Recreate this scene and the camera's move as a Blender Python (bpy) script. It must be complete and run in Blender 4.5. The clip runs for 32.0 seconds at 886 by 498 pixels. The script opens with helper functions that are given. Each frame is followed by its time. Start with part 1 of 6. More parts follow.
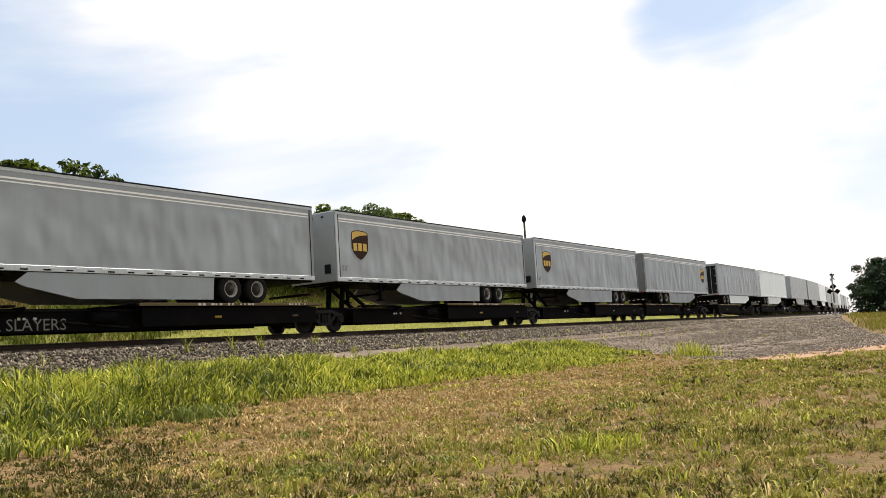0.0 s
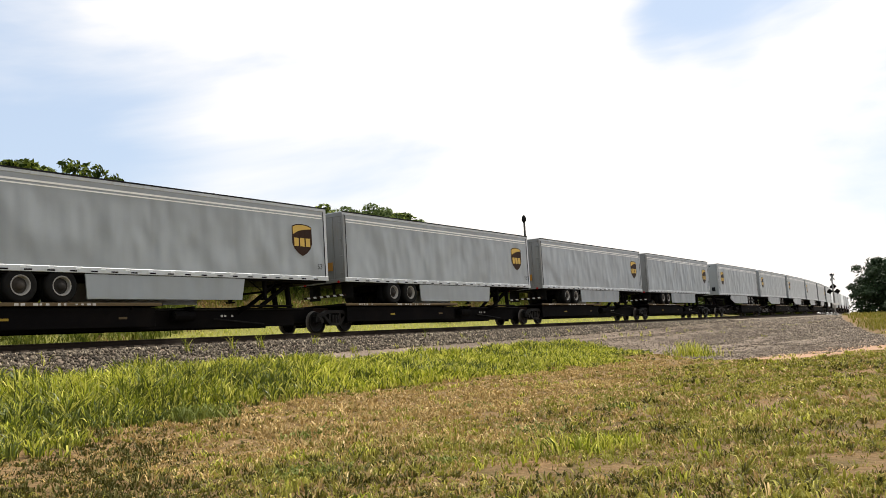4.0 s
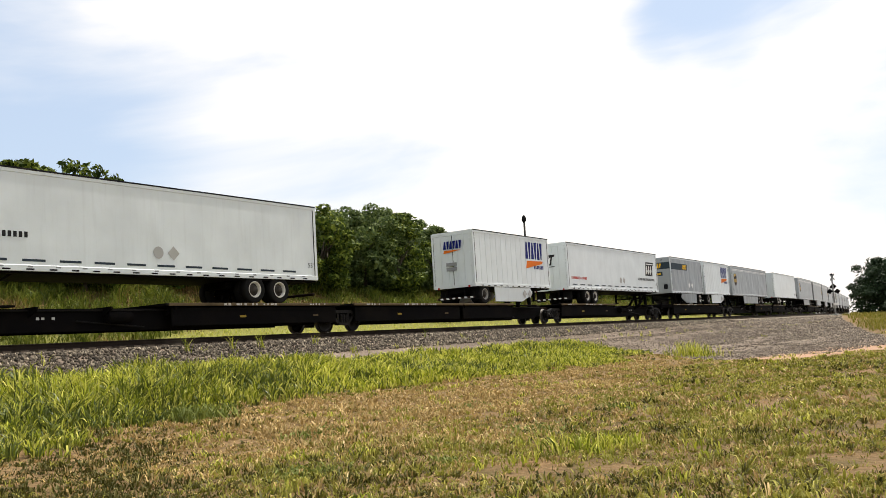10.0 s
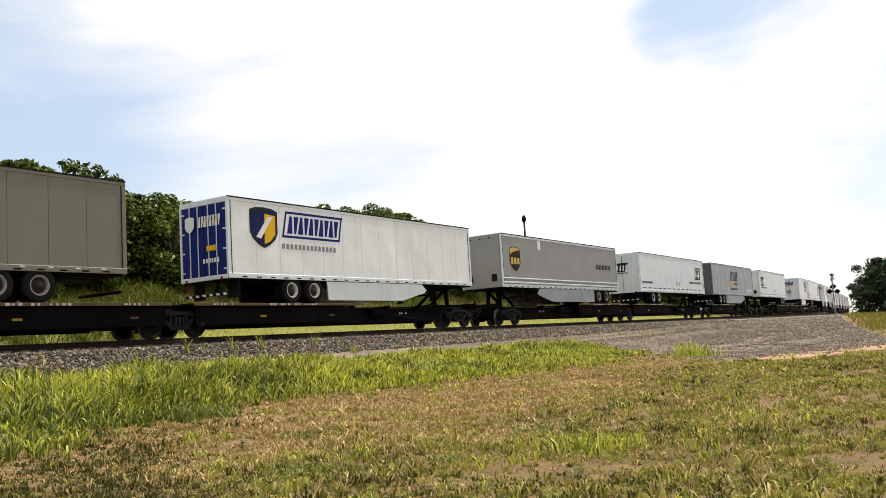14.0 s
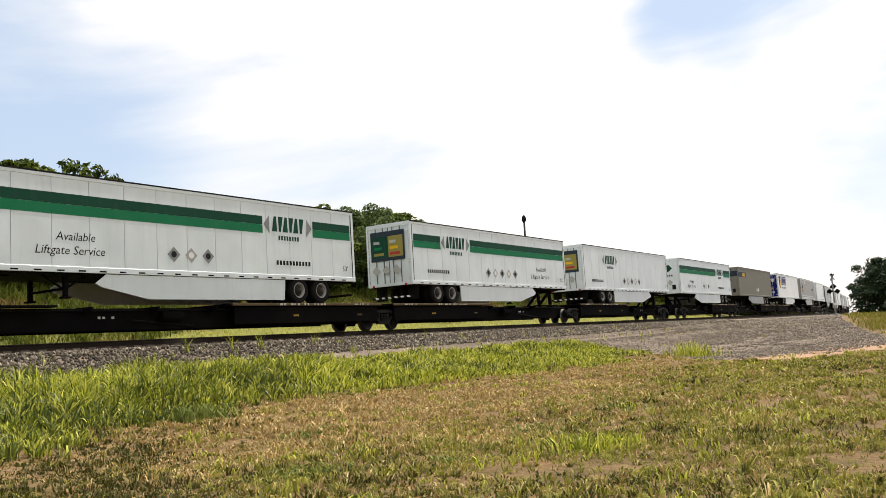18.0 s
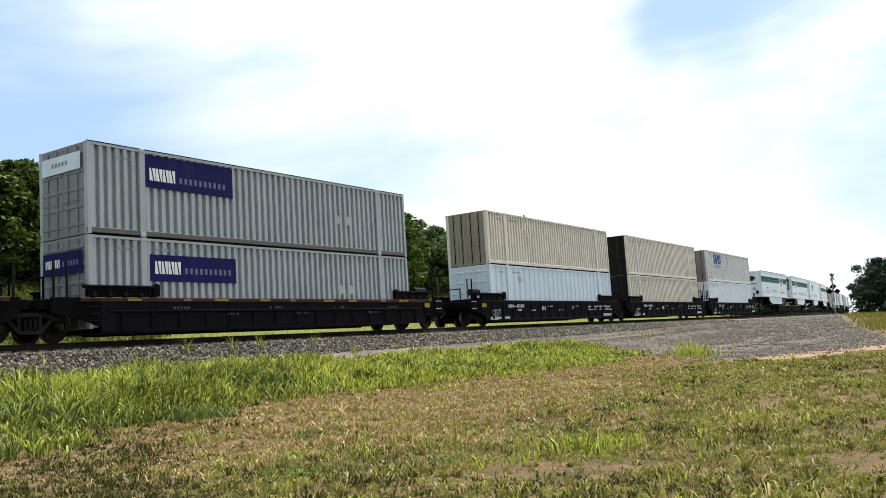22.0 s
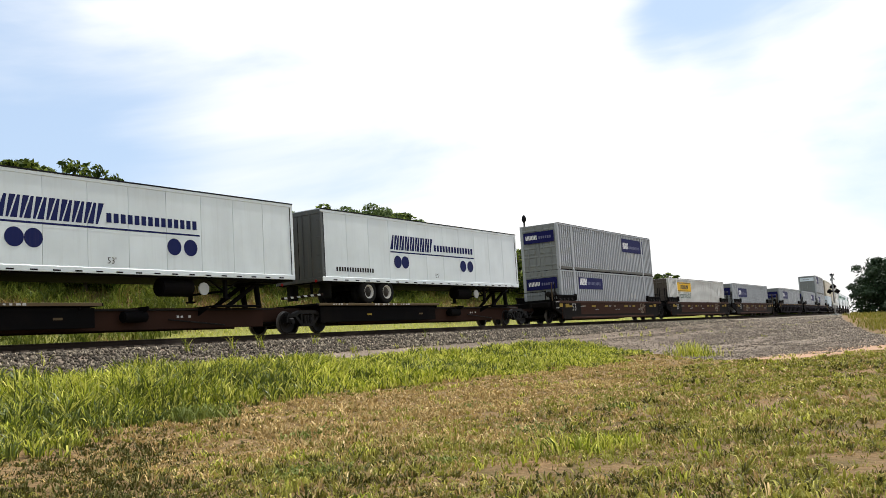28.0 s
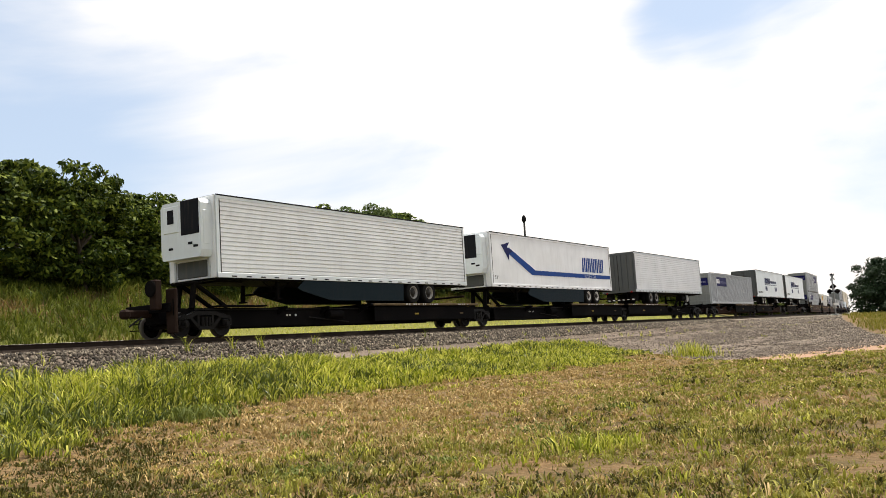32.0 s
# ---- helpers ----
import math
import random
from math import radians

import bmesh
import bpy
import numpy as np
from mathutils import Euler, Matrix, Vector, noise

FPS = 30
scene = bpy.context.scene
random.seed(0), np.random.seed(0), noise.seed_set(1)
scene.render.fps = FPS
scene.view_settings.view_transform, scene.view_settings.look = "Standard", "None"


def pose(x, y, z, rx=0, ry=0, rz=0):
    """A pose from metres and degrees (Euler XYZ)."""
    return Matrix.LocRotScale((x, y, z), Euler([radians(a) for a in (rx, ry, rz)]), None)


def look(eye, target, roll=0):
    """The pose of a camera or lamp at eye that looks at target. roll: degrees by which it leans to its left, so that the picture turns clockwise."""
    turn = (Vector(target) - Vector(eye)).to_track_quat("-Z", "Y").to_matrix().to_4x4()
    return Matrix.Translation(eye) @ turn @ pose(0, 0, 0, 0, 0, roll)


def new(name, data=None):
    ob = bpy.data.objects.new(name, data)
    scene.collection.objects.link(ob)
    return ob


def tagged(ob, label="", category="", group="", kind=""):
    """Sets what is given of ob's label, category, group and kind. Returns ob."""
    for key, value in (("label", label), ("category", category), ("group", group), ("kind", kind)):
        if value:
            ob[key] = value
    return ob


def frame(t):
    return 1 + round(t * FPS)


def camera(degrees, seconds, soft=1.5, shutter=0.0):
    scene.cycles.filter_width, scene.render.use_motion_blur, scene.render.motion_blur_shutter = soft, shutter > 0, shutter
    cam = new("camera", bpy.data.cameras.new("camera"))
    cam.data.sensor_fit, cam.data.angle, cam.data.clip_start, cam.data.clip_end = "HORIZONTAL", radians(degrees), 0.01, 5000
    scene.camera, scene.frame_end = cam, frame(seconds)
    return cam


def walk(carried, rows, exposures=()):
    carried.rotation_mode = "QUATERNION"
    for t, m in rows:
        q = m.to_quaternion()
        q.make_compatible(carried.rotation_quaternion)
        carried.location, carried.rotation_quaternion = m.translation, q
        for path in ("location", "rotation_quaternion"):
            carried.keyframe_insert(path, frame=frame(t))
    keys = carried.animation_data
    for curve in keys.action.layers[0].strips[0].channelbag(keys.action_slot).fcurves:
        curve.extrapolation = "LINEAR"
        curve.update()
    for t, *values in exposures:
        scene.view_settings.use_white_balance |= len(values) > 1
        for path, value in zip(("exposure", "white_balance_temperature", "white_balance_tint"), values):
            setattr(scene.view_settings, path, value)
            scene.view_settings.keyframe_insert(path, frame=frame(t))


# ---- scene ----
from functools import lru_cache

# ---------------- the camera, standing still beside the line ----------------
RAIL = 2.10                      # top of rail over the ground at the camera
EYE = Vector((0.0, 0.0, RAIL - 0.603))
YAW, PITCH = radians(55.822), radians(6.057)
AHEAD = Vector((math.sin(YAW) * math.cos(PITCH), math.cos(YAW) * math.cos(PITCH), math.sin(PITCH)))
cam = camera(54.77, 32.0, soft=0.75)
STAND = look(EYE, EYE + AHEAD * 10, roll=-3.498)
walk(cam, [(0.0, STAND), (32.0, STAND)],
     exposures=[(0, 0.40, 6800, 10), (18.6, 0.40, 6800, 10), (20.0, 0.38, 6000, 5), (21.5, 0.37, 5850, 4), (23, 0.37, 5950, 5), (25, 0.38, 5880, 5), (28, 0.39, 6350, 8), (30, 0.39, 6600, 9), (32, 0.40, 6780, 10)])

# ---------------- sky, sun, exposure ----------------
SUN_ELEV, SUN_BEARING = radians(62), radians(96)     # bearing from +y towards +x
sun_dir = Vector((math.sin(SUN_BEARING) * math.cos(SUN_ELEV), math.cos(SUN_BEARING) * math.cos(SUN_ELEV), math.sin(SUN_ELEV)))
world = bpy.data.worlds.new("world")
scene.world = world
world.use_nodes = True
wn, wl = world.node_tree.nodes, world.node_tree.links
wn.clear()
w_out = wn.new("ShaderNodeOutputWorld")
w_bg = wn.new("ShaderNodeBackground")
w_bg.inputs["Strength"].default_value = 0.11
w_sky = wn.new("ShaderNodeTexSky")
w_sky.sky_type = "NISHITA"
w_sky.sun_disc = False
w_sky.sun_elevation, w_sky.sun_rotation = SUN_ELEV, SUN_BEARING
w_sky.air_density, w_sky.dust_density, w_sky.ozone_density = 1.0, 1.5, 1.0
w_co = wn.new("ShaderNodeTexCoord")
w_map = wn.new("ShaderNodeMapping")
w_map.inputs["Scale"].default_value = (1.0, 1.0, 3.4)
w_map.inputs["Location"].default_value = (0.35, 0.1, 0.2)
w_n = wn.new("ShaderNodeTexNoise")
w_n.inputs["Scale"].default_value = 1.9
w_n.inputs["Detail"].default_value = 7.0
w_n.inputs["Roughness"].default_value = 0.52
w_n.inputs["Distortion"].default_value = 0.35
w_r = wn.new("ShaderNodeMapRange")
w_r.interpolation_type = "SMOOTHSTEP"
w_r.inputs["From Min"].default_value = 0.31
w_r.inputs["From Max"].default_value = 0.62
w_r.inputs["To Min"].default_value = 0.0
w_r.inputs["To Max"].default_value = 1.0
w_thin = wn.new("ShaderNodeMix")          # thin high haze over the blue
w_thin.data_type = "RGBA"
w_thin.inputs["Factor"].default_value = 0.62
w_thin.inputs["B"].default_value = (4.45, 5.42, 6.9, 1)
wl.new(w_sky.outputs["Color"], w_thin.inputs["A"])
w_dot = wn.new("ShaderNodeVectorMath")     # clouds glow more towards the sun
w_dot.operation = "DOT_PRODUCT"
w_dot.inputs[1].default_value = sun_dir
wl.new(w_co.outputs["Generated"], w_dot.inputs[0])
w_tow = wn.new("ShaderNodeMapRange")
w_tow.inputs["From Min"].default_value, w_tow.inputs["From Max"].default_value = -0.3, 0.3
wl.new(w_dot.outputs["Value"], w_tow.inputs["Value"])
w_cloud = wn.new("ShaderNodeMix")
w_cloud.data_type = "RGBA"
w_cloud.inputs["A"].default_value = (5.9, 6.6, 7.5, 1)
w_cloud.inputs["B"].default_value = (7.9, 7.7, 7.5, 1)
wl.new(w_tow.outputs["Result"], w_cloud.inputs["Factor"])
w_mix = wn.new("ShaderNodeMix")
w_mix.data_type = "RGBA"
wl.new(w_cloud.outputs["Result"], w_mix.inputs["B"])
wl.new(w_co.outputs["Generated"], w_map.inputs["Vector"])
wl.new(w_map.outputs["Vector"], w_n.inputs["Vector"])
w_fac = w_n.outputs["Fac"]
# a bright cloud bank lies ahead, thinner sky on either side of it: bearing, height, spread in degrees, weight
for bear, up, wide, weight in ((52, 13, 22, 0.16), (70, 7, 16, 0.12), (29, 15, 14, -0.06), (76, 21, 8, -0.22), (73, 17.6, 5, -0.09),
                              (68, 16.2, 5, -0.13), (84, 13, 8, 0.08), (82, 9.4, 4, -0.09)):
    w_d, w_s, w_a = wn.new("ShaderNodeVectorMath"), wn.new("ShaderNodeMapRange"), wn.new("ShaderNodeMath")
    w_d.operation, w_a.operation = "DOT_PRODUCT", "ADD"
    b_, u_ = radians(bear), radians(up)
    w_d.inputs[1].default_value = (math.sin(b_) * math.cos(u_), math.cos(b_) * math.cos(u_), math.sin(u_))
    w_s.interpolation_type = "SMOOTHSTEP"
    w_s.inputs["From Min"].default_value, w_s.inputs["From Max"].default_value = math.cos(radians(wide)), 1.0
    w_s.inputs["To Max"].default_value = weight
    wl.new(w_co.outputs["Generated"], w_d.inputs[0])
    wl.new(w_d.outputs["Value"], w_s.inputs["Value"])
    wl.new(w_fac, w_a.inputs[0]), wl.new(w_s.outputs["Result"], w_a.inputs[1])
    w_fac = w_a.outputs[0]
wl.new(w_fac, w_r.inputs["Value"])
wl.new(w_r.outputs["Result"], w_mix.inputs["Factor"])
wl.new(w_thin.outputs["Result"], w_mix.inputs["A"])
w_far = wn.new("ShaderNodeMapRange")      # the sky is dimmer away from the sun
w_far.interpolation_type = "SMOOTHSTEP"
w_far.inputs["From Min"].default_value, w_far.inputs["From Max"].default_value = -0.42, 0.26
w_far.inputs["To Min"].default_value, w_far.inputs["To Max"].default_value = 0.074, 0.115
wl.new(w_dot.outputs["Value"], w_far.inputs["Value"])
wl.new(w_far.outputs["Result"], w_bg.inputs["Strength"])
wl.new(w_mix.outputs["Result"], w_bg.inputs["Color"])
wl.new(w_bg.outputs["Background"], w_out.inputs["Surface"])
sun = new("sun", bpy.data.lights.new("sun", "SUN"))
sun.data.energy, sun.data.angle, sun.data.color = 5.0, radians(0.6), (1.0, 0.96, 0.90)
sun.matrix_world = look(sun_dir * 300, (0, 0, 0))

# ---------------- the line of the track ----------------
KNOT_S = [-60, 0, 40, 80, 120, 160, 220, 300, 900]
KNOT_K = [0.00104, 0.00105, 0.00024, 0.0007, 0.00142, 0.00091, -0.00035, 0.0006, 0.0009]
TR_S = np.arange(-60.0, 901.0, 1.0)
_k = np.interp(TR_S, KNOT_S, KNOT_K)
TR_H = np.concatenate([[0], np.cumsum((_k[1:] + _k[:-1]) / 2)])
TR_H -= np.interp(20, TR_S, TR_H)
TR_X = np.concatenate([[0], np.cumsum((np.cos(TR_H[1:]) + np.cos(TR_H[:-1])) / 2)])
TR_Y = np.concatenate([[0], np.cumsum((np.sin(TR_H[1:]) + np.sin(TR_H[:-1])) / 2)])
TR_X -= np.interp(20, TR_S, TR_X) - 20
TR_Y -= np.interp(20, TR_S, TR_Y) - 24.594


def on_track(s, left=0.0):
    """Place and heading of the track's centre line at s metres along it, set off to its left."""
    h = float(np.interp(s, TR_S, TR_H))
    x, y = float(np.interp(s, TR_S, TR_X)), float(np.interp(s, TR_S, TR_Y))
    if s < -60:
        x, y = x + (s + 60) * math.cos(h), y + (s + 60) * math.sin(h)
    return x - math.sin(h) * left, y + math.cos(h) * left, h


def track_pose(s, left=0.0, z=0.0, turn=0.0):
    x, y, h = on_track(s, left)
    return pose(x, y, RAIL + z, 0, 0, math.degrees(h) + turn)


# metres that the train has run at each time
RUN = [(0, 0.0), (1, 22.21), (2, 44.46), (3, 67.81), (4.4, 98.5), (5.5, 122.69), (6, 133.21), (7, 155.29), (8, 177.44), (9, 201.75), (9.5, 212.45),
       (10, 223.81), (11, 245.84), (12, 267.95), (13, 291.08), (14, 313.12), (15.5, 347.1), (17, 379.62), (17.5, 391.0), (18, 401.67), (19, 424.66),
       (20, 445.51), (21, 467.65), (22, 489.74), (22.5, 501.3), (23, 511.56), (24, 534.69), (25, 557.61), (26.5, 590.6), (28, 623.67), (29, 646.79), (29.5, 657.45),
       (30, 668.68), (31, 690.69), (32, 712.79)]
moving = []                       # (thing, place along the train, turn)

# ---------------- materials ----------------


def nodes_of(name):
    m = bpy.data.materials.new(name)
    m.use_nodes = True
    nt = m.node_tree
    return m, nt.nodes, nt.links, nt.nodes["Principled BSDF"]


def ramp2(n, l, src, lo, hi, a=0.0, b=1.0):
    r = n.new("ShaderNodeMapRange")
    r.inputs["From Min"].default_value, r.inputs["From Max"].default_value = lo, hi
    r.inputs["To Min"].default_value, r.inputs["To Max"].default_value = a, b
    l.new(src, r.inputs["Value"])
    return r.outputs["Result"]


def noise_tex(n, l, vec, scale, detail=4.0, rough=0.55):
    t = n.new("ShaderNodeTexNoise")
    t.inputs["Scale"].default_value, t.inputs["Detail"].default_value, t.inputs["Roughness"].default_value = scale, detail, rough
    if vec is not None:
        l.new(vec, t.inputs["Vector"])
    return t.outputs["Fac"]


def mixc(n, l, fac, a, b, blend="MIX"):
    m = n.new("ShaderNodeMix")
    m.data_type, m.blend_type = "RGBA", blend
    for key, v in (("Factor", fac), ("A", a), ("B", b)):
        if isinstance(v, (int, float)):
            m.inputs[key].default_value = v
        elif isinstance(v, tuple):
            m.inputs[key].default_value = (*v, 1)
        else:
            l.new(v, m.inputs[key])
    return m.outputs["Result"]


def bump_on(n, l, bsdf, height, strength=0.3, dist=0.02):
    b = n.new("ShaderNodeBump")
    b.inputs["Strength"].default_value, b.inputs["Distance"].default_value = strength, dist
    l.new(height, b.inputs["Height"])
    l.new(b.outputs["Normal"], bsdf.inputs["Normal"])


def local_co(n, l, scale=(1, 1, 1)):
    c, m = n.new("ShaderNodeTexCoord"), n.new("ShaderNodeMapping")
    m.inputs["Scale"].default_value = scale
    o = n.new("ShaderNodeObjectInfo")
    add = n.new("ShaderNodeVectorMath")
    add.operation = "MULTIPLY_ADD"
    add.inputs[1].default_value = (37.0, 91.0, 53.0)
    l.new(o.outputs["Random"], add.inputs[0])
    l.new(c.outputs["Object"], add.inputs[2])
    l.new(add.outputs["Vector"], m.inputs["Vector"])
    return m.outputs["Vector"], o.outputs["Random"]


@lru_cache(None)
def paint(name, color, rough=0.45, metal=0.0, dirt=(0.16, 0.13, 0.10), amount=0.35, streak=True, bump=0.15, vary=0.06, spec=0.4, ripple=0.0):
    """Weathered paint or metal: blotches, vertical dirt streaks, fine relief."""
    m, n, l, b = nodes_of(name)
    co, rnd = local_co(n, l)
    big = noise_tex(n, l, co, 0.7, 4)
    c2, _ = local_co(n, l, (3.0, 3.0, 0.22))
    st = noise_tex(n, l, c2, 2.2, 5, 0.6)
    fine = noise_tex(n, l, co, 22.0, 3)
    lo = tuple(c * (1 - vary * 2) for c in color)
    col = mixc(n, l, ramp2(n, l, big, 0.3, 0.7), lo, color)
    col = mixc(n, l, ramp2(n, l, rnd, 0, 1, 0, vary), col, tuple(c * 0.5 for c in color))
    if streak:
        col = mixc(n, l, ramp2(n, l, st, 0.52, 0.82, 0, amount), col, dirt)
    else:
        col = mixc(n, l, ramp2(n, l, big, 0.5, 0.8, 0, amount), col, dirt)
    col = mixc(n, l, ramp2(n, l, fine, 0.6, 0.85, 0, amount * 0.6), col, dirt)
    l.new(col, b.inputs["Base Color"])
    l.new(ramp2(n, l, fine, 0.3, 0.7, max(rough - 0.08, 0.05), min(rough + 0.12, 1)), b.inputs["Roughness"])
    b.inputs["Metallic"].default_value = metal
    b.inputs["Specular IOR Level"].default_value = spec
    if ripple:
        c3, _ = local_co(n, l, (0.9, 0.9, 0.45))
        bump_on(n, l, b, noise_tex(n, l, c3, 1.3, 1.0, 0.4), ripple, 0.3)
    else:
        bump_on(n, l, b, big if bump < 0.2 else fine, bump, 0.02)
    return m


WHITE = paint("white_paint", (0.70, 0.755, 0.77), 0.38, amount=0.12, ripple=0.12, spec=0.5)
CLEAN = paint("clean_white_paint", (0.82, 0.84, 0.85), 0.4, amount=0.14, ripple=0.15)
CREAM = paint("cream_paint", (0.70, 0.645, 0.53), 0.5, amount=0.5, dirt=(0.16, 0.10, 0.055))
IVORY = paint("ivory_paint", (0.70, 0.70, 0.66), 0.5, amount=0.65, dirt=(0.2, 0.10, 0.05))
SILVER = paint("silver_paint", (0.288, 0.315, 0.333), 0.40, 0.1, amount=0.10, ripple=0.45, spec=0.5)
ALU = paint("bare_aluminium", (0.62, 0.66, 0.68), 0.4, 0.3, amount=0.15)
BOXGREY = paint("container_grey", (0.38, 0.40, 0.415), 0.45, amount=0.3)
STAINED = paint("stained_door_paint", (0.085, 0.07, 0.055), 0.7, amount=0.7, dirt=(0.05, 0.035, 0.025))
# Container grey darkened: shade of the tail-facing ends is put into the colour.
SHADEGREY = paint("shaded_container_grey", (0.20, 0.215, 0.21), 0.55, amount=0.5)
DARKRAIL = paint("dark_bottom_rail", (0.10, 0.10, 0.088), 0.65, amount=0.6)
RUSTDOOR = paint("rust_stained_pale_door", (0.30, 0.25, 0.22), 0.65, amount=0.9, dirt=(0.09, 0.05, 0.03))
DARKDOOR = paint("streaked_dark_door", (0.014, 0.014, 0.011), 0.7, amount=0.8, dirt=(0.05, 0.04, 0.026), spec=0.1)
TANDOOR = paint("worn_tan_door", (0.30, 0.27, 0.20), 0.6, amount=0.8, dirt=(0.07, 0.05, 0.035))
DOORGREY = paint("dark_grey_door", (0.075, 0.08, 0.08), 0.6, amount=0.5)
ICE = paint("pale_blue_paint", (0.64, 0.72, 0.78), 0.45, amount=0.2)
WORNRAIL = paint("worn_rail_alloy", (0.47, 0.50, 0.52), 0.45, 0.2, amount=0.4)
# Silver paint darkened for rear doors; their shade is put into the colour.
SHADEDOOR = paint("shaded_grey_door", (0.19, 0.20, 0.205), 0.5, amount=0.5)
TAN = paint("dusty_grey", (0.18, 0.17, 0.135), 0.6, amount=0.5)
BLACK = paint("black_steel", (0.0045, 0.0042, 0.0045), 0.8, amount=0.5, dirt=(0.015, 0.011, 0.008), streak=False, bump=0.3, spec=0.04)
WELLBLK = paint("dark_well_steel", (0.0085, 0.0068, 0.0095), 0.8, amount=0.5, dirt=(0.026, 0.02, 0.018), bump=0.25, spec=0.05)
WELLBRN = paint("brown_well_steel", (0.046, 0.020, 0.0125), 0.7, amount=0.4, dirt=(0.02, 0.014, 0.012), bump=0.25, spec=0.06)
RUST = paint("rusty_steel", (0.02, 0.011, 0.008), 0.75, amount=0.5, dirt=(0.04, 0.028, 0.022), streak=False, bump=0.35, spec=0.06)
DECKTAN = paint("worn_deck_edge", (0.11, 0.08, 0.046), 0.75, amount=0.85, dirt=(0.02, 0.015, 0.01), streak=False, spec=0.06)
TYRE = paint("tyre_rubber", (0.012, 0.012, 0.012), 0.85, amount=0.3, dirt=(0.04, 0.035, 0.03), streak=False, spec=0.06)
RIMW = paint("white_rim", (0.62, 0.6, 0.55), 0.5, amount=0.4, streak=False)
HUB = paint("grimy_hub", (0.03, 0.028, 0.026), 0.6, amount=0.4, streak=False, spec=0.1)
STEELW = paint("wheel_steel", (0.30, 0.29, 0.27), 0.5, 0.3, amount=0.4, streak=False)
RAILM = paint("rail_steel", (0.025, 0.018, 0.014), 0.8, 0.0, amount=0.4, streak=False, spec=0.06)
RAILTOP = paint("polished_rail_head", (0.16, 0.15, 0.14), 0.55, 0.6, amount=0.3, streak=False)
DARKBOX = paint("dark_grey_plastic", (0.010, 0.011, 0.014), 0.5, amount=0.3, spec=0.06)
NAVYSKIRT = paint("dark_blue_skirt", (0.006, 0.015, 0.021), 0.6, amount=0.3, dirt=(0.02, 0.02, 0.02), spec=0.1)
TIEWOOD = paint("tie_wood", (0.10, 0.075, 0.055), 0.85, amount=0.5, streak=False, bump=0.4)
STEELDARK = paint("dark_weathered_steel", (0.07, 0.068, 0.065), 0.6, 0.3, amount=0.3)
POLEGREY = paint("galvanised_steel", (0.3, 0.3, 0.3), 0.5, 0.6, amount=0.25)


@lru_cache(None)
def flat_ink(name, color, rough=0.45):
    return paint(name, color, max(rough, 0.55), amount=0.12, bump=0.05, spec=0.1)


# ---------------- mesh tools ----------------


def mesh_of(name, bm, smooth=False):
    me = bpy.data.meshes.new(name)
    bm.to_mesh(me)
    bm.free()
    if smooth:
        me.shade_smooth()
    return me


@lru_cache(None)
def box_me(x, y, z, bev=0.0):
    bm = bmesh.new()
    bmesh.ops.create_cube(bm, size=1, matrix=Matrix.Diagonal((x, y, z, 1)))
    if bev:
        bmesh.ops.bevel(bm, geom=bm.edges[:], offset=bev, segments=1, affect="EDGES")
    return mesh_of("box", bm)


@lru_cache(None)
def cyl_me(r, length, seg=20, axis="z", bev=0.0, r2=None):
    bm = bmesh.new()
    turn = {"z": Matrix(), "x": Matrix.Rotation(math.pi / 2, 4, "Y"), "y": Matrix.Rotation(math.pi / 2, 4, "X")}[axis]
    bmesh.ops.create_cone(bm, cap_ends=True, segments=seg, radius1=r, radius2=r if r2 is None else r2, depth=length, matrix=turn)
    if bev:
        bmesh.ops.bevel(bm, geom=[e for e in bm.edges if any(len(f.verts) > 4 for f in e.link_faces)], offset=bev, segments=2, affect="EDGES")
    return mesh_of("round", bm)


def poly_me(faces):
    """One mesh out of polygons given as lists of points."""
    vs, fs = [], []
    for f in faces:
        fs.append(list(range(len(vs), len(vs) + len(f))))
        vs += [tuple(p) for p in f]
    me = bpy.data.meshes.new("sheet")
    me.from_pydata(vs, [], fs)
    return me


def prism(pts, a, b, axis="y"):
    """A closed prism: an outline in the plane across axis, drawn out from a to b."""
    bm = bmesh.new()
    put = {"y": lambda p, d: (p[0], d, p[1]), "x": lambda p, d: (d, p[0], p[1]), "z": lambda p, d: (p[0], p[1], d)}[axis]
    lo, hi = [bm.verts.new(put(p, a)) for p in pts], [bm.verts.new(put(p, b)) for p in pts]
    bm.faces.new(lo), bm.faces.new(hi)
    for i in range(len(pts)):
        j = (i + 1) % len(pts)
        bm.faces.new((lo[i], lo[j], hi[j], hi[i]))
    bmesh.ops.recalc_face_normals(bm, faces=bm.faces)
    return mesh_of("prism", bm)


@lru_cache(None)
def prism_c(pts, a, b, axis="y"):
    return prism(pts, a, b, axis)


@lru_cache(None)
def slabs_c(slabs, axis="y"):
    """Several prisms, each (outline, from, to), joined into one mesh."""
    bm = bmesh.new()
    for pts, a, b in slabs:
        bm.from_mesh(prism(pts, a, b, axis))
    return mesh_of("slabs", bm)


def bar_me(p, q, r, sides=6):
    """A round bar from p to q."""
    p, q = Vector(p), Vector(q)
    bm = bmesh.new()
    m = Matrix.Translation((p + q) / 2) @ (q - p).to_track_quat("Z", "Y").to_matrix().to_4x4()
    bmesh.ops.create_cone(bm, cap_ends=True, segments=sides, radius1=r, radius2=r, depth=(q - p).length, matrix=m)
    return mesh_of("bar", bm)


@lru_cache(None)
def bar_c(p, q, r, sides=6):
    return bar_me(p, q, r, sides)


mat_copies = {}


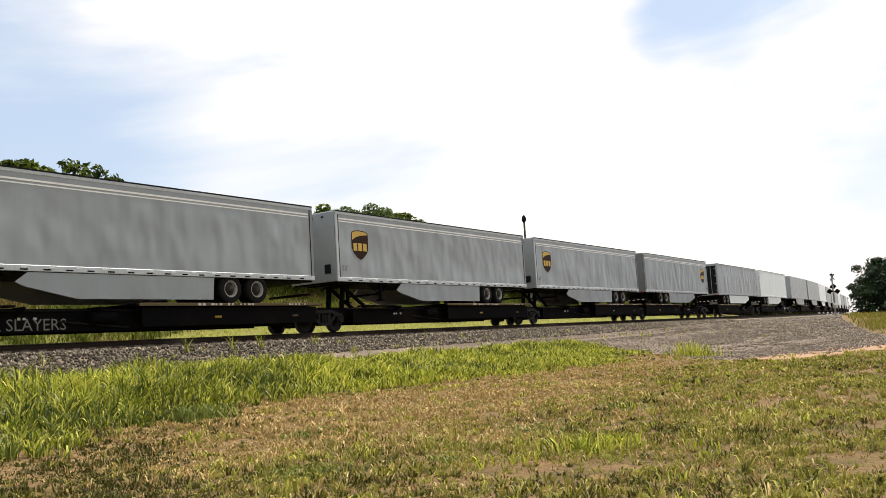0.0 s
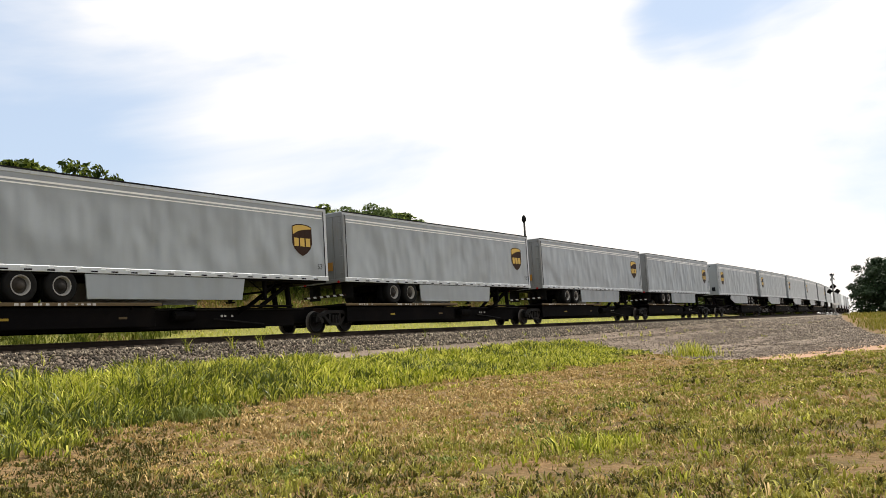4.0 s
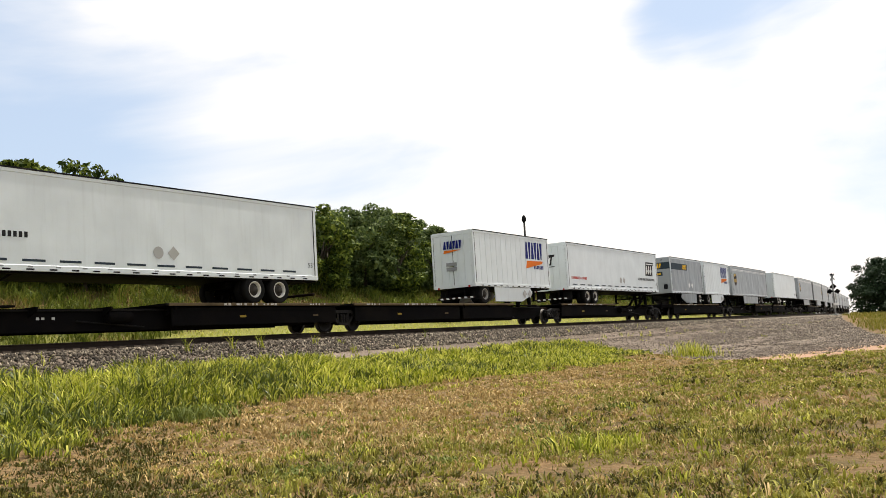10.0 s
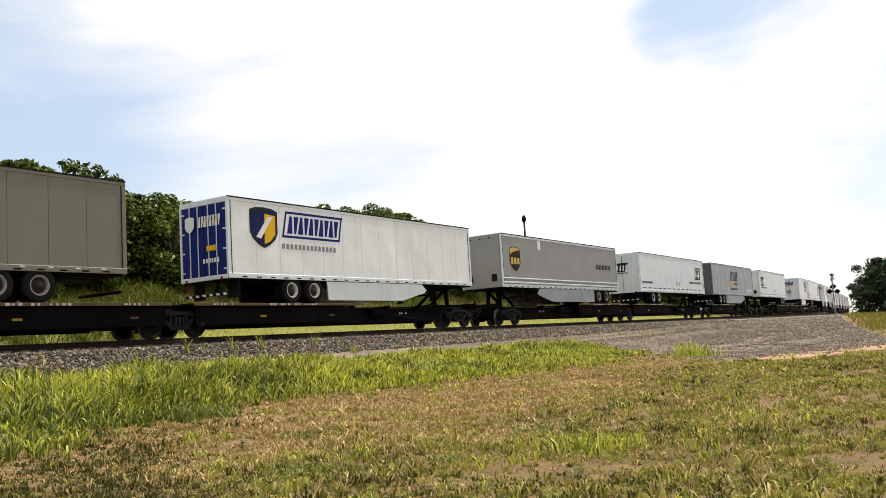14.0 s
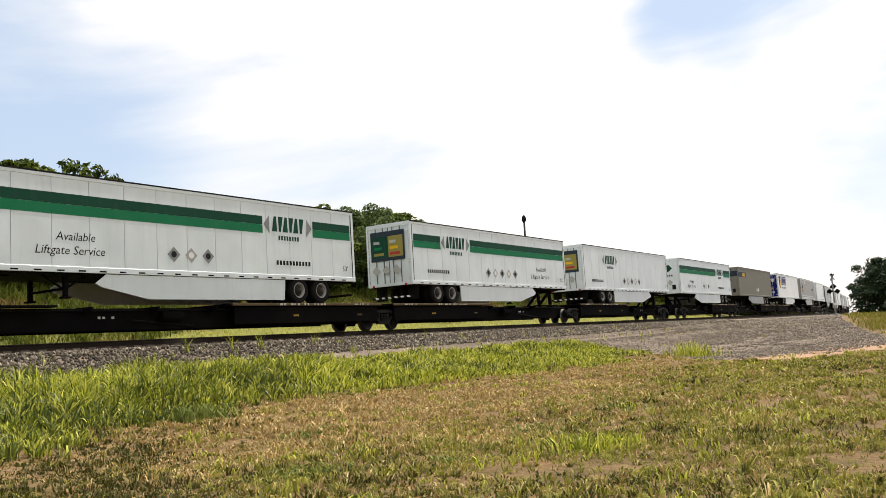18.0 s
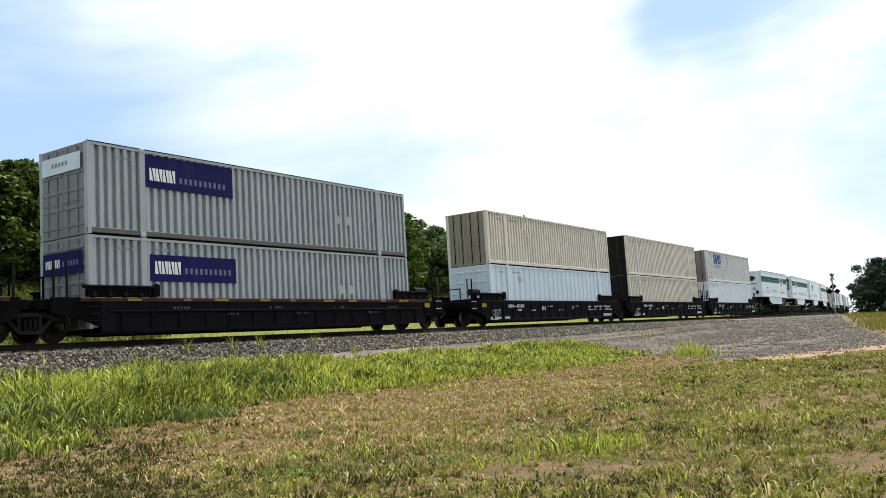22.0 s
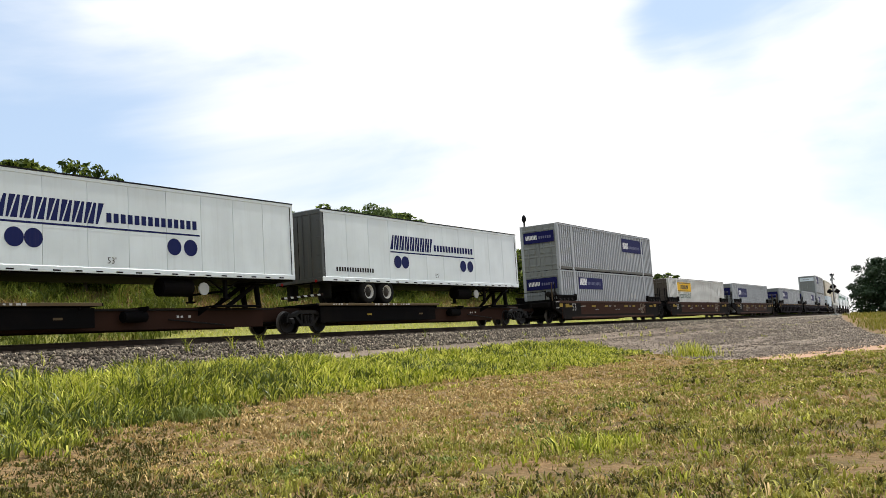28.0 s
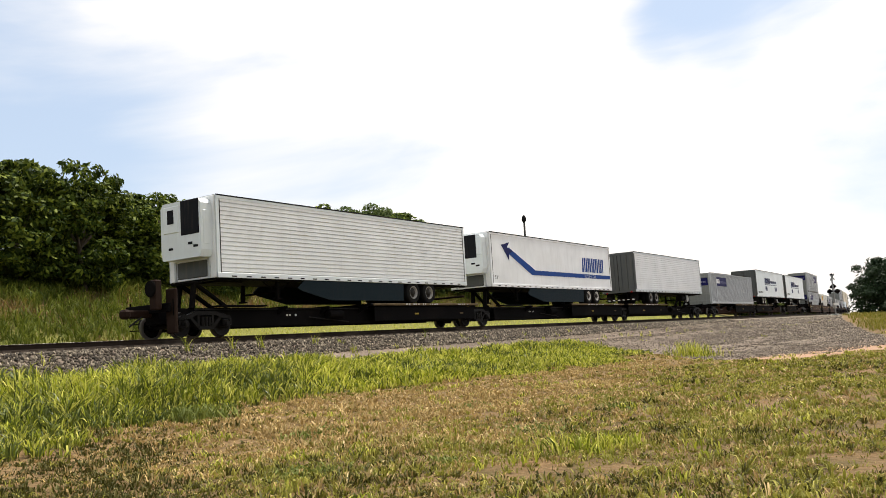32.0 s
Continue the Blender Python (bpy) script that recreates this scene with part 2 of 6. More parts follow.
def with_mat(me, mat):
    """The mesh with this material; a mesh used with several materials is copied once for each."""
    key = (me.name, mat.name)
    if key not in mat_copies:
        m = me if not me.materials else me.copy()
        m.materials.clear()
        m.materials.append(mat)
        mat_copies[key] = m
    return mat_copies[key]


def part(name, me, mat, parent, at=(0, 0, 0), turn=(0, 0, 0), label=""):
    if isinstance(me, bmesh.types.BMesh):
        me = mesh_of(name, me)
    ob = new(name, with_mat(me, mat))
    ob.parent = parent
    ob.matrix_basis = pose(*at, *turn)
    if label:
        tagged(ob, label)
    return ob


def thing(name, label, category, group="", kind="", m=None):
    ob = new(name)
    ob.empty_display_size = 0.2
    if m is not None:
        ob.matrix_basis = m
    return tagged(ob, label, category, group, kind)


def solo(name, me, mat, label, category, group="", kind="", m=None):
    ob = new(name, with_mat(me, mat))
    if m is not None:
        ob.matrix_basis = m
    return tagged(ob, label, category, group, kind)


@lru_cache(None)
def dashes(length, n, w, h):
    fs = []
    for i in range(n):
        x = -length / 2 + length * (i + 0.5) / n
        fs.append([(x - w / 2, 0, -h / 2), (x + w / 2, 0, -h / 2), (x + w / 2, 0, h / 2), (x - w / 2, 0, h / 2)])
    return poly_me(fs)

# ---------------- the ground ----------------


def lateral(x, y):
    """Distance from the track's centre line (positive on the camera's side) and the place along it, for arrays."""
    s = np.array(x, float)
    for _ in range(6):
        cx, cy, h = np.interp(s, TR_S, TR_X), np.interp(s, TR_S, TR_Y), np.interp(s, TR_S, TR_H)
        cx = np.where(s < -60, TR_X[0] + (s + 60) * np.cos(TR_H[0]), cx)
        cy = np.where(s < -60, TR_Y[0] + (s + 60) * np.sin(TR_H[0]), cy)
        s = s + (x - cx) * np.cos(h) + (y - cy) * np.sin(h)
        s = np.minimum(s, 890)
    return -(-(x - cx) * np.sin(h) + (y - cy) * np.cos(h)), s


def wave(x, y, a, b, c):
    return np.sin(x * a + c) * np.cos(y * b + c * 1.7)


def height(x, y):
    x, y = np.asarray(x, float), np.asarray(y, float)
    d, s = lateral(x, y)
    near = np.interp(d, [0, 1.9, 3.6, 5.6, 8.5, 14, 60], [-0.30, -0.32, -1.12, -1.34, -1.80, -2.06, -2.1])
    hump = np.interp(d, [0, 2.2, 4, 9, 16, 24, 60], [-0.30, -0.34, -0.50, -0.62, -0.95, -1.55, -2.0])
    k = np.clip((s - 45) / 50, 0, 1) * np.clip((260 - s) / 80, 0, 1)
    near = near + (hump - near) * k * k * (3 - 2 * k)
    far = np.interp(-d, [0, 1.9, 3.6, 8, 15, 24, 60, 400], [-0.30, -0.32, -0.75, -0.35, 3.0, 4.0, 4.2, 5.0])
    flat = np.interp(-d, [0, 1.9, 3.6, 8, 15, 24, 60, 400], [-0.30, -0.32, -0.60, -0.1, 0.7, 1.2, 2.6, 7.0])
    k2 = np.clip((s - 90) / 70, 0, 1)
    far = far + (flat - far) * k2
    z = np.where(d > 0, near, far)
    rough = np.clip((np.abs(d) - 4.5) / 4, 0, 1)
    z = z + rough * (0.05 * wave(x, y, 0.9, 0.8, 0.3) + 0.025 * wave(x, y, 2.3, 2.7, 1.9) + 0.05 * wave(x, y, 0.23, 0.31, 2.2))
    return RAIL + z


def spaced(lo, hi, near_lo, near_hi, fine, grow=1.16):
    mid = list(np.arange(near_lo, near_hi + fine / 2, fine))
    a, step = near_hi, fine
    while a < hi:
        step *= grow
        a += step
        mid.append(a)
    a, step = near_lo, fine
    while a > lo:
        step *= grow
        a -= step
        mid.insert(0, a)
    return np.array(mid)


gx, gy = spaced(-3000, 3500, -6, 130, 0.6), spaced(-3000, 3500, -2, 52, 0.45)
GX, GY = np.meshgrid(gx, gy)
GZ = height(GX.ravel(), GY.ravel())
d_all, s_all = lateral(GX.ravel(), GY.ravel())
nx, ny = len(gx), len(gy)
idx = np.arange(nx * ny).reshape(ny, nx)
quads = np.stack([idx[:-1, :-1], idx[:-1, 1:], idx[1:, 1:], idx[1:, :-1]], -1).reshape(-1, 4)


def mesh_np(name, verts, faces, smooth=True):
    me = bpy.data.meshes.new(name)
    me.vertices.add(len(verts))
    me.vertices.foreach_set("co", np.ascontiguousarray(verts, np.float32).ravel())
    k = faces.shape[1]
    me.loops.add(faces.size)
    me.loops.foreach_set("vertex_index", np.ascontiguousarray(faces, np.int32).ravel())
    me.polygons.add(len(faces))
    me.polygons.foreach_set("loop_start", np.arange(0, faces.size, k, dtype=np.int32))
    me.update(calc_edges=True)
    if smooth:
        me.shade_smooth()
    return me


ground_me = mesh_np("ground", np.stack([GX.ravel(), GY.ravel(), GZ], -1), quads)


def gravel_reach(x, y, d, s):
    """Metres inside the gravel (positive) or outside it."""
    strip = 4.5 + 0.6 * np.clip((s - 17) / 8, 0, 1) - d
    lot = np.minimum(s - (40 - 0.86 * np.maximum(d - 8, 0)), y - np.interp(x, [40, 56, 66, 82, 113, 200], [4.5, 7.2, 9.8, 13.7, 19.0, 32]))
    lot = np.minimum(lot, x * 0.363 + y * 0.93 - 21.0)
    return np.minimum(np.maximum(strip, lot), d + 3.3)


def dirt_reach(x, y):
    """Metres inside the red dirt track."""
    u, v = x - 33.1, y - 9.5
    along, across = u * 0.93 - v * 0.363, u * 0.363 + v * 0.93
    return np.minimum(np.minimum(2.0 - np.abs(across), along - 0.5), 40 - along)


gravel_in, dirt_in = gravel_reach(GX.ravel(), GY.ravel(), d_all, s_all), dirt_reach(GX.ravel(), GY.ravel())
for nm, val in (("off_track", d_all), ("gravel_in", np.clip(gravel_in, -50, 50)), ("dirt_in", np.clip(dirt_in, -50, 50))):
    at_ = ground_me.attributes.new(nm, "FLOAT", "POINT")
    at_.data.foreach_set("value", val.astype(np.float32))


def ground_mat():
    m, n, l, b = nodes_of("field_soil_and_gravel")
    c = n.new("ShaderNodeTexCoord").outputs["Object"]
    at = {}
    for key in ("off_track", "gravel_in", "dirt_in"):
        a_ = n.new("ShaderNodeAttribute")
        a_.attribute_name = key
        at[key] = a_.outputs["Fac"]
    big, mid, fine = noise_tex(n, l, c, 0.22, 4), noise_tex(n, l, c, 1.3, 6, 0.65), noise_tex(n, l, c, 11.0, 5, 0.65)
    grit, grit2 = n.new("ShaderNodeTexVoronoi"), n.new("ShaderNodeTexVoronoi")
    grit.inputs["Scale"].default_value, grit2.inputs["Scale"].default_value = 9.0, 26.0
    l.new(c, grit.inputs["Vector"]), l.new(c, grit2.inputs["Vector"])

    def plus(v, noise_, k, mid_=0.5):
        a_ = n.new("ShaderNodeMath")
        a_.operation = "MULTIPLY_ADD"
        a_.inputs[1].default_value = k
        l.new(noise_, a_.inputs[0])
        s_ = n.new("ShaderNodeMath")
        s_.operation = "SUBTRACT"
        s_.inputs[1].default_value = k * mid_
        l.new(v, a_.inputs[2])
        l.new(a_.outputs[0], s_.inputs[0])
        return s_.outputs[0]

    turf = mixc(n, l, ramp2(n, l, mid, 0.38, 0.62), (0.085, 0.062, 0.022), (0.19, 0.115, 0.055))
    turf = mixc(n, l, ramp2(n, l, fine, 0.4, 0.62, 0, 0.6), turf, (0.085, 0.056, 0.025))
    off = plus(at["off_track"], big, 4.0)
    dry = n.new("ShaderNodeMath")
    dry.operation = "MULTIPLY"
    l.new(ramp2(n, l, off, 8.5, 10.0), dry.inputs[0])
    l.new(ramp2(n, l, off, 16.0, 12.5), dry.inputs[1])
    straw = mixc(n, l, ramp2(n, l, fine, 0.42, 0.6), (0.21, 0.135, 0.06), (0.09, 0.057, 0.026))
    col = mixc(n, l, dry.outputs[0], turf, straw)
    bank = mixc(n, l, ramp2(n, l, mid, 0.4, 0.62), (0.09, 0.10, 0.02), (0.12, 0.065, 0.028))
    bank = mixc(n, l, ramp2(n, l, plus(at["off_track"], mid, 2.0), -11.5, -9.5), bank, (0.18, 0.18, 0.045))
    col = mixc(n, l, ramp2(n, l, at["off_track"], -3.0, -4.5), col, bank)
    stones = mixc(n, l, ramp2(n, l, grit.outputs["Distance"], 0.1, 0.7), (0.33, 0.265, 0.20), (0.13, 0.10, 0.077))
    stones2 = mixc(n, l, ramp2(n, l, grit2.outputs["Distance"], 0.1, 0.7), (0.36, 0.285, 0.215), (0.15, 0.115, 0.088))
    stones = mixc(n, l, ramp2(n, l, mid, 0.4, 0.6), stones, stones2)
    stones = mixc(n, l, 0.18, stones, (0.05, 0.042, 0.04))
    stones = mixc(n, l, ramp2(n, l, big, 0.42, 0.62, 0, 0.3), stones, (0.22, 0.17, 0.135))
    sep, band = n.new("ShaderNodeSeparateXYZ"), n.new("ShaderNodeCombineXYZ")
    l.new(c, sep.inputs[0])
    sx = n.new("ShaderNodeMath")
    sx.operation = "MULTIPLY"
    sx.inputs[1].default_value = 0.10
    l.new(sep.outputs["X"], sx.inputs[0])
    l.new(sx.outputs[0], band.inputs[0]), l.new(at["off_track"], band.inputs[1])
    worn = noise_tex(n, l, band.outputs[0], 1.1, 4, 0.6)
    stones = mixc(n, l, ramp2(n, l, worn, 0.42, 0.62, 0, 0.6), stones, (0.075, 0.058, 0.046))
    col = mixc(n, l, ramp2(n, l, plus(at["gravel_in"], mid, 2.4), -0.2, 0.4), col, stones)
    dirt = mixc(n, l, ramp2(n, l, fine, 0.35, 0.7), (0.38, 0.25, 0.165), (0.22, 0.13, 0.075))
    col = mixc(n, l, ramp2(n, l, plus(at["dirt_in"], mid, 3.0), -0.2, 0.5), col, dirt)
    l.new(col, b.inputs["Base Color"])
    b.inputs["Roughness"].default_value = 0.95
    b.inputs["Specular IOR Level"].default_value = 0.15
    h = n.new("ShaderNodeMath")
    l.new(fine, h.inputs[0]), l.new(grit.outputs["Distance"], h.inputs[1])
    bump_on(n, l, b, h.outputs[0], 0.8, 0.03)
    return m


solo("ground", ground_me, ground_mat(), "uneven field of mown straw and green grass with gravel beside the line", "ground", kind="structure")

# ---------------- rails and ties ----------------


def swept(name, outline, left, s0, s1, step):
    ss = np.arange(s0, s1, step)
    vs, fs = [], []
    k = len(outline)
    for s in ss:
        x, y, h = on_track(s, 0)
        for o, z in outline:
            vs.append((x - math.sin(h) * (o + left), y + math.cos(h) * (o + left), RAIL + z))
    for i in range(len(ss) - 1):
        for j in range(k):
            a, b = i * k + j, i * k + (j + 1) % k
            fs.append((a, b, b + k, a + k))
    me = bpy.data.meshes.new(name)
    me.from_pydata(vs, [], fs)
    return me


RAIL_SHAPE = [(-0.075, -0.185), (0.075, -0.185), (0.07, -0.17), (0.012, -0.15), (0.012, -0.045), (0.037, -0.035), (0.037, -0.004),
              (-0.037, -0.004), (-0.037, -0.035), (-0.012, -0.045), (-0.012, -0.15), (-0.07, -0.17)]
track = thing("railway_track", "single railway track of steel rails on wooden ties", "track", kind="structure")
for side in (-0.7525, 0.7525):
    part("rail", swept("rail", RAIL_SHAPE, side, -300, 420, 2.0), RAILM, track, label="rusty brown steel rail")
    part("rail_head", swept("rail_head", [(-0.034, -0.004), (0.034, -0.004), (0.030, 0.0), (-0.030, 0.0)], side, -300, 420, 2.0), RAILTOP, track)

tie_vs, tie_fs = [], []
for i_ in range(330):
    x_, y_, h_ = on_track(-6 + i_ * 0.52)
    cs, sn = math.cos(h_), math.sin(h_)
    for a_, b_, c_ in ((-.12, -1.3, -.36), (.12, -1.3, -.36), (.12, 1.3, -.36), (-.12, 1.3, -.36), (-.12, -1.3, -.187), (.12, -1.3, -.187), (.12, 1.3, -.187), (-.12, 1.3, -.187)):
        tie_vs.append((x_ + a_ * cs - b_ * sn, y_ + a_ * sn + b_ * cs, RAIL + c_))
    k_ = i_ * 8
    tie_fs += [(k_ + 4, k_ + 5, k_ + 6, k_ + 7), (k_, k_ + 1, k_ + 5, k_ + 4), (k_ + 1, k_ + 2, k_ + 6, k_ + 5), (k_ + 2, k_ + 3, k_ + 7, k_ + 6), (k_ + 3, k_, k_ + 4, k_ + 7)]
ties_me = bpy.data.meshes.new("ties")
ties_me.from_pydata(tie_vs, [], tie_fs)
tagged(part("ties", ties_me, TIEWOOD, track, label="weathered wooden ties bedded in ballast"), kind="stuff")


# ---------------- freight wagons ----------------
WHEEL_R = 0.42


PAPER = flat_ink("white_ink", (0.8, 0.8, 0.78))
DARKBRN = paint("dark_brown_steel", (0.009, 0.0075, 0.007), 0.75, amount=0.6, dirt=(0.035, 0.02, 0.014), bump=0.25, spec=0.05)
RUSTBRN = paint("rust_brown_chord", (0.05, 0.026, 0.018), 0.7, amount=0.5, dirt=(0.02, 0.014, 0.012), streak=False, spec=0.1)
STENCIL = flat_ink("worn_stencil_white", (0.46, 0.45, 0.43))
FAINT = flat_ink("faded_stencil", (0.075, 0.07, 0.075))
TANINK = flat_ink("tan_ink", (0.2, 0.15, 0.1))
BOGIE = paint("bogie_steel", (0.009, 0.0083, 0.008), 0.5, 0.0, amount=0.5, dirt=(0.036, 0.03, 0.024), streak=False, bump=0.3, spec=0.08)
TREAD = paint("worn_wheel_tread", (0.11, 0.10, 0.09), 0.45, 0.5, amount=0.4, streak=False)
BROWNSILL = paint("rusty_brown_sill", (0.034, 0.017, 0.012), 0.8, amount=0.5, dirt=(0.012, 0.009, 0.008), streak=False, bump=0.25, spec=0.04)


@lru_cache(None)
def uneven_marks(length, n, seed):
    g = random.Random(seed)
    fs = []
    for i in range(n):
        if g.random() < 0.2:
            continue
        x, w_, h_ = -length / 2 + length * i / n, length / n * g.uniform(0.35, 0.8), g.uniform(0.025, 0.04)
        fs.append([(x, 0, -h_), (x + w_, 0, -h_), (x + w_, 0, h_), (x, 0, h_)])
    return poly_me(fs)


FRAME_SLABS = (
    (((-1.14, 0.05), (-1.06, 0.18), (-0.72, 0.20), (-0.46, 0.32), (0.46, 0.32), (0.72, 0.20), (1.06, 0.18), (1.14, 0.05), (0.66, 0.07), (0.42, 0.19), (-0.42, 0.19), (-0.66, 0.07)), -0.10, 0.10),
    (((-0.70, 0.09), (-0.58, 0.11), (-0.24, -0.20), (-0.34, -0.29)), -0.09, 0.09),
    (((0.70, 0.09), (0.34, -0.29), (0.24, -0.20), (0.58, 0.11)), -0.09, 0.09),
    (((-0.36, -0.30), (0.36, -0.30), (0.30, -0.19), (-0.30, -0.19)), -0.12, 0.12),
    (((-0.36, -0.20), (-0.26, -0.20), (-0.26, 0.22), (-0.36, 0.22)), -0.08, 0.08),
    (((0.26, -0.20), (0.36, -0.20), (0.36, 0.22), (0.26, 0.22)), -0.08, 0.08),
    (((-1.16, -0.16), (-1.06, -0.16), (-1.04, 0.10), (-1.14, 0.08)), -0.09, 0.09),
    (((1.06, -0.16), (1.16, -0.16), (1.14, 0.08), (1.04, 0.10)), -0.09, 0.09))
RAIL_WHEEL_P = ((0.0, -0.07), (0.11, -0.07), (0.13, -0.02), (0.30, 0.0), (0.345, -0.065), (0.405, -0.07), (0.415, -0.055))
RAIL_TREAD_P = ((0.415, -0.055), (0.42, 0.03), (0.425, 0.05), (0.45, 0.055), (0.45, 0.08), (0.34, 0.085))


def truck(parent, x):
    """A two-axle railway truck at x along its wagon."""
    t = part("truck", box_me(0.42, 2.1, 0.26, 0.03), BLACK, parent, (x, 0, 0.58), label="black cast steel two-axle truck")
    for sy in (-1, 1):
        out = 0 if sy < 0 else 180
        part("side_frame", slabs_c(FRAME_SLABS), BOGIE, t, (0, sy * 1.0, -0.02))
        for k in (-0.15, 0.0, 0.15)[:3 if sy < 0 else 0]:
            part("spring", lathe(tuple((0.07 if i % 2 else 0.055, -0.16 + i * 0.027) for i in range(13)), 8), BOGIE, t, (k, sy * 1.08, -0.06), (90, 0, 0))
        part("brake_rigging", bar_c((-0.5, 0, -0.2), (0.5, 0, -0.12), 0.025, 6), BOGIE, t, (0, sy * 0.55, 0))
        for ax in (-0.89, 0.89):
            w = part("wheel", lathe(RAIL_WHEEL_P, 28), BOGIE, t, (ax, sy * 0.78, WHEEL_R - 0.58), (0, 0, out))
            part("tread", lathe(RAIL_TREAD_P, 28), TREAD, w, label="bright worn wheel tread")
            if sy > 0:
                continue
            part("axle_box", box_me(0.26, 0.22, 0.24, 0.04), BOGIE, t, (ax, sy * 1.02, -0.10))
            part("bearing_cap", cyl_me(0.10, 0.10, 12, "y", 0.02), BOGIE, t, (ax, sy * 1.15, -0.14))
    for ax in (-0.89, 0.89):
        part("axle", cyl_me(0.08, 2.1, 10, "y"), BOGIE, t, (ax, 0, WHEEL_R - 0.58))


def coupler(parent, x, sign):
    part("coupler", box_me(1.0, 0.22, 0.26, 0.04), RUST, parent, (x + sign * 0.4, 0, 0.86), label="rusty knuckle coupler")
    part("coupler_knuckle", box_me(0.3, 0.34, 0.32, 0.08), RUST, parent, (x + sign * 0.9, 0, 0.86))
    part("brake_hose", bar_c((0, 0, 0), (0.5 * sign, 0, -0.32), 0.03), TYRE, parent, (x + sign * 0.5, -0.35, 0.75))
    part("end_plate", box_me(0.1, 2.3, 0.3, 0.02), BLACK, parent, (x, 0, 1.02))


def spine_unit(length, rear_left, ends, edge=DECKTAN, stack=False, sill=BLACK):
    """One platform of an articulated skeleton wagon. ends: 'J' (shared truck), 'C' (coupler end) or '' at the left and the right."""
    w = thing("spine_wagon", "black skeleton flat wagon platform with worn deck edges" if sill is BLACK else "rusty brown skeleton flat wagon platform with worn deck edges", "railway wagon", "wagons of the train")
    h = length / 2
    sg = -1 if rear_left else 1            # the end under the trailer's wheels
    part("center_sill", box_me(length - 1.0, 0.75, 0.55, 0.03), sill, w, (0, 0, 0.76))
    part("sill_flange", box_me(length - 1.6, 1.0, 0.05, 0), BLACK, w, (0, 0, 0.465))
    for sy in (-1, 1):
        part("side_web", box_me(length - 4.2, 0.06, 0.70, 0.01), sill, w, (0, sy * 0.78, 0.66))
    dl = min(8.6, length * 0.52)
    dx = sg * (h - 0.35 - dl / 2)
    part("deck", box_me(dl, 2.6, 0.09, 0.015), BLACK, w, (dx, 0, 1.10))
    for sy in (-1, 1):
        part("deck_edge", box_me(dl * 0.98, 0.05, 0.10, 0.01), edge, w, (dx, sy * 1.325, 1.10), label="worn tan deck edge")
        part("deck_skirt", box_me(dl * 0.94, 0.05, 0.62, 0.01), BLACK, w, (dx, sy * 1.2, 0.70))
        for k in range(3):
            part("bracket", prism_c(((0.38, 0.55), (0.38, 1.04), (1.30, 1.04), (1.30, 0.96)), -0.03, 0.03, "x"), BLACK, w,
                 (-dx * 0.35 + (k - 1) * 2.4, 0, 0), (0, 0, 0 if sy > 0 else 180))
        part("cross_plank", box_me(2.2, 0.5, 0.06, 0.01), BLACK, w, (-sg * (h - 3.6), sy * 0.95, 1.06))
    part("stencil_bars", uneven_marks(2.6, 14, 5), STENCIL, w, (dx - sg * 0.6, -1.354, 1.10), label="row of worn white stencil marks")
    part("stencil_bars", uneven_marks(1.0, 6, 8), STENCIL, w, (dx + sg * 2.9, -1.354, 1.10))
    part("brake_pipe", bar_c((-length / 2 + 1.6, 0, 0), (length / 2 - 1.6, 0, 0), 0.03, 6), BOGIE, w, (0, -0.86, 0.95), label="grimy brake pipe")
    part("air_reservoir", cyl_me(0.18, 0.9, 14, "x", 0.04), BLACK, w, (-sg * 1.2, -1.0, 0.72), label="grey air reservoir under the deck")
    part("brake_rod", bar_c((0, 0, 0), (2.4, 0, -0.22), 0.025, 6), BOGIE, w, (-sg * 2.6, -0.9, 0.62))
    for k in range(1, 4, 2):
        part("reflector", box_me(0.3, 0.01, 0.07), YELLOW if k == 1 else DECKTAN, w, (dx + (k - 1.5) * dl * 0.22, -1.232, 0.62 + 0.06 * (k % 2)), label="worn reflective strip")
    part("stencil_bars", uneven_marks(0.8, 5, 11), STENCIL, w, (-sg * 3.4, -0.815, 0.72))
    if not stack:
        hx = -sg * (h - 2.0)
        st = part("hitch", box_me(0.7, 0.9, 0.10, 0.03), BLACK, w, (hx, 0, 1.93), label="black trailer hitch stand")
        for sy in (-0.38, 0.38):
            part("hitch_leg", bar_c((0, 0, 0), (-sg * 0.12, 0, -0.9), 0.11), BLACK, st, (0, sy, 0))
            part("hitch_strut", bar_c((0, 0, 0), (sg * 1.45, 0, -0.86), 0.09), BLACK, st, (0, sy, 0))
    ring(w, h, ends)
    return w


def ring(w, h, ends):
    for e, sx in ((ends[0], -1), (ends[1], 1)):
        if e == "J":
            if sx > 0:
                truck(w, h)
            part("articulation_arm", box_me(1.1, 0.6, 0.3, 0.05), RUST, w, (sx * (h - 0.5), 0, 0.86))
        elif e == "C":
            truck(w, sx * (h - 1.9))
            coupler(w, sx * (h - 0.35), sx)
            for sy in (-1, 1):
                part("ladder_post", bar_c((0, 0, 0), (0, 0, 0.55), 0.03), BLACK, w, (sx * (h - 0.5), sy * 1.15, 0.75))
                for k in range(3):
                    part("step", box_me(0.4, 0.06, 0.04), BLACK, w, (sx * (h - 0.7), sy * 1.2, 0.35 + k * 0.22))


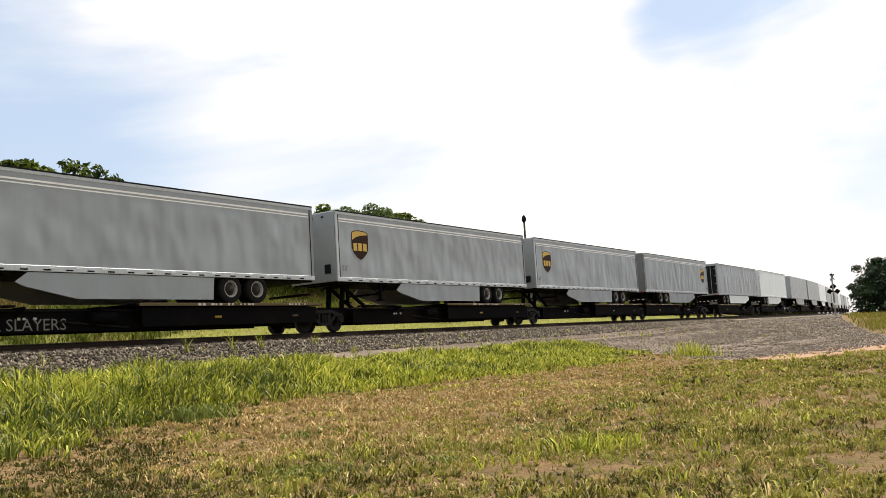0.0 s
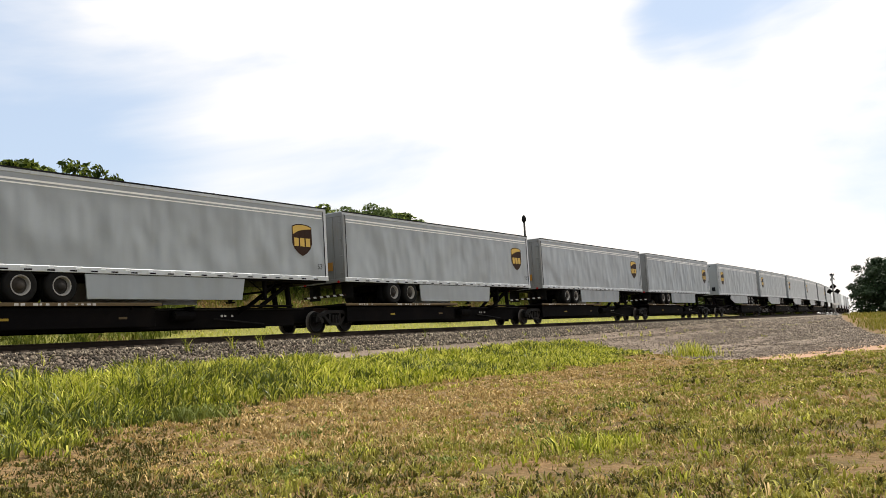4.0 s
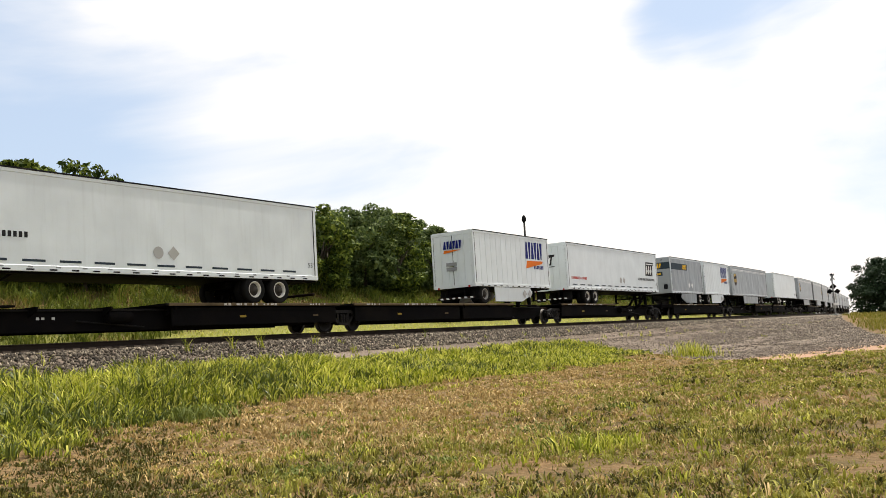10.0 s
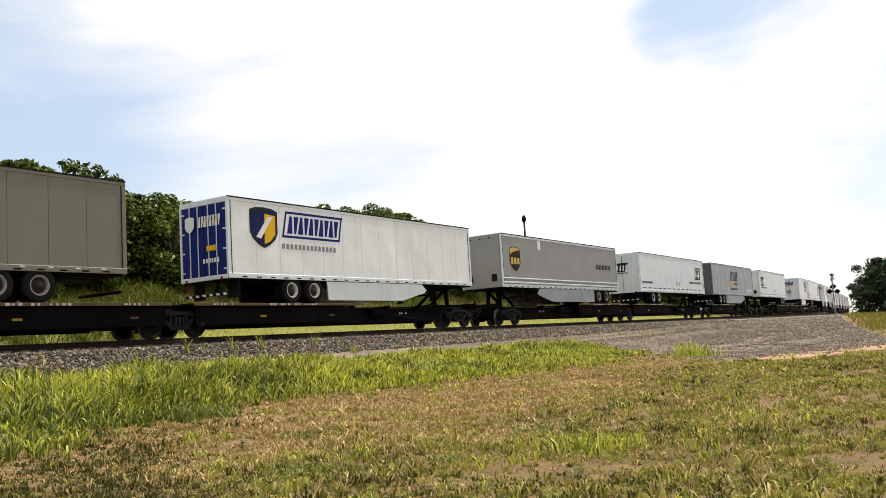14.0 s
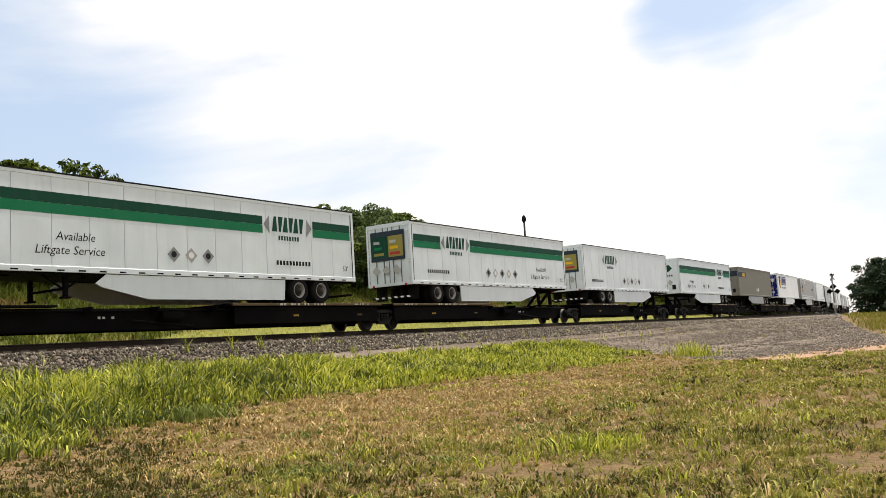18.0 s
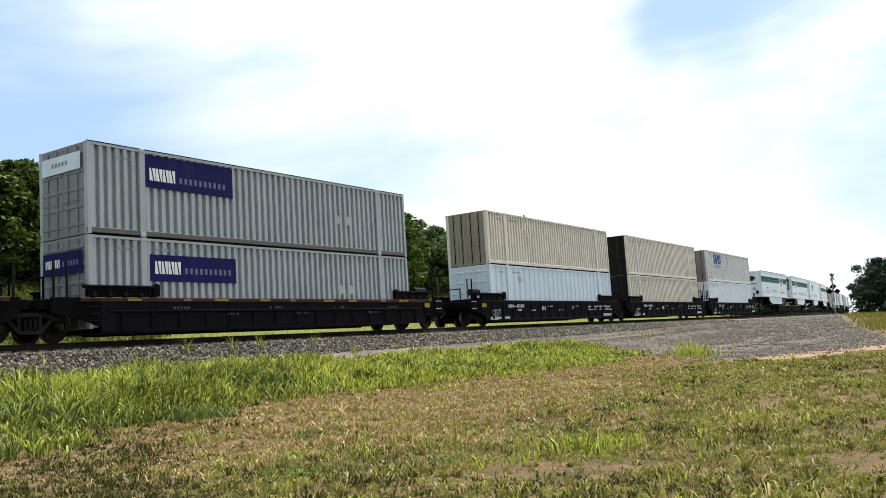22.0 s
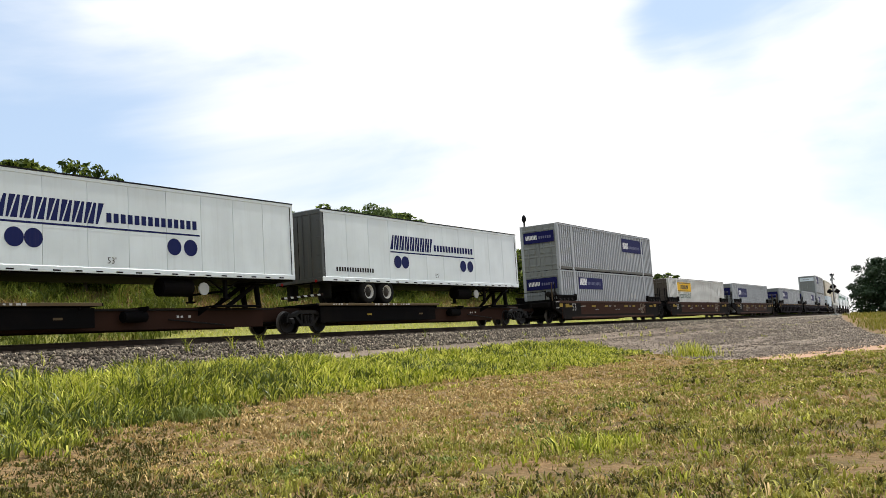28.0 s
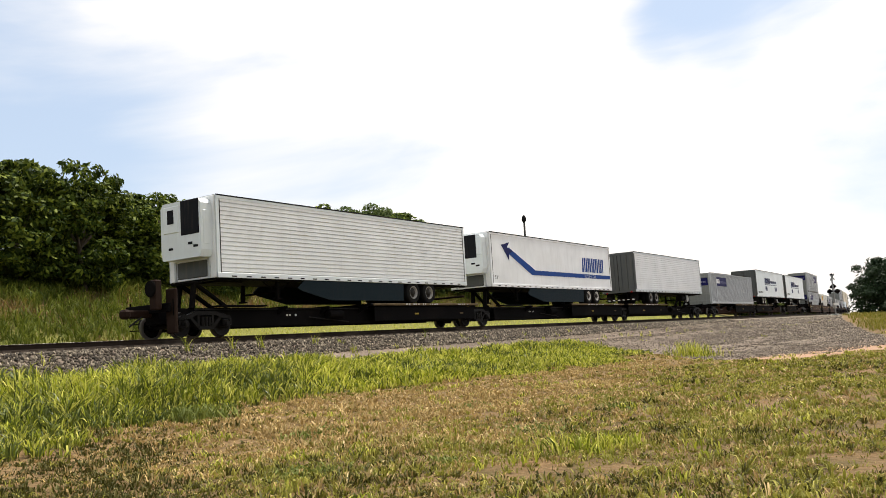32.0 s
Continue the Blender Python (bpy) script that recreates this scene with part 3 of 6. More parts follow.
def well_unit(length, ends, mat, ribs=True, stripes=False, emblem_x=-4.0):
    w = thing("well_wagon", "dark brown steel container well wagon platform" if mat is WELLBRN else "black steel container well wagon platform",
              "railway wagon", "wagons of the train")
    h = length / 2
    wl_ = 16.7
    for sy in (-1, 1):
        y = sy * 1.40
        part("side_wall", box_me(wl_, 0.06, 0.95, 0.01), mat, w, (0, y, 0.72))
        part("top_chord", box_me(wl_ + 1.4, 0.14, 0.14, 0.02), RUSTBRN if stripes else mat, w, (0, y, 1.24), label="rusty brown top chord" if stripes else "")
        part("bottom_chord", box_me(wl_ - 2.4, 0.16, 0.12, 0.02), mat, w, (0, y, 0.26))
        if ribs:
            for k in range(15):
                part("rib", box_me(0.10, 0.07, 0.54 if stripes else 0.84, 0.01), mat, w, (-wl_ / 2 + 0.7 + k * (wl_ - 1.4) / 14, y + sy * 0.06, 0.59 if stripes else 0.74))
            if stripes:
                part("side_ledge", box_me(wl_ - 0.6, 0.10, 0.05, 0.01), mat, w, (0, y + sy * 0.07, 0.885))
        for sx in (-1, 1):
            part("corner_guide", box_me(2.5, 0.12, 0.10, 0.03), BLACK, w, (sx * (wl_ / 2 - 0.65), y, 1.64))
            part("guide_plate", box_me(2.3, 0.05, 0.34, 0.01), BLACK, w, (sx * (wl_ / 2 - 0.65), y, 1.45))
            for k in range(4):
                part("guide_post", box_me(0.12, 0.10, 0.30, 0.02), BLACK, w, (sx * (wl_ / 2 - 1.75 + k * 0.72), y, 1.45))
                if sy < 0:
                    part("guide_lug", cyl_me(0.07, 0.08, 10, "y"), BOGIE, w, (sx * (wl_ / 2 - 1.4 + k * 0.55), y + sy * 0.06, 1.40))
            part("guide_horn", slabs_c((((( -0.12, 0.0), (0.14, 0.0), (0.10, 0.30), (-0.02, 0.42), (-0.12, 0.36)), -0.09, 0.09),)), BLACK, w, (sx * (wl_ / 2 - 1.98), y, 1.34), (0, 0, 0 if sx > 0 else 180))
            for k in range(4 if sy < 0 else 0):
                part("ladder_rung", box_me(0.36, 0.03, 0.03), BOGIE, w, (sx * (wl_ / 2 + 0.25), y + sy * 0.07, 0.62 + k * 0.2))
        if stripes:
            for k in range(9):
                part("reflector", box_me((0.5, 0.3, 0.62)[k % 3], 0.01, 0.07 if ribs else 0.11), TANINK if k % 3 == 1 else YELLOW, w,
                     (-7.2 + k * 1.75 + 0.3 * (k % 2), y + sy * (0.078 if ribs else 0.05), 1.235 if ribs else 0.98), label="worn reflective strip")
    for k in range(7):
        part("stencil", uneven_marks(0.7, 5, k), FAINT if stripes and ribs else STENCIL, w, (-5.4 + k * 1.9 + (k % 3) * 0.25, -1.435 - (0.06 if ribs else 0.0) - 0.003, 0.98 - (k % 2) * 0.22))
    if ribs and not stripes:
        for k in range(4):
            part("emblem", poly_me([[(-0.2, 0, -0.05), (0.16, 0, -0.05), (0.26, 0, 0.05), (-0.1, 0, 0.05)]]), STENCIL, w, (4.4 + k * 0.9, -1.498, 0.95))
            part("emblem", poly_me([[(-0.25, 0, -0.03), (0.16, 0, -0.03), (0.2, 0, 0.03), (-0.21, 0, 0.03)]]), STENCIL, w, (4.4 + k * 0.9, -1.498, 0.78))
        for word_, size_, x_, z_ in (("125T", 0.46, -7.9, 0.50),):
            part("lettering", poly_me([[(a_, 0, b_) for a_, b_ in q_] for q_ in text_faces(word_, size_, 0.0)]), STENCIL, w, (x_, -1.502, z_), label="white stencilled lettering")
        for x_, z_, n_, l_, hh_ in ((-6.1, 1.0, 4, 0.62, 0.17), (-5.15, 1.0, 6, 0.85, 0.17), (-5.1, 0.78, 4, 0.5, 0.1), (-2.2, 0.86, 3, 0.5, 0.22), (6.7, 0.98, 4, 0.5, 0.1), (7.5, 0.98, 2, 0.3, 0.1), (7.5, 0.76, 5, 0.55, 0.1)):
            part("reporting_mark", poly_me([[(a_, 0, b_) for a_, b_ in q_] for q_ in bars(0, 0, l_, hh_, n_, 0.3)]), STENCIL, w, (x_, -1.5, z_ - hh_ / 2), label="white stencilled bars")
        part("white_patch", box_me(1.3, 0.01, 0.15), STENCIL, w, (7.2, -1.5, 0.42))
        part("white_patch", box_me(1.1, 0.01, 0.16), STENCIL, w, (-7.4, -1.44, 0.36))
        part("white_patch", box_me(0.6, 0.01, 0.16), STENCIL, w, (-6.2, -1.44, 0.36))
    if not ribs:
        ring_pts = [[(r_ * math.cos(a_), 0, r_ * math.sin(a_)) for r_, a_ in ((0.42, q_), (0.42, q_ + 0.32), (0.34, q_ + 0.32), (0.34, q_))] for q_ in [i_ * math.pi / 10 for i_ in range(20)]]
        part("round_emblem", poly_me(ring_pts + [[(-0.3, 0, -0.05), (0.3, 0, -0.05), (0.3, 0, 0.05), (-0.3, 0, 0.05)], [(-0.05, 0.001, -0.3), (0.05, 0.001, -0.3), (0.05, 0.001, 0.3), (-0.05, 0.001, 0.3)]]),
             TANINK, w, (emblem_x, -1.436, 0.86), label="tan ring emblem")
        for sx in (-1, 1):
            part("end_plate_dark", box_me(2.6, 0.012, 0.94), DARKBRN, w, (sx * (wl_ / 2 - 1.35), -1.436, 0.72), label="black end panel")
            part("reflector", box_me(0.5, 0.01, 0.2), YELLOW, w, (sx * (wl_ / 2 - 0.7), -1.448, 1.02))
        # The brown side is darker along its bottom.
        part("lower_band", box_me(wl_ - 0.4, 0.05, 0.26), DARKBRN, w, (0, -1.42, 0.34), label="dark lower side band")
    part("well_floor", box_me(wl_ - 1.0, 2.6, 0.06), BLACK, w, (0, 0, 0.30))
    for sx in (-1, 1):
        part("end_platform", box_me(1.5, 2.5, 0.30, 0.03), BLACK, w, (sx * (h - 0.85), 0, 1.10))
        part("end_bulkhead", box_me(0.1, 2.7, 1.1, 0.02), BLACK, w, (sx * (wl_ / 2 - 0.04), 0, 0.9))
        for sy in (-1, 1):
            part("end_side", prism_c(((wl_ / 2 - 0.3, 0.3), (wl_ / 2 + 0.5, 0.62), (round(h, 2) - 0.45, 0.85), (round(h, 2) - 0.45, 1.3), (wl_ / 2 - 0.3, 1.3)), -0.05, 0.05), BLACK, w,
                 (0, sy * 1.36, 0), (0, 0, 0 if sx > 0 else 180))
        for k in (0.0, 0.42):
            part("end_rail_post", bar_c((0, 0, 0), (0, 0, 1.35), 0.04), DECKTAN if ends[0 if sx < 0 else 1] == "C" and k else BOGIE, w, (sx * (h - 1.0 + k), -1.3, 1.05), label="tall end rail")
        if ends[0 if sx < 0 else 1] == "C":
            tank = part("air_reservoir", cyl_me(0.17, 0.95, 16, "x", 0.05), BOGIE, w, (sx * (wl_ / 2 + 0.35), -0.95, 1.74), label="dark round air reservoir")
            part("tank_bracket", box_me(0.5, 0.1, 0.4, 0.01), BLACK, tank, (0, 0, -0.3))
            part("end_box", box_me(0.55, 0.12, 0.42, 0.02), BLACK, w, (sx * (h - 0.85), -1.42, 1.06), label="dark control box with a pale rim")
            for dz in (-0.18, 0.18):
                part("pale_rim", box_me(0.46, 0.01, 0.035), STENCIL, w, (sx * (h - 0.85), -1.487, 1.06 + dz))
            part("warning_plate", box_me(0.42, 0.012, 0.2), YELLOW, w, (sx * (wl_ / 2 + 0.25), -1.49, 1.04), label="worn yellow plate")
        part("hand_brake_post", bar_c((0, 0, 0), (0, 0, 0.75), 0.035), BLACK, w, (sx * (h - 0.5), -0.9, 1.2))
        part("hand_rail", bar_c((0, -1.0, 0.7), (0, 1.0, 0.7), 0.025), BLACK, w, (sx * (h - 0.4), 0, 1.2))
    ring(w, h, ends)
    return w


YELLOW = flat_ink("reflector_yellow", (0.30, 0.205, 0.03))

# ---------------- loads: trailers and containers ----------------
W2 = 1.295                     # half a trailer's width
Z0, Z1 = 2.05, 5.0             # underside and roof over the rail
DECK = 1.145


@lru_cache(None)
def lathe(profile, seg=24):
    """Revolve (radius, y) points about the y axis."""
    vs, fs = [], []
    k = len(profile)
    for i in range(seg):
        a = 2 * math.pi * i / seg
        for r, y in profile:
            vs.append((r * math.cos(a), y, r * math.sin(a)))
    for i in range(seg):
        for j in range(k - 1):
            a, b = i * k + j, ((i + 1) % seg) * k + j
            fs.append((a, a + 1, b + 1, b))
    me = bpy.data.meshes.new("lathe")
    me.from_pydata(vs, [], fs)
    me.shade_smooth()
    return me


TYRE_P = ((0.29, -0.13), (0.40, -0.15), (0.48, -0.14), (0.505, -0.10), (0.51, 0.0), (0.505, 0.10), (0.48, 0.14), (0.42, 0.15), (0.42, 0.19), (0.48, 0.20), (0.505, 0.24),
          (0.51, 0.34), (0.505, 0.44), (0.48, 0.48), (0.29, 0.48))
RIM_P = ((0.30, -0.14), (0.285, -0.145), (0.255, -0.12), (0.235, -0.03), (0.20, -0.01))
DISC_P = ((0.24, -0.03), (0.20, -0.045), (0.15, -0.055), (0.13, -0.13), (0.09, -0.17), (0.0, -0.17))


def road_wheel(parent, x, y, out, rim, shown=True):
    t = part("wheel", lathe(TYRE_P), TYRE, parent, (x, y, DECK + 0.51), (0, 0, 0 if out < 0 else 180), label="black rubber tyre")
    if not shown:
        return t
    part("rim", lathe(RIM_P, 20), rim, t, label="pale steel rim" if rim is RIMW else "grey steel rim")
    part("hub", lathe(DISC_P, 20), HUB, t, label="dark hub and disc")
    return t


@lru_cache(None)
def skirt_me(a, b, drop, square=False):
    if square:
        return prism(((a, Z0 - 0.02), (b, Z0 - 0.02), (b - 0.16, Z0 - drop), (a + 0.06, Z0 - drop)), -0.02, 0.02)
    k = min(1.9, (b - a) * 0.3)
    return prism(((a, Z0 - 0.02), (b - k * 0.2, Z0 - 0.02), (b, Z0 - 0.30), (b - k * 0.12, Z0 - 0.42), (b - k, Z0 - drop), (a + 0.06, Z0 - drop)), -0.02, 0.02)


@lru_cache(None)
def ribbed_side(length, height_, pitch, depth, lengthwise):
    """A side sheet with trapezoid ribs, upright or lengthwise."""
    prof = []
    span = height_ if lengthwise else length
    n = max(2, round(span / pitch))
    p = span / n
    for i in range(n):
        a = -span / 2 + i * p
        prof += [(a, 0.0), (a + p * 0.20, 0.0), (a + p * 0.26, depth), (a + p * 0.93, depth)] if lengthwise else [(a, 0.0), (a + p * 0.38, 0.0), (a + p * 0.46, depth), (a + p * 0.92, depth)]
    prof.append((span / 2, 0.0))
    vs, fs = [], []
    for a, d in prof:
        if lengthwise:
            vs += [(-length / 2, d, a), (length / 2, d, a)]
        else:
            vs += [(a, d, -height_ / 2), (a, d, height_ / 2)]
    for i in range(len(prof) - 1):
        fs.append((2 * i, 2 * i + 1, 2 * i + 3, 2 * i + 2))
    me = bpy.data.meshes.new("ribbed")
    me.from_pydata(vs, [], fs)
    return me


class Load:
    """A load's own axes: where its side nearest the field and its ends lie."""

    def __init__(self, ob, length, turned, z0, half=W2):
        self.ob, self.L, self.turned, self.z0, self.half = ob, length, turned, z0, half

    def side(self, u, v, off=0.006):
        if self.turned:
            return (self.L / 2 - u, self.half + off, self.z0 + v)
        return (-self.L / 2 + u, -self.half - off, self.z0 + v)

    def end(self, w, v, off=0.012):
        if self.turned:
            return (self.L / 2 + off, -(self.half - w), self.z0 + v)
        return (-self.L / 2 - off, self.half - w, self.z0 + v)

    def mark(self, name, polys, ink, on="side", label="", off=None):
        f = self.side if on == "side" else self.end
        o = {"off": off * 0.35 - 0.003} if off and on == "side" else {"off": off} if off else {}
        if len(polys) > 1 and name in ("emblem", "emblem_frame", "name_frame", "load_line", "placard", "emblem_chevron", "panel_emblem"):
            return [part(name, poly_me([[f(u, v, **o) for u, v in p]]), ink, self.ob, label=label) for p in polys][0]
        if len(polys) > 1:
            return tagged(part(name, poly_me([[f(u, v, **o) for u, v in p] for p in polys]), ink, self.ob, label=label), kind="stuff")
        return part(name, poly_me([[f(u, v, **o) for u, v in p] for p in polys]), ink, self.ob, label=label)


@lru_cache(None)
def text_faces(words, size, shear):
    cu = bpy.data.curves.new("words", "FONT")
    cu.body, cu.size, cu.shear, cu.resolution_u = words, size, shear, 2
    ob = bpy.data.objects.new("words", cu)
    scene.collection.objects.link(ob)
    deps = bpy.context.evaluated_depsgraph_get()
    me = bpy.data.meshes.new_from_object(ob.evaluated_get(deps))
    out = [[(me.vertices[i].co.x, me.vertices[i].co.y) for i in p.vertices] for p in me.polygons]
    bpy.data.objects.remove(ob)
    bpy.data.meshes.remove(me)
    return out


def words(load, text, u, v, size, ink, shear=0.0, on="side"):
    return load.mark("lettering", [[(u + a, v + b) for a, b in p] for p in text_faces(text, size, shear)], ink, on, off=0.016)


def rect(u, v, w, h, slant=0.0):
    return [(u, v), (u + w, v), (u + w + slant, v + h), (u + slant, v + h)]


def blocks(u, v, w, h, n, slant=0.0, gap=0.16):
    """A row of n plain emblem blocks, each cut in two by a diagonal slit."""
    out, bw = [], w / n
    for i in range(n):
        a, c = u + i * bw, bw * (1 - gap)
        out += [[(a, v), (a + c * 0.58, v), (a + c * 0.26 + slant, v + h), (a + slant, v + h)],
                [(a + c * 0.78, v), (a + c, v), (a + c + slant, v + h), (a + c * 0.46 + slant, v + h)]]
    return out


def bars(u, v, w, h, n, gap=0.35):
    return [rect(u + i * w / n, v, w / n * (1 - gap), h) for i in range(n)]


def disc(u, v, r, n=20):
    return [(u + r * math.cos(2 * math.pi * i / n), v + r * math.sin(2 * math.pi * i / n)) for i in range(n)]


def diamond(u, v, r):
    return [(u - r, v), (u, v - r), (u + r, v), (u, v + r)]


def shield(u, v, w, h):
    return [(u - w / 2, v + h * 0.42), (u - w * 0.3, v + h * 0.48), (u, v + h * 0.5), (u + w * 0.3, v + h * 0.48), (u + w / 2, v + h * 0.42),
            (u + w / 2, v - h * 0.12), (u + w * 0.4, v - h * 0.28), (u + w * 0.2, v - h * 0.42), (u, v - h * 0.5), (u - w * 0.2, v - h * 0.42),
            (u - w * 0.4, v - h * 0.28), (u - w / 2, v - h * 0.12)]


def trailer(label, length, rear_left, body, o, seams=0, door=None, nose=None, skirt=None, rim=STEELW, ribs=None, reefer=False, band=None,
            rail_mat=None, gap=0.010, slide=0.0, rods=None, square=False):
    """A road semi-trailer. o: its front end along the train; rear_left: the doors face the train's tail."""
    ob = thing("semi_trailer", label, "semi-trailer", "trailers on the train")
    moving.append((ob, o - length / 2, 0 if rear_left else 180))
    ld = Load(ob, length, not rear_left, Z0)
    door, nose, rail_mat = door or body, nose or body, rail_mat or body
    h = Z1 - Z0
    hl = length / 2                        # rear at -x in its own axes
    # shell
    ph = h - 0.30
    for sy in (-1, 1):
        if ribs:
            part("side_wall", ribbed_side(length - 0.3, ph, 0.155, 0.05, True), body, ob, (0, sy * (W2 - 0.05), Z0 + 0.18 + ph / 2), (0, 0, 0 if sy > 0 else 180),
                 label="lengthwise ribbed metal side")
        elif seams and (sy < 0) == rear_left:
            pw = (length - 0.3) / seams
            for k in range(seams):
                part("side_panel", box_me(round(pw - gap, 3), 0.03, ph, 0.004), body, ob, (-hl + 0.15 + pw * (k + 0.5), sy * (W2 - 0.02), Z0 + 0.18 + ph / 2))
            part("liner", box_me(length - 0.3, 0.01, ph), TAN, ob, (0, sy * (W2 - 0.045), Z0 + 0.18 + ph / 2))
        else:
            part("side_wall", box_me(length - 0.3, 0.03, ph, 0.004), body, ob, (0, sy * (W2 - 0.02), Z0 + 0.18 + ph / 2))
        part("top_rail", box_me(length, 0.05, 0.13, 0.015), rail_mat, ob, (0, sy * (W2 - 0.015), Z1 - 0.075))
        part("bottom_rail", box_me(length, 0.05, 0.18, 0.012), rail_mat, ob, (0, sy * (W2 - 0.01), Z0 + 0.09))
        if (sy < 0) == rear_left:
            tagged(part("reflective_strip", dashes(length - 0.8, round(length * 1.1), 0.16, 0.045), band or WHITE, ob, (0, sy * (W2 + 0.019), Z0 + 0.13)), kind="stuff")
            tagged(part("dark_marking", dashes(length - 0.8, round(length * 1.35), 0.24, 0.045), BLACK, ob, (0, sy * (W2 + 0.019), Z0 + 0.055)), kind="stuff")
        part("corner_post", box_me(0.15, 0.06, h, 0.01), rail_mat, ob, (hl - 0.075, sy * (W2 - 0.025), Z0 + h / 2))
        if (sy < 0) == rear_left:
            for sx in (-1, 1):
                part("post_seam", box_me(0.03, 0.012, h - 0.3), DARKBOX, ob, (sx * (hl - 0.165), sy * (W2 + 0.004), Z0 + h / 2), label="dark sealed seam")
    # A thin strip added along each roof edge draws its dark outline.
    for sy in (-1, 1):
        part("roof_gasket", box_me(length - 0.02, 0.03, 0.05), DARKBOX, ob, (0, sy * (W2 + 0.003), Z1 - 0.004), label="dark strip along the roof edge")
    part("roof", prism_c(((-W2, Z1 - 0.02), (W2, Z1 - 0.02), (W2 - 0.1, Z1 + 0.015), (-W2 + 0.1, Z1 + 0.015)), -hl + 0.02, hl - 0.02, "x"), ALU, ob)
    part("floor", box_me(length - 0.1, 2.4, 0.12), BLACK, ob, (0, 0, Z0 + 0.0))
    # nose
    part("front_wall", box_me(0.06, 2.44, h - 0.02, 0.02), nose, ob, (hl - 0.02, 0, Z0 + h / 2))
    if reefer:
        unit = part("cooling_unit", prism_c(((-1.0, 0.75), (1.0, 0.75), (1.08, 1.0), (1.08, 2.65), (0.95, 2.82), (-0.95, 2.82), (-1.08, 2.65), (-1.08, 1.0)), hl + 0.012, hl + 0.5, "x"),
                    WHITE, ob, (0, 0, Z0), label="white cooling unit on the nose")
        a, b = (-1.04, 0.74) if reefer == "far" else (0.02, 0.98)
        part("grille", box_me(0.05, b - a, 1.24, 0.02), DARKBOX, unit, (hl + 0.5, (a + b) / 2, 2.2), label="black air grille")
        part("corner_panel", box_me(0.06, 0.26 if reefer == "far" else 0.86, 0.98, 0.03), WHITE, unit, (hl + 0.5, 0.94 if reefer == "far" else -0.5, 2.2))
        if reefer == "near":
            part("control_window", box_me(0.02, 0.34, 0.5, 0.01), DARKBOX, unit, (hl + 0.54, -0.5, 2.3))
        for k, y in enumerate((-0.55, 0.5, 0.78)):
            part("vent_slot", box_me(0.02, 0.24, 0.09, 0.01), DARKBOX, unit, (hl + 0.505, y, 1.15 + 0.12 * (k % 2)))
        for y in (-1, 1):
            part("side_vent", box_me(0.26, 0.02, 1.2, 0.01), WHITE, unit, (hl + 0.27, y * 1.085, 1.8))
            part("lower_frame", box_me(0.06, 0.1, 0.7), WORNRAIL, ob, (hl + 0.03, y * 0.9, Z0 + 0.36))
        part("lower_panel", box_me(0.04, 1.6, 0.6, 0.02), DOORGREY, ob, (hl + 0.025, 0, Z0 + 0.38))
    elif not rear_left:
        part("connector_box", box_me(0.08, 0.34, 0.42, 0.02), DARKBOX, ob, (hl + 0.04, -0.75, Z0 + 0.55))
        part("connector_box", box_me(0.08, 0.30, 0.38, 0.02), DARKBOX, ob, (hl + 0.04, 0.80, Z0 + 0.55))
        for k in (-0.6, 0, 0.6):
            part("nose_light", box_me(0.03, 0.12, 0.06), DARKBOX, ob, (hl + 0.025, k, Z1 - 0.2))
    # doors
    rear = door if door in (DOORGREY, SHADEDOOR) else rail_mat
    for sy in (-1, 1):
        part("door_post", box_me(0.15, 0.10, h, 0.012), rear, ob, (-hl + 0.075, sy * (W2 - 0.045), Z0 + h / 2))
        leaf = part("door_leaf", box_me(0.05, 1.16, h - 0.34, 0.012), door, ob, (-hl + 0.045, sy * 0.6, Z0 + h / 2 - 0.02))
        if not rear_left:
            continue
        for k in (-0.32, 0.12):
            part("lock_rod", cyl_me(0.022, h - 0.3, 6), rods or rear, leaf, (-0.05, sy * k, 0))
        for k in range(4):
            part("hinge", box_me(0.03, 0.16, 0.06, 0.01), rear, leaf, (-0.035, sy * 0.52, -1.1 + k * 0.72))
        part("tail_light", cyl_me(0.06, 0.03, 10, "x"), REDLENS, ob, (-hl - 0.03, sy * 0.95, Z0 + 0.02))
        part("bumper_leg", box_me(0.08, 0.08, 0.55), BLACK, ob, (-hl + 0.12, sy * 0.55, Z0 - 0.28))
        part("mud_flap", box_me(0.02, 0.62, 0.6), TYRE, ob, (-hl + 0.55, sy * 0.92, Z0 - 0.36))
    part("door_seal", box_me(0.02, 2.46, h - 0.1), BLACK, ob, (-hl + 0.055, 0, Z0 + h / 2), label="black rubber door seal")
    part("door_header", box_me(0.12, 2.5, 0.18, 0.012), rear, ob, (-hl + 0.065, 0, Z1 - 0.1))
    part("door_sill", box_me(0.14, 2.5, 0.16, 0.012), rear, ob, (-hl + 0.06, 0, Z0 + 0.07))
    part("rear_bumper", box_me(0.1, 2.3, 0.1, 0.02), RUST, ob, (-hl + 0.12, 0, Z0 - 0.54))
    if rear_left:
        me = poly_me([[(0, -1.1 + k * 0.37, 0), (0, -0.93 + k * 0.37, 0), (0, -0.88 + k * 0.37, 0.08), (0, -1.05 + k * 0.37, 0.08)] for k in range(6)])
        tagged(part("bumper_stripes", me, PAPER, ob, (-hl + 0.066, 0, Z0 - 0.58), label="pale stripes on the bumper"), kind="stuff")
    # running gear
    axles = (2.1 + slide, 3.35 + slide) if length > 10 else (1.0,)
    part("slider_frame", box_me(axles[-1] - axles[0] + 1.6, 1.2, 0.3, 0.02), BLACK, ob, (-hl + sum(axles) / len(axles), 0, Z0 - 0.16))
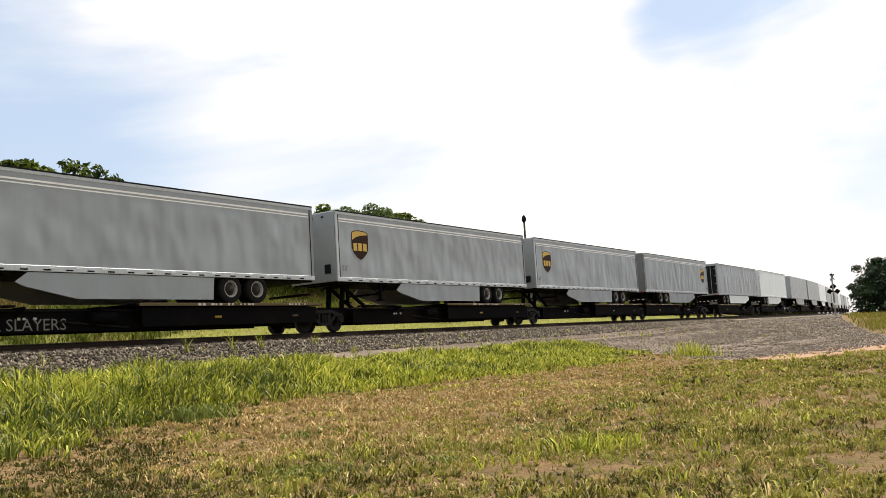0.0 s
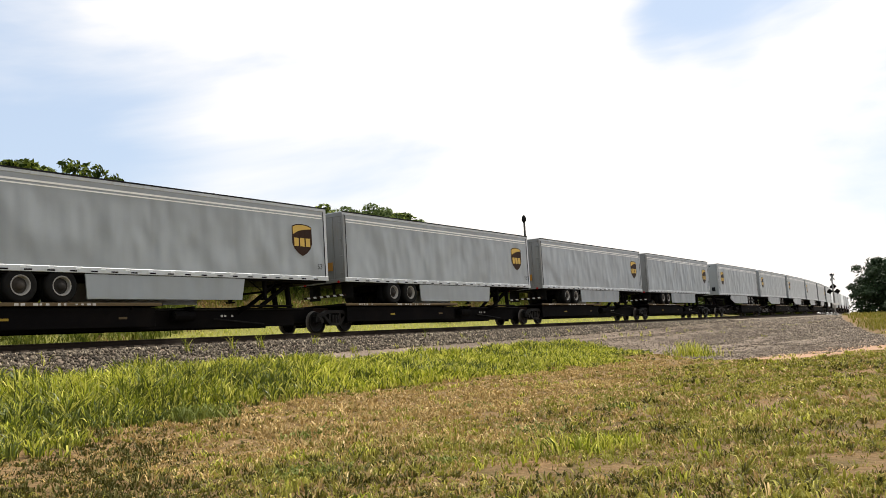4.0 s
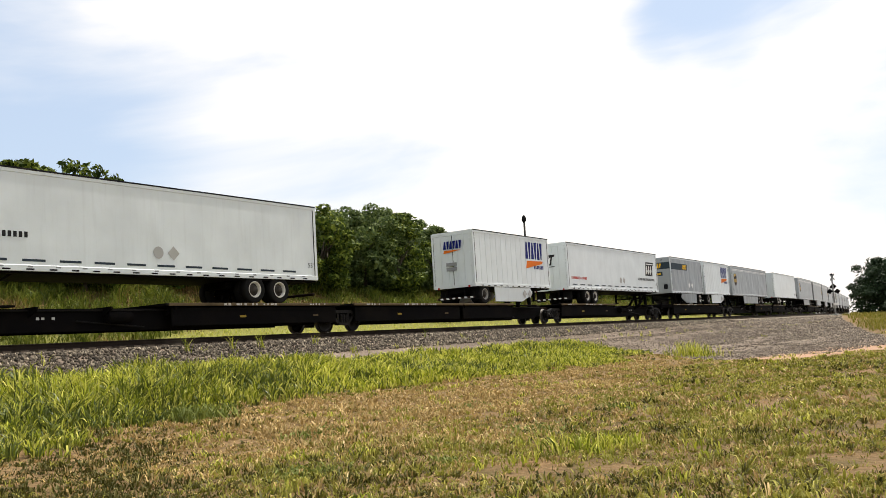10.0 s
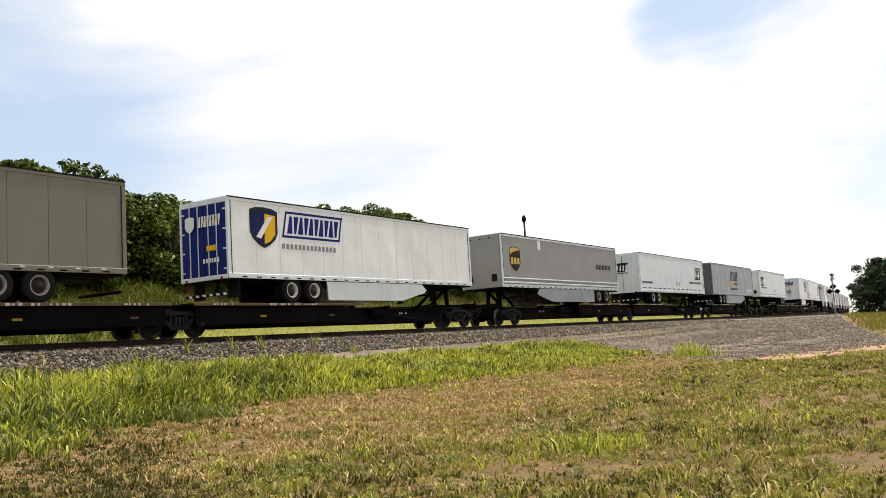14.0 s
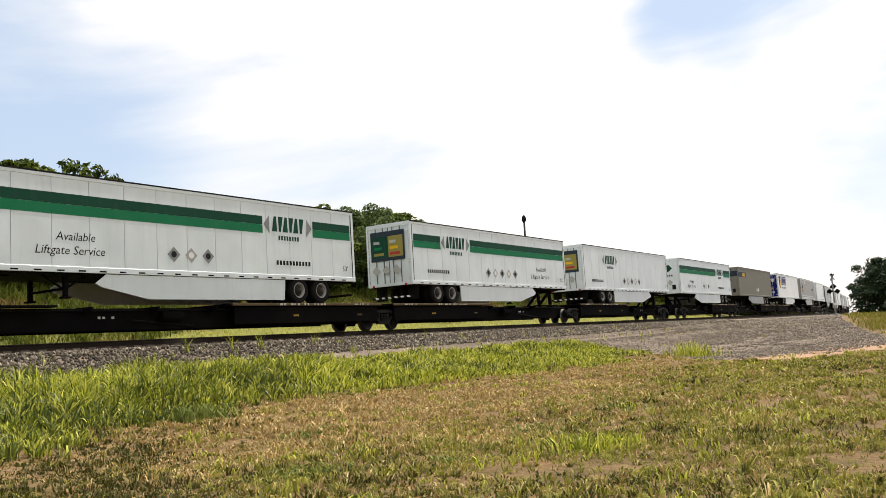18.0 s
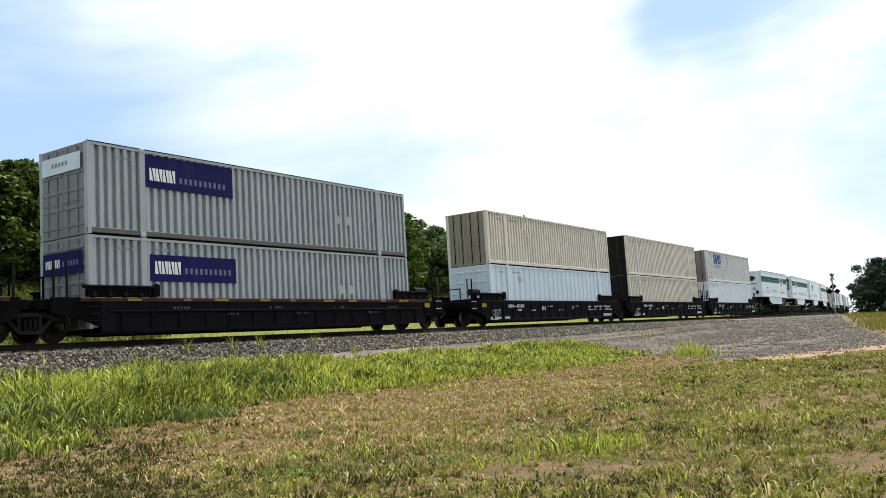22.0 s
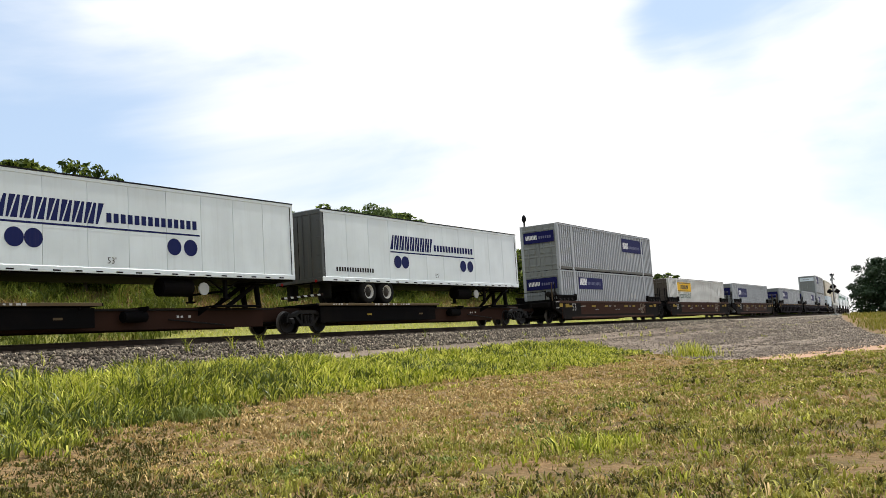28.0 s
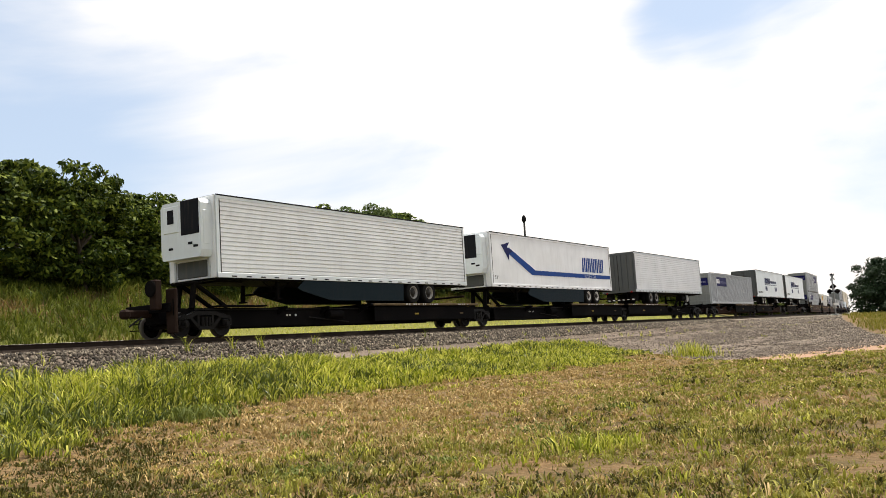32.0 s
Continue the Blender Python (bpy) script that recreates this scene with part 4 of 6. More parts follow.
    for ax in axles:
        part("axle", cyl_me(0.075, 2.2, 10, "y"), BLACK, ob, (-hl + ax, 0, DECK + 0.51))
        for sy in (-1, 1):
            road_wheel(ob, -hl + ax, sy * 1.12, sy, rim, (sy < 0) == rear_left)
    lx = hl - 3.2 if length > 10 else hl - 1.6
    for sy in (-1, 1):
        part("landing_leg", box_me(0.13, 0.13, 0.72, 0.015), BLACK, ob, (lx, sy * 0.95, Z0 - 0.34))
        part("landing_foot", box_me(0.26, 0.26, 0.06, 0.01), BLACK, ob, (lx, sy * 0.95, Z0 - 0.72))
        if (sy < 0) != rear_left:
            continue
        part("landing_brace", bar_c((0, 0, -0.05), (-0.75, 0, -0.5), 0.03), BLACK, ob, (lx + 0.75, sy * 0.9, Z0 + 0.02))
        part("landing_brace", bar_c((0, 0, -0.45), (-0.75, 0, 0.0), 0.03), BLACK, ob, (lx, sy * 0.9, Z0 - 0.02))
    part("landing_crossbar", bar_c((0, -0.95, 0), (0, 0.95, 0), 0.04), BLACK, ob, (lx, 0, Z0 - 0.45))
    part("king_plate", box_me(1.2, 1.6, 0.08, 0.02), BLACK, ob, (hl - 1.0, 0, Z0 - 0.07))
    if skirt:
        a, b = (-hl + axles[-1] + 0.75, hl - (4.45 if square else 4.0)) if length > 10 else (-hl + 2.0, hl - 2.3)
        for sy in (-1, 1):
            part("side_skirt", skirt_me(round(a, 3), round(b, 3), 0.78, square), skirt, ob, (0, sy * (W2 - 0.05), 0), label="side skirt panel")
    return ld


def container(label, length, o, z0, body, ends=None, depth=0.13, pitch=0.305, upright=False):
    """A corrugated box container; z0 is its underside over the rail."""
    ob = thing("shipping_container", label, "container", "containers on the train")
    moving.append((ob, o - length / 2, 0))
    h, hl = 2.9, length / 2
    ld = Load(ob, length, False, z0, 1.284)
    ends = ends or body
    for sy in (-1, 1):
        for a, b in ((-hl + 0.12, -6.2), (-5.98, 5.98), (6.2, hl - 0.12)):
            part("side_wall", ribbed_side(round(b - a, 3), h - 0.26, pitch, depth, False), body, ob, ((a + b) / 2, sy * (1.28 - depth), z0 + h / 2 + 0.02), (0, 0, 0 if sy > 0 else 180),
                 label="corrugated steel side")
        for x in (-6.09, 6.09):
            part("lift_post", box_me(0.22, 0.17, h - 0.02, 0.012), body, ob, (x, sy * 1.22, z0 + h / 2))
            part("corner_casting", box_me(0.2, 0.1, 0.13, 0.02), body, ob, (x, sy * 1.265, z0 + h - 0.06))
            part("corner_casting", box_me(0.2, 0.1, 0.13, 0.02), body, ob, (x, sy * 1.265, z0 + 0.07))
        part("top_rail", box_me(length, 0.07, 0.10, 0.012), body, ob, (0, sy * 1.262, z0 + h - 0.06))
        # Containers stacked on top get a darker bottom rail, unless upright is set.
        dark_low = z0 > 3 and not upright
        part("bottom_rail", box_me(length, 0.08, 0.17, 0.012), DARKRAIL if dark_low else body, ob, (0, sy * 1.256, z0 + 0.135), label="dark bottom rail" if dark_low else "")
        for sx in (-1, 1):
            part("corner_post", box_me(0.14, 0.18, h - 0.01, 0.012), body, ob, (sx * (hl - 0.07), sy * 1.208, z0 + h / 2))
    part("roof", box_me(length - 0.06, 2.5, 0.05, 0.01), body, ob, (0, 0, z0 + h - 0.035))
    part("floor", box_me(length - 0.06, 2.5, 0.1), BLACK, ob, (0, 0, z0 + 0.07))
    part("front_wall", ribbed_side(2.36, h - 0.2, 0.26, 0.03, False), ends, ob, (hl - 0.06, 0, z0 + h / 2), (0, 0, -90))
    for sy in (-1, 1):
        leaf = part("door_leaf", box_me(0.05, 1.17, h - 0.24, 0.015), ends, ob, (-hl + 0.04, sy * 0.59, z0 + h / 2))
        for k in (-0.3, 0.2):
            part("lock_rod", cyl_me(0.026, h - 0.2, 6), BOGIE if upright else ends, leaf, (-0.055, sy * k, 0))
            part("rod_handle", box_me(0.03, 0.36, 0.04, 0.008), ends, leaf, (-0.07, sy * k + 0.1, -0.35))
        for k in range(4 if upright else 0):
            part("door_panel_rib", box_me(0.02, 0.05, h - 0.4, 0.006), ends, leaf, (-0.03, -0.45 + k * 0.3, 0))
        for k in range(0 if upright else 5):
            part("door_panel_rib", box_me(0.05, 1.04, 0.12, 0.02), ends, leaf, (-0.03, 0, -1.1 + k * 0.55))
    ld.mark("number_mark", bars(1.05, 2.46, 0.6, 0.08, 5, 0.45), GREYINK, off=0.014)
    ld.mark("number_mark", bars(2.45, 2.48, 1.0, 0.08, 9, 0.45), GREYINK, off=0.014)
    if not upright:
        part("roof_seam", box_me(length - 0.04, 0.02, 0.03), BLACK, ob, (0, -1.29, z0 + h - 0.004), label="dark roof edge")
    part("door_header", box_me(0.1, 2.36, 0.12, 0.01), ends, ob, (-hl + 0.06, 0, z0 + h - 0.08))
    part("door_sill", box_me(0.1, 2.36, 0.14, 0.01), ends, ob, (-hl + 0.06, 0, z0 + 0.08))
    return ld


REDLENS = flat_ink("red_lens", (0.35, 0.02, 0.02), 0.2)
SPRAY = flat_ink("grey_spray", (0.17, 0.17, 0.16))
RUSTPLATE = flat_ink("rusty_orange_plate", (0.34, 0.17, 0.04))
RUSTINK = flat_ink("rust_stain", (0.16, 0.075, 0.035))
BROWN = flat_ink("brown_ink", (0.03, 0.013, 0.007))
GOLD = flat_ink("gold_ink", (0.56, 0.38, 0.10))
NAVY = flat_ink("navy_ink", (0.010, 0.015, 0.085))
BLUE = flat_ink("blue_ink", (0.012, 0.055, 0.24))
ROYAL = flat_ink("royal_ink", (0.009, 0.018, 0.15))
PURPLE = flat_ink("violet_blue_ink", (0.008, 0.009, 0.075))
ORANGE = flat_ink("orange_ink", (0.72, 0.17, 0.02))
AMBER = flat_ink("amber_ink", (0.78, 0.46, 0.02))
DARKGREEN = flat_ink("dark_green_ink", (0.008, 0.06, 0.035))
GREEN = flat_ink("green_ink", (0.01, 0.17, 0.075))
SLATE = flat_ink("slate_ink", (0.03, 0.045, 0.06))
BLACKINK = flat_ink("black_ink", (0.02, 0.02, 0.022))
REDINK = flat_ink("red_ink", (0.45, 0.05, 0.04))
OCHRE = flat_ink("ochre_ink", (0.30, 0.26, 0.07))
PANELGREY = flat_ink("faded_panel_ink", (0.15, 0.15, 0.24))
GREYINK = flat_ink("grey_ink", (0.25, 0.26, 0.27))
PLACARD = flat_ink("placard_grey", (0.42, 0.42, 0.4))

# ---------------- the train, from its head to its tail ----------------


def parcel_marks(ld, left, size=1.0):
    """A brown shield with a gold top and a light bow, and the length figure."""
    u = 1.53 if left else 14.72
    v = 1.58
    w, h = 1.10 * size, 1.27 * size
    ld.mark("shield_emblem", [shield(u, v, w, h)], BROWN, off=0.02, label="brown and gold shield emblem")
    ld.mark("shield_top", [[(u - w * .46, v + h * .40), (u - w * .28, v + h * .45), (u, v + h * .47), (u + w * .28, v + h * .45), (u + w * .46, v + h * .40),
                            (u + w * .46, v + h * .36), (u + w * .1, v + h * .33), (u - w * .2, v + h * .27), (u - w * .46, v + h * .16)]], GOLD, off=0.024)
    for k in (-0.29, 0.0, 0.29):
        ld.mark("shield_stroke", [[(u + w * k - w * .11, v - h * .2), (u + w * k + w * .11, v - h * .2), (u + w * k + w * .11, v + h * .06), (u + w * k - w * .11, v + h * .06)]], GOLD, off=0.026)
    words(ld, "53'", 0.3 if left else ld.L - 0.62, 0.46, 0.3, BLACKINK)


def parcel_trailer(o, left, label="silver-grey parcel trailer with a brown shield emblem"):
    ld = trailer(label, 16.15, not left, SILVER, o, skirt=SILVER, rail_mat=WORNRAIL, door=SHADEDOOR, slide=0.95 if left else 1.25, square=o < -5)
    ld.mark("upper_stripe", [rect(0.2, 2.60, 15.7, 0.06), rect(0.2, 2.50, 15.7, 0.04)], PAPER, label="pale double stripe under the roof")
    if not left:
        ld.mark("door_plate", [rect(1.55, 0.5, 0.42, 0.36)], RUSTPLATE, "end", off=0.03, label="rusty orange plate")
    parcel_marks(ld, left)
    return ld


def freight_pup(o):
    ld = trailer("white short trailer with blue blocks and an orange wedge", 8.53, True, WHITE, o, seams=15, gap=0.022, skirt=WHITE, rim=STEELW, rail_mat=WHITE)
    ld.mark("emblem", blocks(5.62, 1.66, 2.1, 0.98, 3, 0.12), ROYAL, off=0.016, label="blue slanted block emblem")
    ld.mark("orange_wedge", [[(5.62, 1.1), (5.78, 1.55), (7.75, 1.58), (7.6, 1.42)]], ORANGE, off=0.016, label="orange wedge")
    ld.mark("word_mark", bars(6.6, 1.1, 1.2, 0.2, 7), ROYAL, off=0.016)
    ld.mark("placard", [diamond(5.25, -0.36, 0.24), diamond(5.85, -0.36, 0.24)], PLACARD, off=0.02)
    ld.mark("door_emblem", blocks(0.75, 2.05, 1.15, 0.42, 3, 0.08), ROYAL, "end", off=0.03)
    ld.mark("door_wedge", [[(0.75, 1.82), (0.8, 2.0), (1.9, 1.97)]], ORANGE, "end", off=0.03)
    ld.mark("door_panel_print", [rect(0.9, 0.9, 0.65, 0.18), rect(0.9, 1.15, 0.65, 0.18)], GREYINK, "end", off=0.03)
    return ld


def carrier_trailer(o, rear_left, logo_left):
    """White van with a framed dark parallelogram emblem."""
    ld = trailer("white van trailer with a framed dark red and black emblem", 16.15, rear_left, WHITE, o, rim=RIMW, rail_mat=WHITE, band=GREYINK, slide=0.7 if rear_left else 0.0)
    u = 0.85 if logo_left else 13.55
    ld.mark("emblem_plate", [[(u, 1.22), (u + 1.5, 1.22), (u + 1.62, 2.02), (u + 1.86, 2.02), (u + 1.9, 2.26), (u + 0.22, 2.26)]], BLACKINK, off=0.016, label="dark slanted emblem plate")
    ld.mark("emblem", [[(u + 0.2 + k * 0.42, 1.34), (u + 0.34 + k * 0.42, 1.34), (u + 0.50 + k * 0.42, 1.98), (u + 0.36 + k * 0.42, 1.98)] for k in range(3)]
            + [[(u + 0.38 + k * 0.42, 1.5), (u + 0.52 + k * 0.42, 1.5), (u + 0.56 + k * 0.42, 1.66), (u + 0.42 + k * 0.42, 1.66)] for k in range(3)], PAPER, off=0.02)
    ld.mark("emblem_rule", [rect(u + 0.3, 2.08, 1.45, 0.07, 0.02)], REDINK if not (rear_left and not logo_left) else PAPER, off=0.02)
    ld.mark("name_mark", bars(u - 1.6 if not logo_left else u - 0.12, 0.85 if not logo_left else 0.96, 3.5, 0.17, 22), BLACKINK, off=0.016)
    if not logo_left:
        ld.mark("address_mark", bars(0.52, 0.66, 2.35, 0.16, 14), REDINK if o > -230 else BLACKINK, off=0.016)
    ld.mark("load_line", dashes_polys(ld.L, 13), SLATE, off=0.02)
    ld.mark("placard", [disc(8.6, 0.75, 0.2), diamond(9.2, 0.75, 0.24)], PLACARD, off=0.016)
    ld.mark("end_emblem", [[(0.72, 1.58), (1.5, 1.58), (1.62, 2.1), (1.76, 2.1), (1.8, 2.24), (0.84, 2.24)]], BLACKINK, "end", off=0.03, label="dark slanted emblem plate")
    ld.mark("end_strokes", [[(0.84 + k * 0.24, 1.66), (0.94 + k * 0.24, 1.66), (1.02 + k * 0.24, 2.06), (0.92 + k * 0.24, 2.06)] for k in range(3)], PAPER, "end", off=0.034)
    ld.mark("end_rule", [rect(0.66, 1.46, 1.1, 0.05)], BLACKINK, "end", off=0.03)
    ld.mark("end_placard", [diamond(0.7, 0.75, 0.2)], PLACARD, "end", off=0.03)
    words(ld, "53'", ld.L - 0.55, 0.5, 0.28, BLACKINK)
    return ld


def dashes_polys(length, n):
    return [rect(0.6 + i * (length - 1.4) / n, 0.28, 0.7, 0.07) for i in range(n)]


def stripe_trailer(o, rear_left, stripe, slogan, block_u):
    """White van, dark green double stripe, green blocks, black slogan."""
    ld = trailer("white van trailer with green stripes and dark green blocks" if stripe else "white van trailer with dark green block emblem", 16.15, rear_left, WHITE, o,
                 seams=13, gap=0.012, skirt=WHITE, rail_mat=WHITE, rim=STEELW, rods=DOORGREY, slide=0.0 if stripe else 0.8)
    if stripe:
        for a, b in ((0.25, block_u - 0.35), (block_u + 2.35, 15.9)):
            ld.mark("stripe", [rect(a, 2.04, b - a, 0.32)], DARKGREEN, off=0.016, label="dark green stripe")
            ld.mark("stripe", [rect(a, 1.72, b - a, 0.315)], GREEN, off=0.016, label="green stripe")
    ld.mark("emblem_chevron", [[(block_u - .3, 2.07), (block_u, 1.72), (block_u, 2.42)], [(block_u + 2.3, 2.07), (block_u + 2.0, 1.72), (block_u + 2.0, 2.42)]], GREYINK, off=0.02)
    ld.mark("emblem", blocks(block_u + 0.12, 1.82, 1.7, 0.58, 3, 0.12), DARKGREEN, off=0.022, label="dark green block emblem")
    ld.mark("name_mark", bars(block_u + 0.45, 1.5, 1.15, 0.17, 8), DARKGREEN, off=0.018)
    if slogan:
        words(ld, "Available", slogan + 0.65, 0.96, 0.36, BLACKINK, 0.2)
        words(ld, "Liftgate Service", slogan, 0.54, 0.37, BLACKINK, 0.2)
    ld.mark("address_mark", bars(1.3 if not slogan or slogan > 6 else 11.6, 0.55, 1.9, 0.17, 11), BLACKINK, off=0.018)
    for k in range(5 if not slogan or slogan > 6 else 3):
        ld.mark("placard", [diamond(6.9 + k * 0.72, 0.72, 0.26)], PLACARD if k % 2 else GREYINK, off=0.018)
        ld.mark("placard_centre", [disc(6.9 + k * 0.72, 0.72, 0.11)], PAPER if k % 2 else BLACKINK, off=0.02)
    words(ld, "53'", 15.35, 0.42, 0.3, BLACKINK)
    if rear_left:
        ld.mark("door_print", [rect(0.28, 1.2, 2.0, 1.4)], SLATE, "end", off=0.026, label="dark framed print across the doors")
        ld.mark("door_print_field", [rect(0.38, 1.36, 0.9, 1.0)], DARKGREEN, "end", off=0.029)
        ld.mark("door_print_field", [rect(1.32, 1.36, 0.86, 1.0)], OCHRE, "end", off=0.029)
        for k in range(6):
            ld.mark("door_print_bar", [rect(0.46 + (k % 2) * 0.95, 1.46 + (k // 2) * 0.28, 0.6 - 0.12 * (k // 2), 0.13)], (OCHRE, GREEN, PLACARD)[k // 2] if k % 2 == 0 else (REDINK, AMBER, PLACARD)[k // 2], "end", off=0.032)
        ld.mark("placard", [diamond(0.55, 0.75, 0.24), diamond(1.15, 0.75, 0.24), diamond(1.75, 0.75, 0.24)], PLACARD, "end", off=0.034)
    else:
        ld.mark("nose_print", [[(0.7, 2.1), (1.0, 2.45), (1.8, 2.4), (2.05, 2.1), (1.7, 1.85), (1.2, 1.8)]], DARKGREEN, "end", off=0.02)
        ld.mark("nose_mark", bars(0.4, 1.45, 1.7, 0.15, 9) + bars(0.4, 2.6, 1.2, 0.12, 6), BLACKINK, "end", off=0.02)
        ld.mark("placard", [diamond(0.6, 0.95, 0.24), diamond(1.2, 0.95, 0.24), diamond(1.8, 0.95, 0.24)], PLACARD, "end", off=0.02)
    return ld


def band_marks(ld, u0, u1, u_amber, pup=False):
    ld.mark("band", [rect(u0, 1.95, u1 - u0, 0.52, 0.12)], SLATE, off=0.016, label="dark slate band")
    ld.mark("emblem", blocks(u_amber, 2.02, 1.2, 0.38, 3, 0.14), AMBER, off=0.02, label="amber block emblem on the band")
    ld.mark("placard", [diamond(4.6 if pup else 8.3, 0.72, 0.25), diamond(5.4 if pup else 9.1, 0.72, 0.25)], PAPER, off=0.018)
    ld.mark("end_band", [rect(0.05, 2.0, 2.48, 0.55)], SLATE, "end", off=0.02)
    ld.mark("end_amber", blocks(0.7, 2.1, 1.1, 0.36, 3, 0.1), AMBER, "end", off=0.024)
    ld.mark("end_mark", [rect(0.7, 1.45, 1.2, 0.34)], SLATE, "end", off=0.02)
    ld.mark("end_mark", bars(0.8, 1.54, 1.0, 0.16, 6), AMBER, "end", off=0.024)


def disc_trailer(o):
    """White van with slanted navy blocks over a rule and two pairs of navy discs."""
    ld = trailer("off-white van trailer with navy blocks and pairs of navy discs", 16.15, True, WHITE, o, seams=11, gap=0.01, door=DOORGREY, nose=TAN, rail_mat=WHITE, rim=RIMW, slide=0.85)
    ld.mark("emblem", blocks(4.55, 1.52, 3.2, 0.66, 8, 0.22, 0.12), NAVY, off=0.016, label="slanted navy block emblem")
    ld.mark("word_mark", bars(8.0, 1.60, 3.55, 0.30, 14, 0.3), NAVY, off=0.016)
    ld.mark("rule", [rect(4.55, 1.38, 7.05, 0.06)], NAVY, off=0.016)
    for u in (5.07, 5.64, 10.53, 11.2):
        ld.mark("disc", [disc(u, 0.97, 0.285)], NAVY, off=0.016, label="navy disc")
    ld.mark("address_mark", bars(0.85, 0.42, 2.5, 0.18, 15), BLACKINK, off=0.016)
    words(ld, "53'", 8.0, 0.32, 0.28, BLACKINK)
    ob = ld.ob
    part("fuel_tank", cyl_me(0.3, 1.3, 18, "x", 0.04), BLACK, ob, (2.75, -0.85, Z0 - 0.36), label="black round fuel tank")
    part("tank_cap", cyl_me(0.22, 0.05, 14, "y"), PLACARD, ob, (3.75, -1.15, Z0 - 0.4))
    return ld


def blue_panel(ld, u, v=1.55, w=3.72, h=0.9, end=True):
    ld.mark("name_panel", [rect(u, v, w, h)], PURPLE, off=0.016, label="violet-blue name panel")
    ld.mark("panel_emblem", blocks(u + 0.2, v + 0.25, 1.05, 0.42, 4, 0.0, 0.1), PAPER, off=0.02)
    ld.mark("panel_mark", bars(u + 1.4, v + 0.27, 2.1, 0.2, 10, 0.5), PANELGREY, off=0.02)
    if end:
        ld.mark("end_panel", [rect(0.25, 1.75, 2.1, 0.7)], PURPLE, "end", off=0.06)
        ld.mark("end_panel_emblem", blocks(0.4, 1.98, 0.8, 0.26, 4, 0.0), PAPER, "end", off=0.064)
        ld.mark("end_panel_mark", bars(1.3, 2.0, 0.9, 0.16, 6), PANELGREY, "end", off=0.064)
    ld.mark("placard", [diamond(11.5, 1.35, 0.22), diamond(12.15, 1.35, 0.22)], PLACARD, off=0.018)


GREYBOX = "grey corrugated steel container with a violet-blue name panel"

# parcel trailers at the head; the first ones have gone round the bend
HEAD = [(134.8, SILVER), (152.4, SILVER), (169.9, WHITE), (187.5, SILVER), (207.0, SILVER), (224.6, SILVER), (242.2, WHITE), (259.8, SILVER), (279.4, SILVER), (297, WHITE), (314.6, SILVER)]


def far_trailer(o, m):
    ob = thing("semi_trailer", "grey van trailer far along the train" if m is SILVER else "white van trailer far along the train", "semi-trailer", "trailers on the train")
    moving.append((ob, o - 16.15 / 2, 180))
    part("body", box_me(16.15, 2.59, 2.95, 0.02), m, ob, (0, 0, Z0 + 1.475))
    for sy in (-1, 1):
        part("bottom_rail", box_me(16.1, 0.05, 0.18, 0.012), m, ob, (0, sy * (W2 + 0.01), Z0 + 0.09))
        part("side_skirt", skirt_me(-3.97, 4.07, 0.78), m, ob, (0, sy * (W2 - 0.05), 0))
        part("landing_leg", box_me(0.13, 0.13, 0.72, 0.015), BLACK, ob, (4.87, sy * 0.95, Z0 - 0.34))
        for ax in (2.1, 3.35):
            part("wheel", lathe(TYRE_P, 14), TYRE, ob, (-8.07 + ax, sy * 1.12, DECK + 0.51), (0, 0, 0 if sy < 0 else 180))
    part("floor", box_me(16.0, 2.4, 0.12), BLACK, ob, (0, 0, Z0))


for o_, m_ in HEAD:
    far_trailer(o_, m_)
trailer("white van trailer with pale side skirts", 16.15, True, WHITE, 114.97, skirt=WHITE)
trailer("grey van trailer with a dark rear end", 16.15, True, SILVER, 97.15, seams=13, door=DARKBOX, skirt=WHITE)
for o_, left_ in ((77.65, False), (60.04, True), (42.65, True), (25.12, True), (7.66, True), (-11.61, False), (-29.08, False), (-46.67, False), (-63.85, False), (-81.69, True)):
    parcel_trailer(o_, left_)
plain = trailer("plain white panelled van trailer", 16.15, True, WHITE, -101.1, seams=13, rim=RIMW, rail_mat=WHITE)
plain.mark("number_mark", [rect(14.75, 0.42, 0.5, 0.16)], BLACKINK, off=0.016)
words(plain, "53'", 15.55, 0.38, 0.28, BLACKINK)
parcel_trailer(-121.38, True)
freight_pup(-138.51)
pup = trailer("silver-grey short trailer with a dark band and amber blocks", 8.53, False, SILVER, -147.66, skirt=SILVER, rim=RIMW, rail_mat=ALU)
band_marks(pup, 0.05, 4.3, 2.95, True)
carrier_trailer(-159.52, True, False)
freight_pup(-178.12)
carrier_trailer(-198.5, False, True)
slant_van = trailer("grey van trailer with dark slanted blocks and an amber bar", 16.15, True, SILVER, -217.85, slide=0.6, door=DOORGREY, skirt=SILVER, rim=RIMW, rail_mat=SILVER)
slant_van.mark("emblem", blocks(6.75, 1.42, 2.75, 0.95, 3, 0.3), SLATE, off=0.016, label="dark slanted block emblem")
slant_van.mark("amber_bar", [rect(6.45, 1.04, 1.65, 0.24)], AMBER, off=0.016, label="amber bar")
slant_van.mark("word_mark", bars(8.2, 1.02, 1.2, 0.24, 7) + bars(6.75, 0.55, 2.75, 0.17, 16), SLATE, off=0.016)
slant_van.mark("amber_bar", [rect(14.9, 0.85, 1.0, 0.14)], AMBER, off=0.016)
for k_ in range(3):
    slant_van.mark("placard", [diamond(13.5 + k_ * 0.75, 0.55, 0.24)], PAPER, off=0.016)
carrier_trailer(-236.6, True, False)
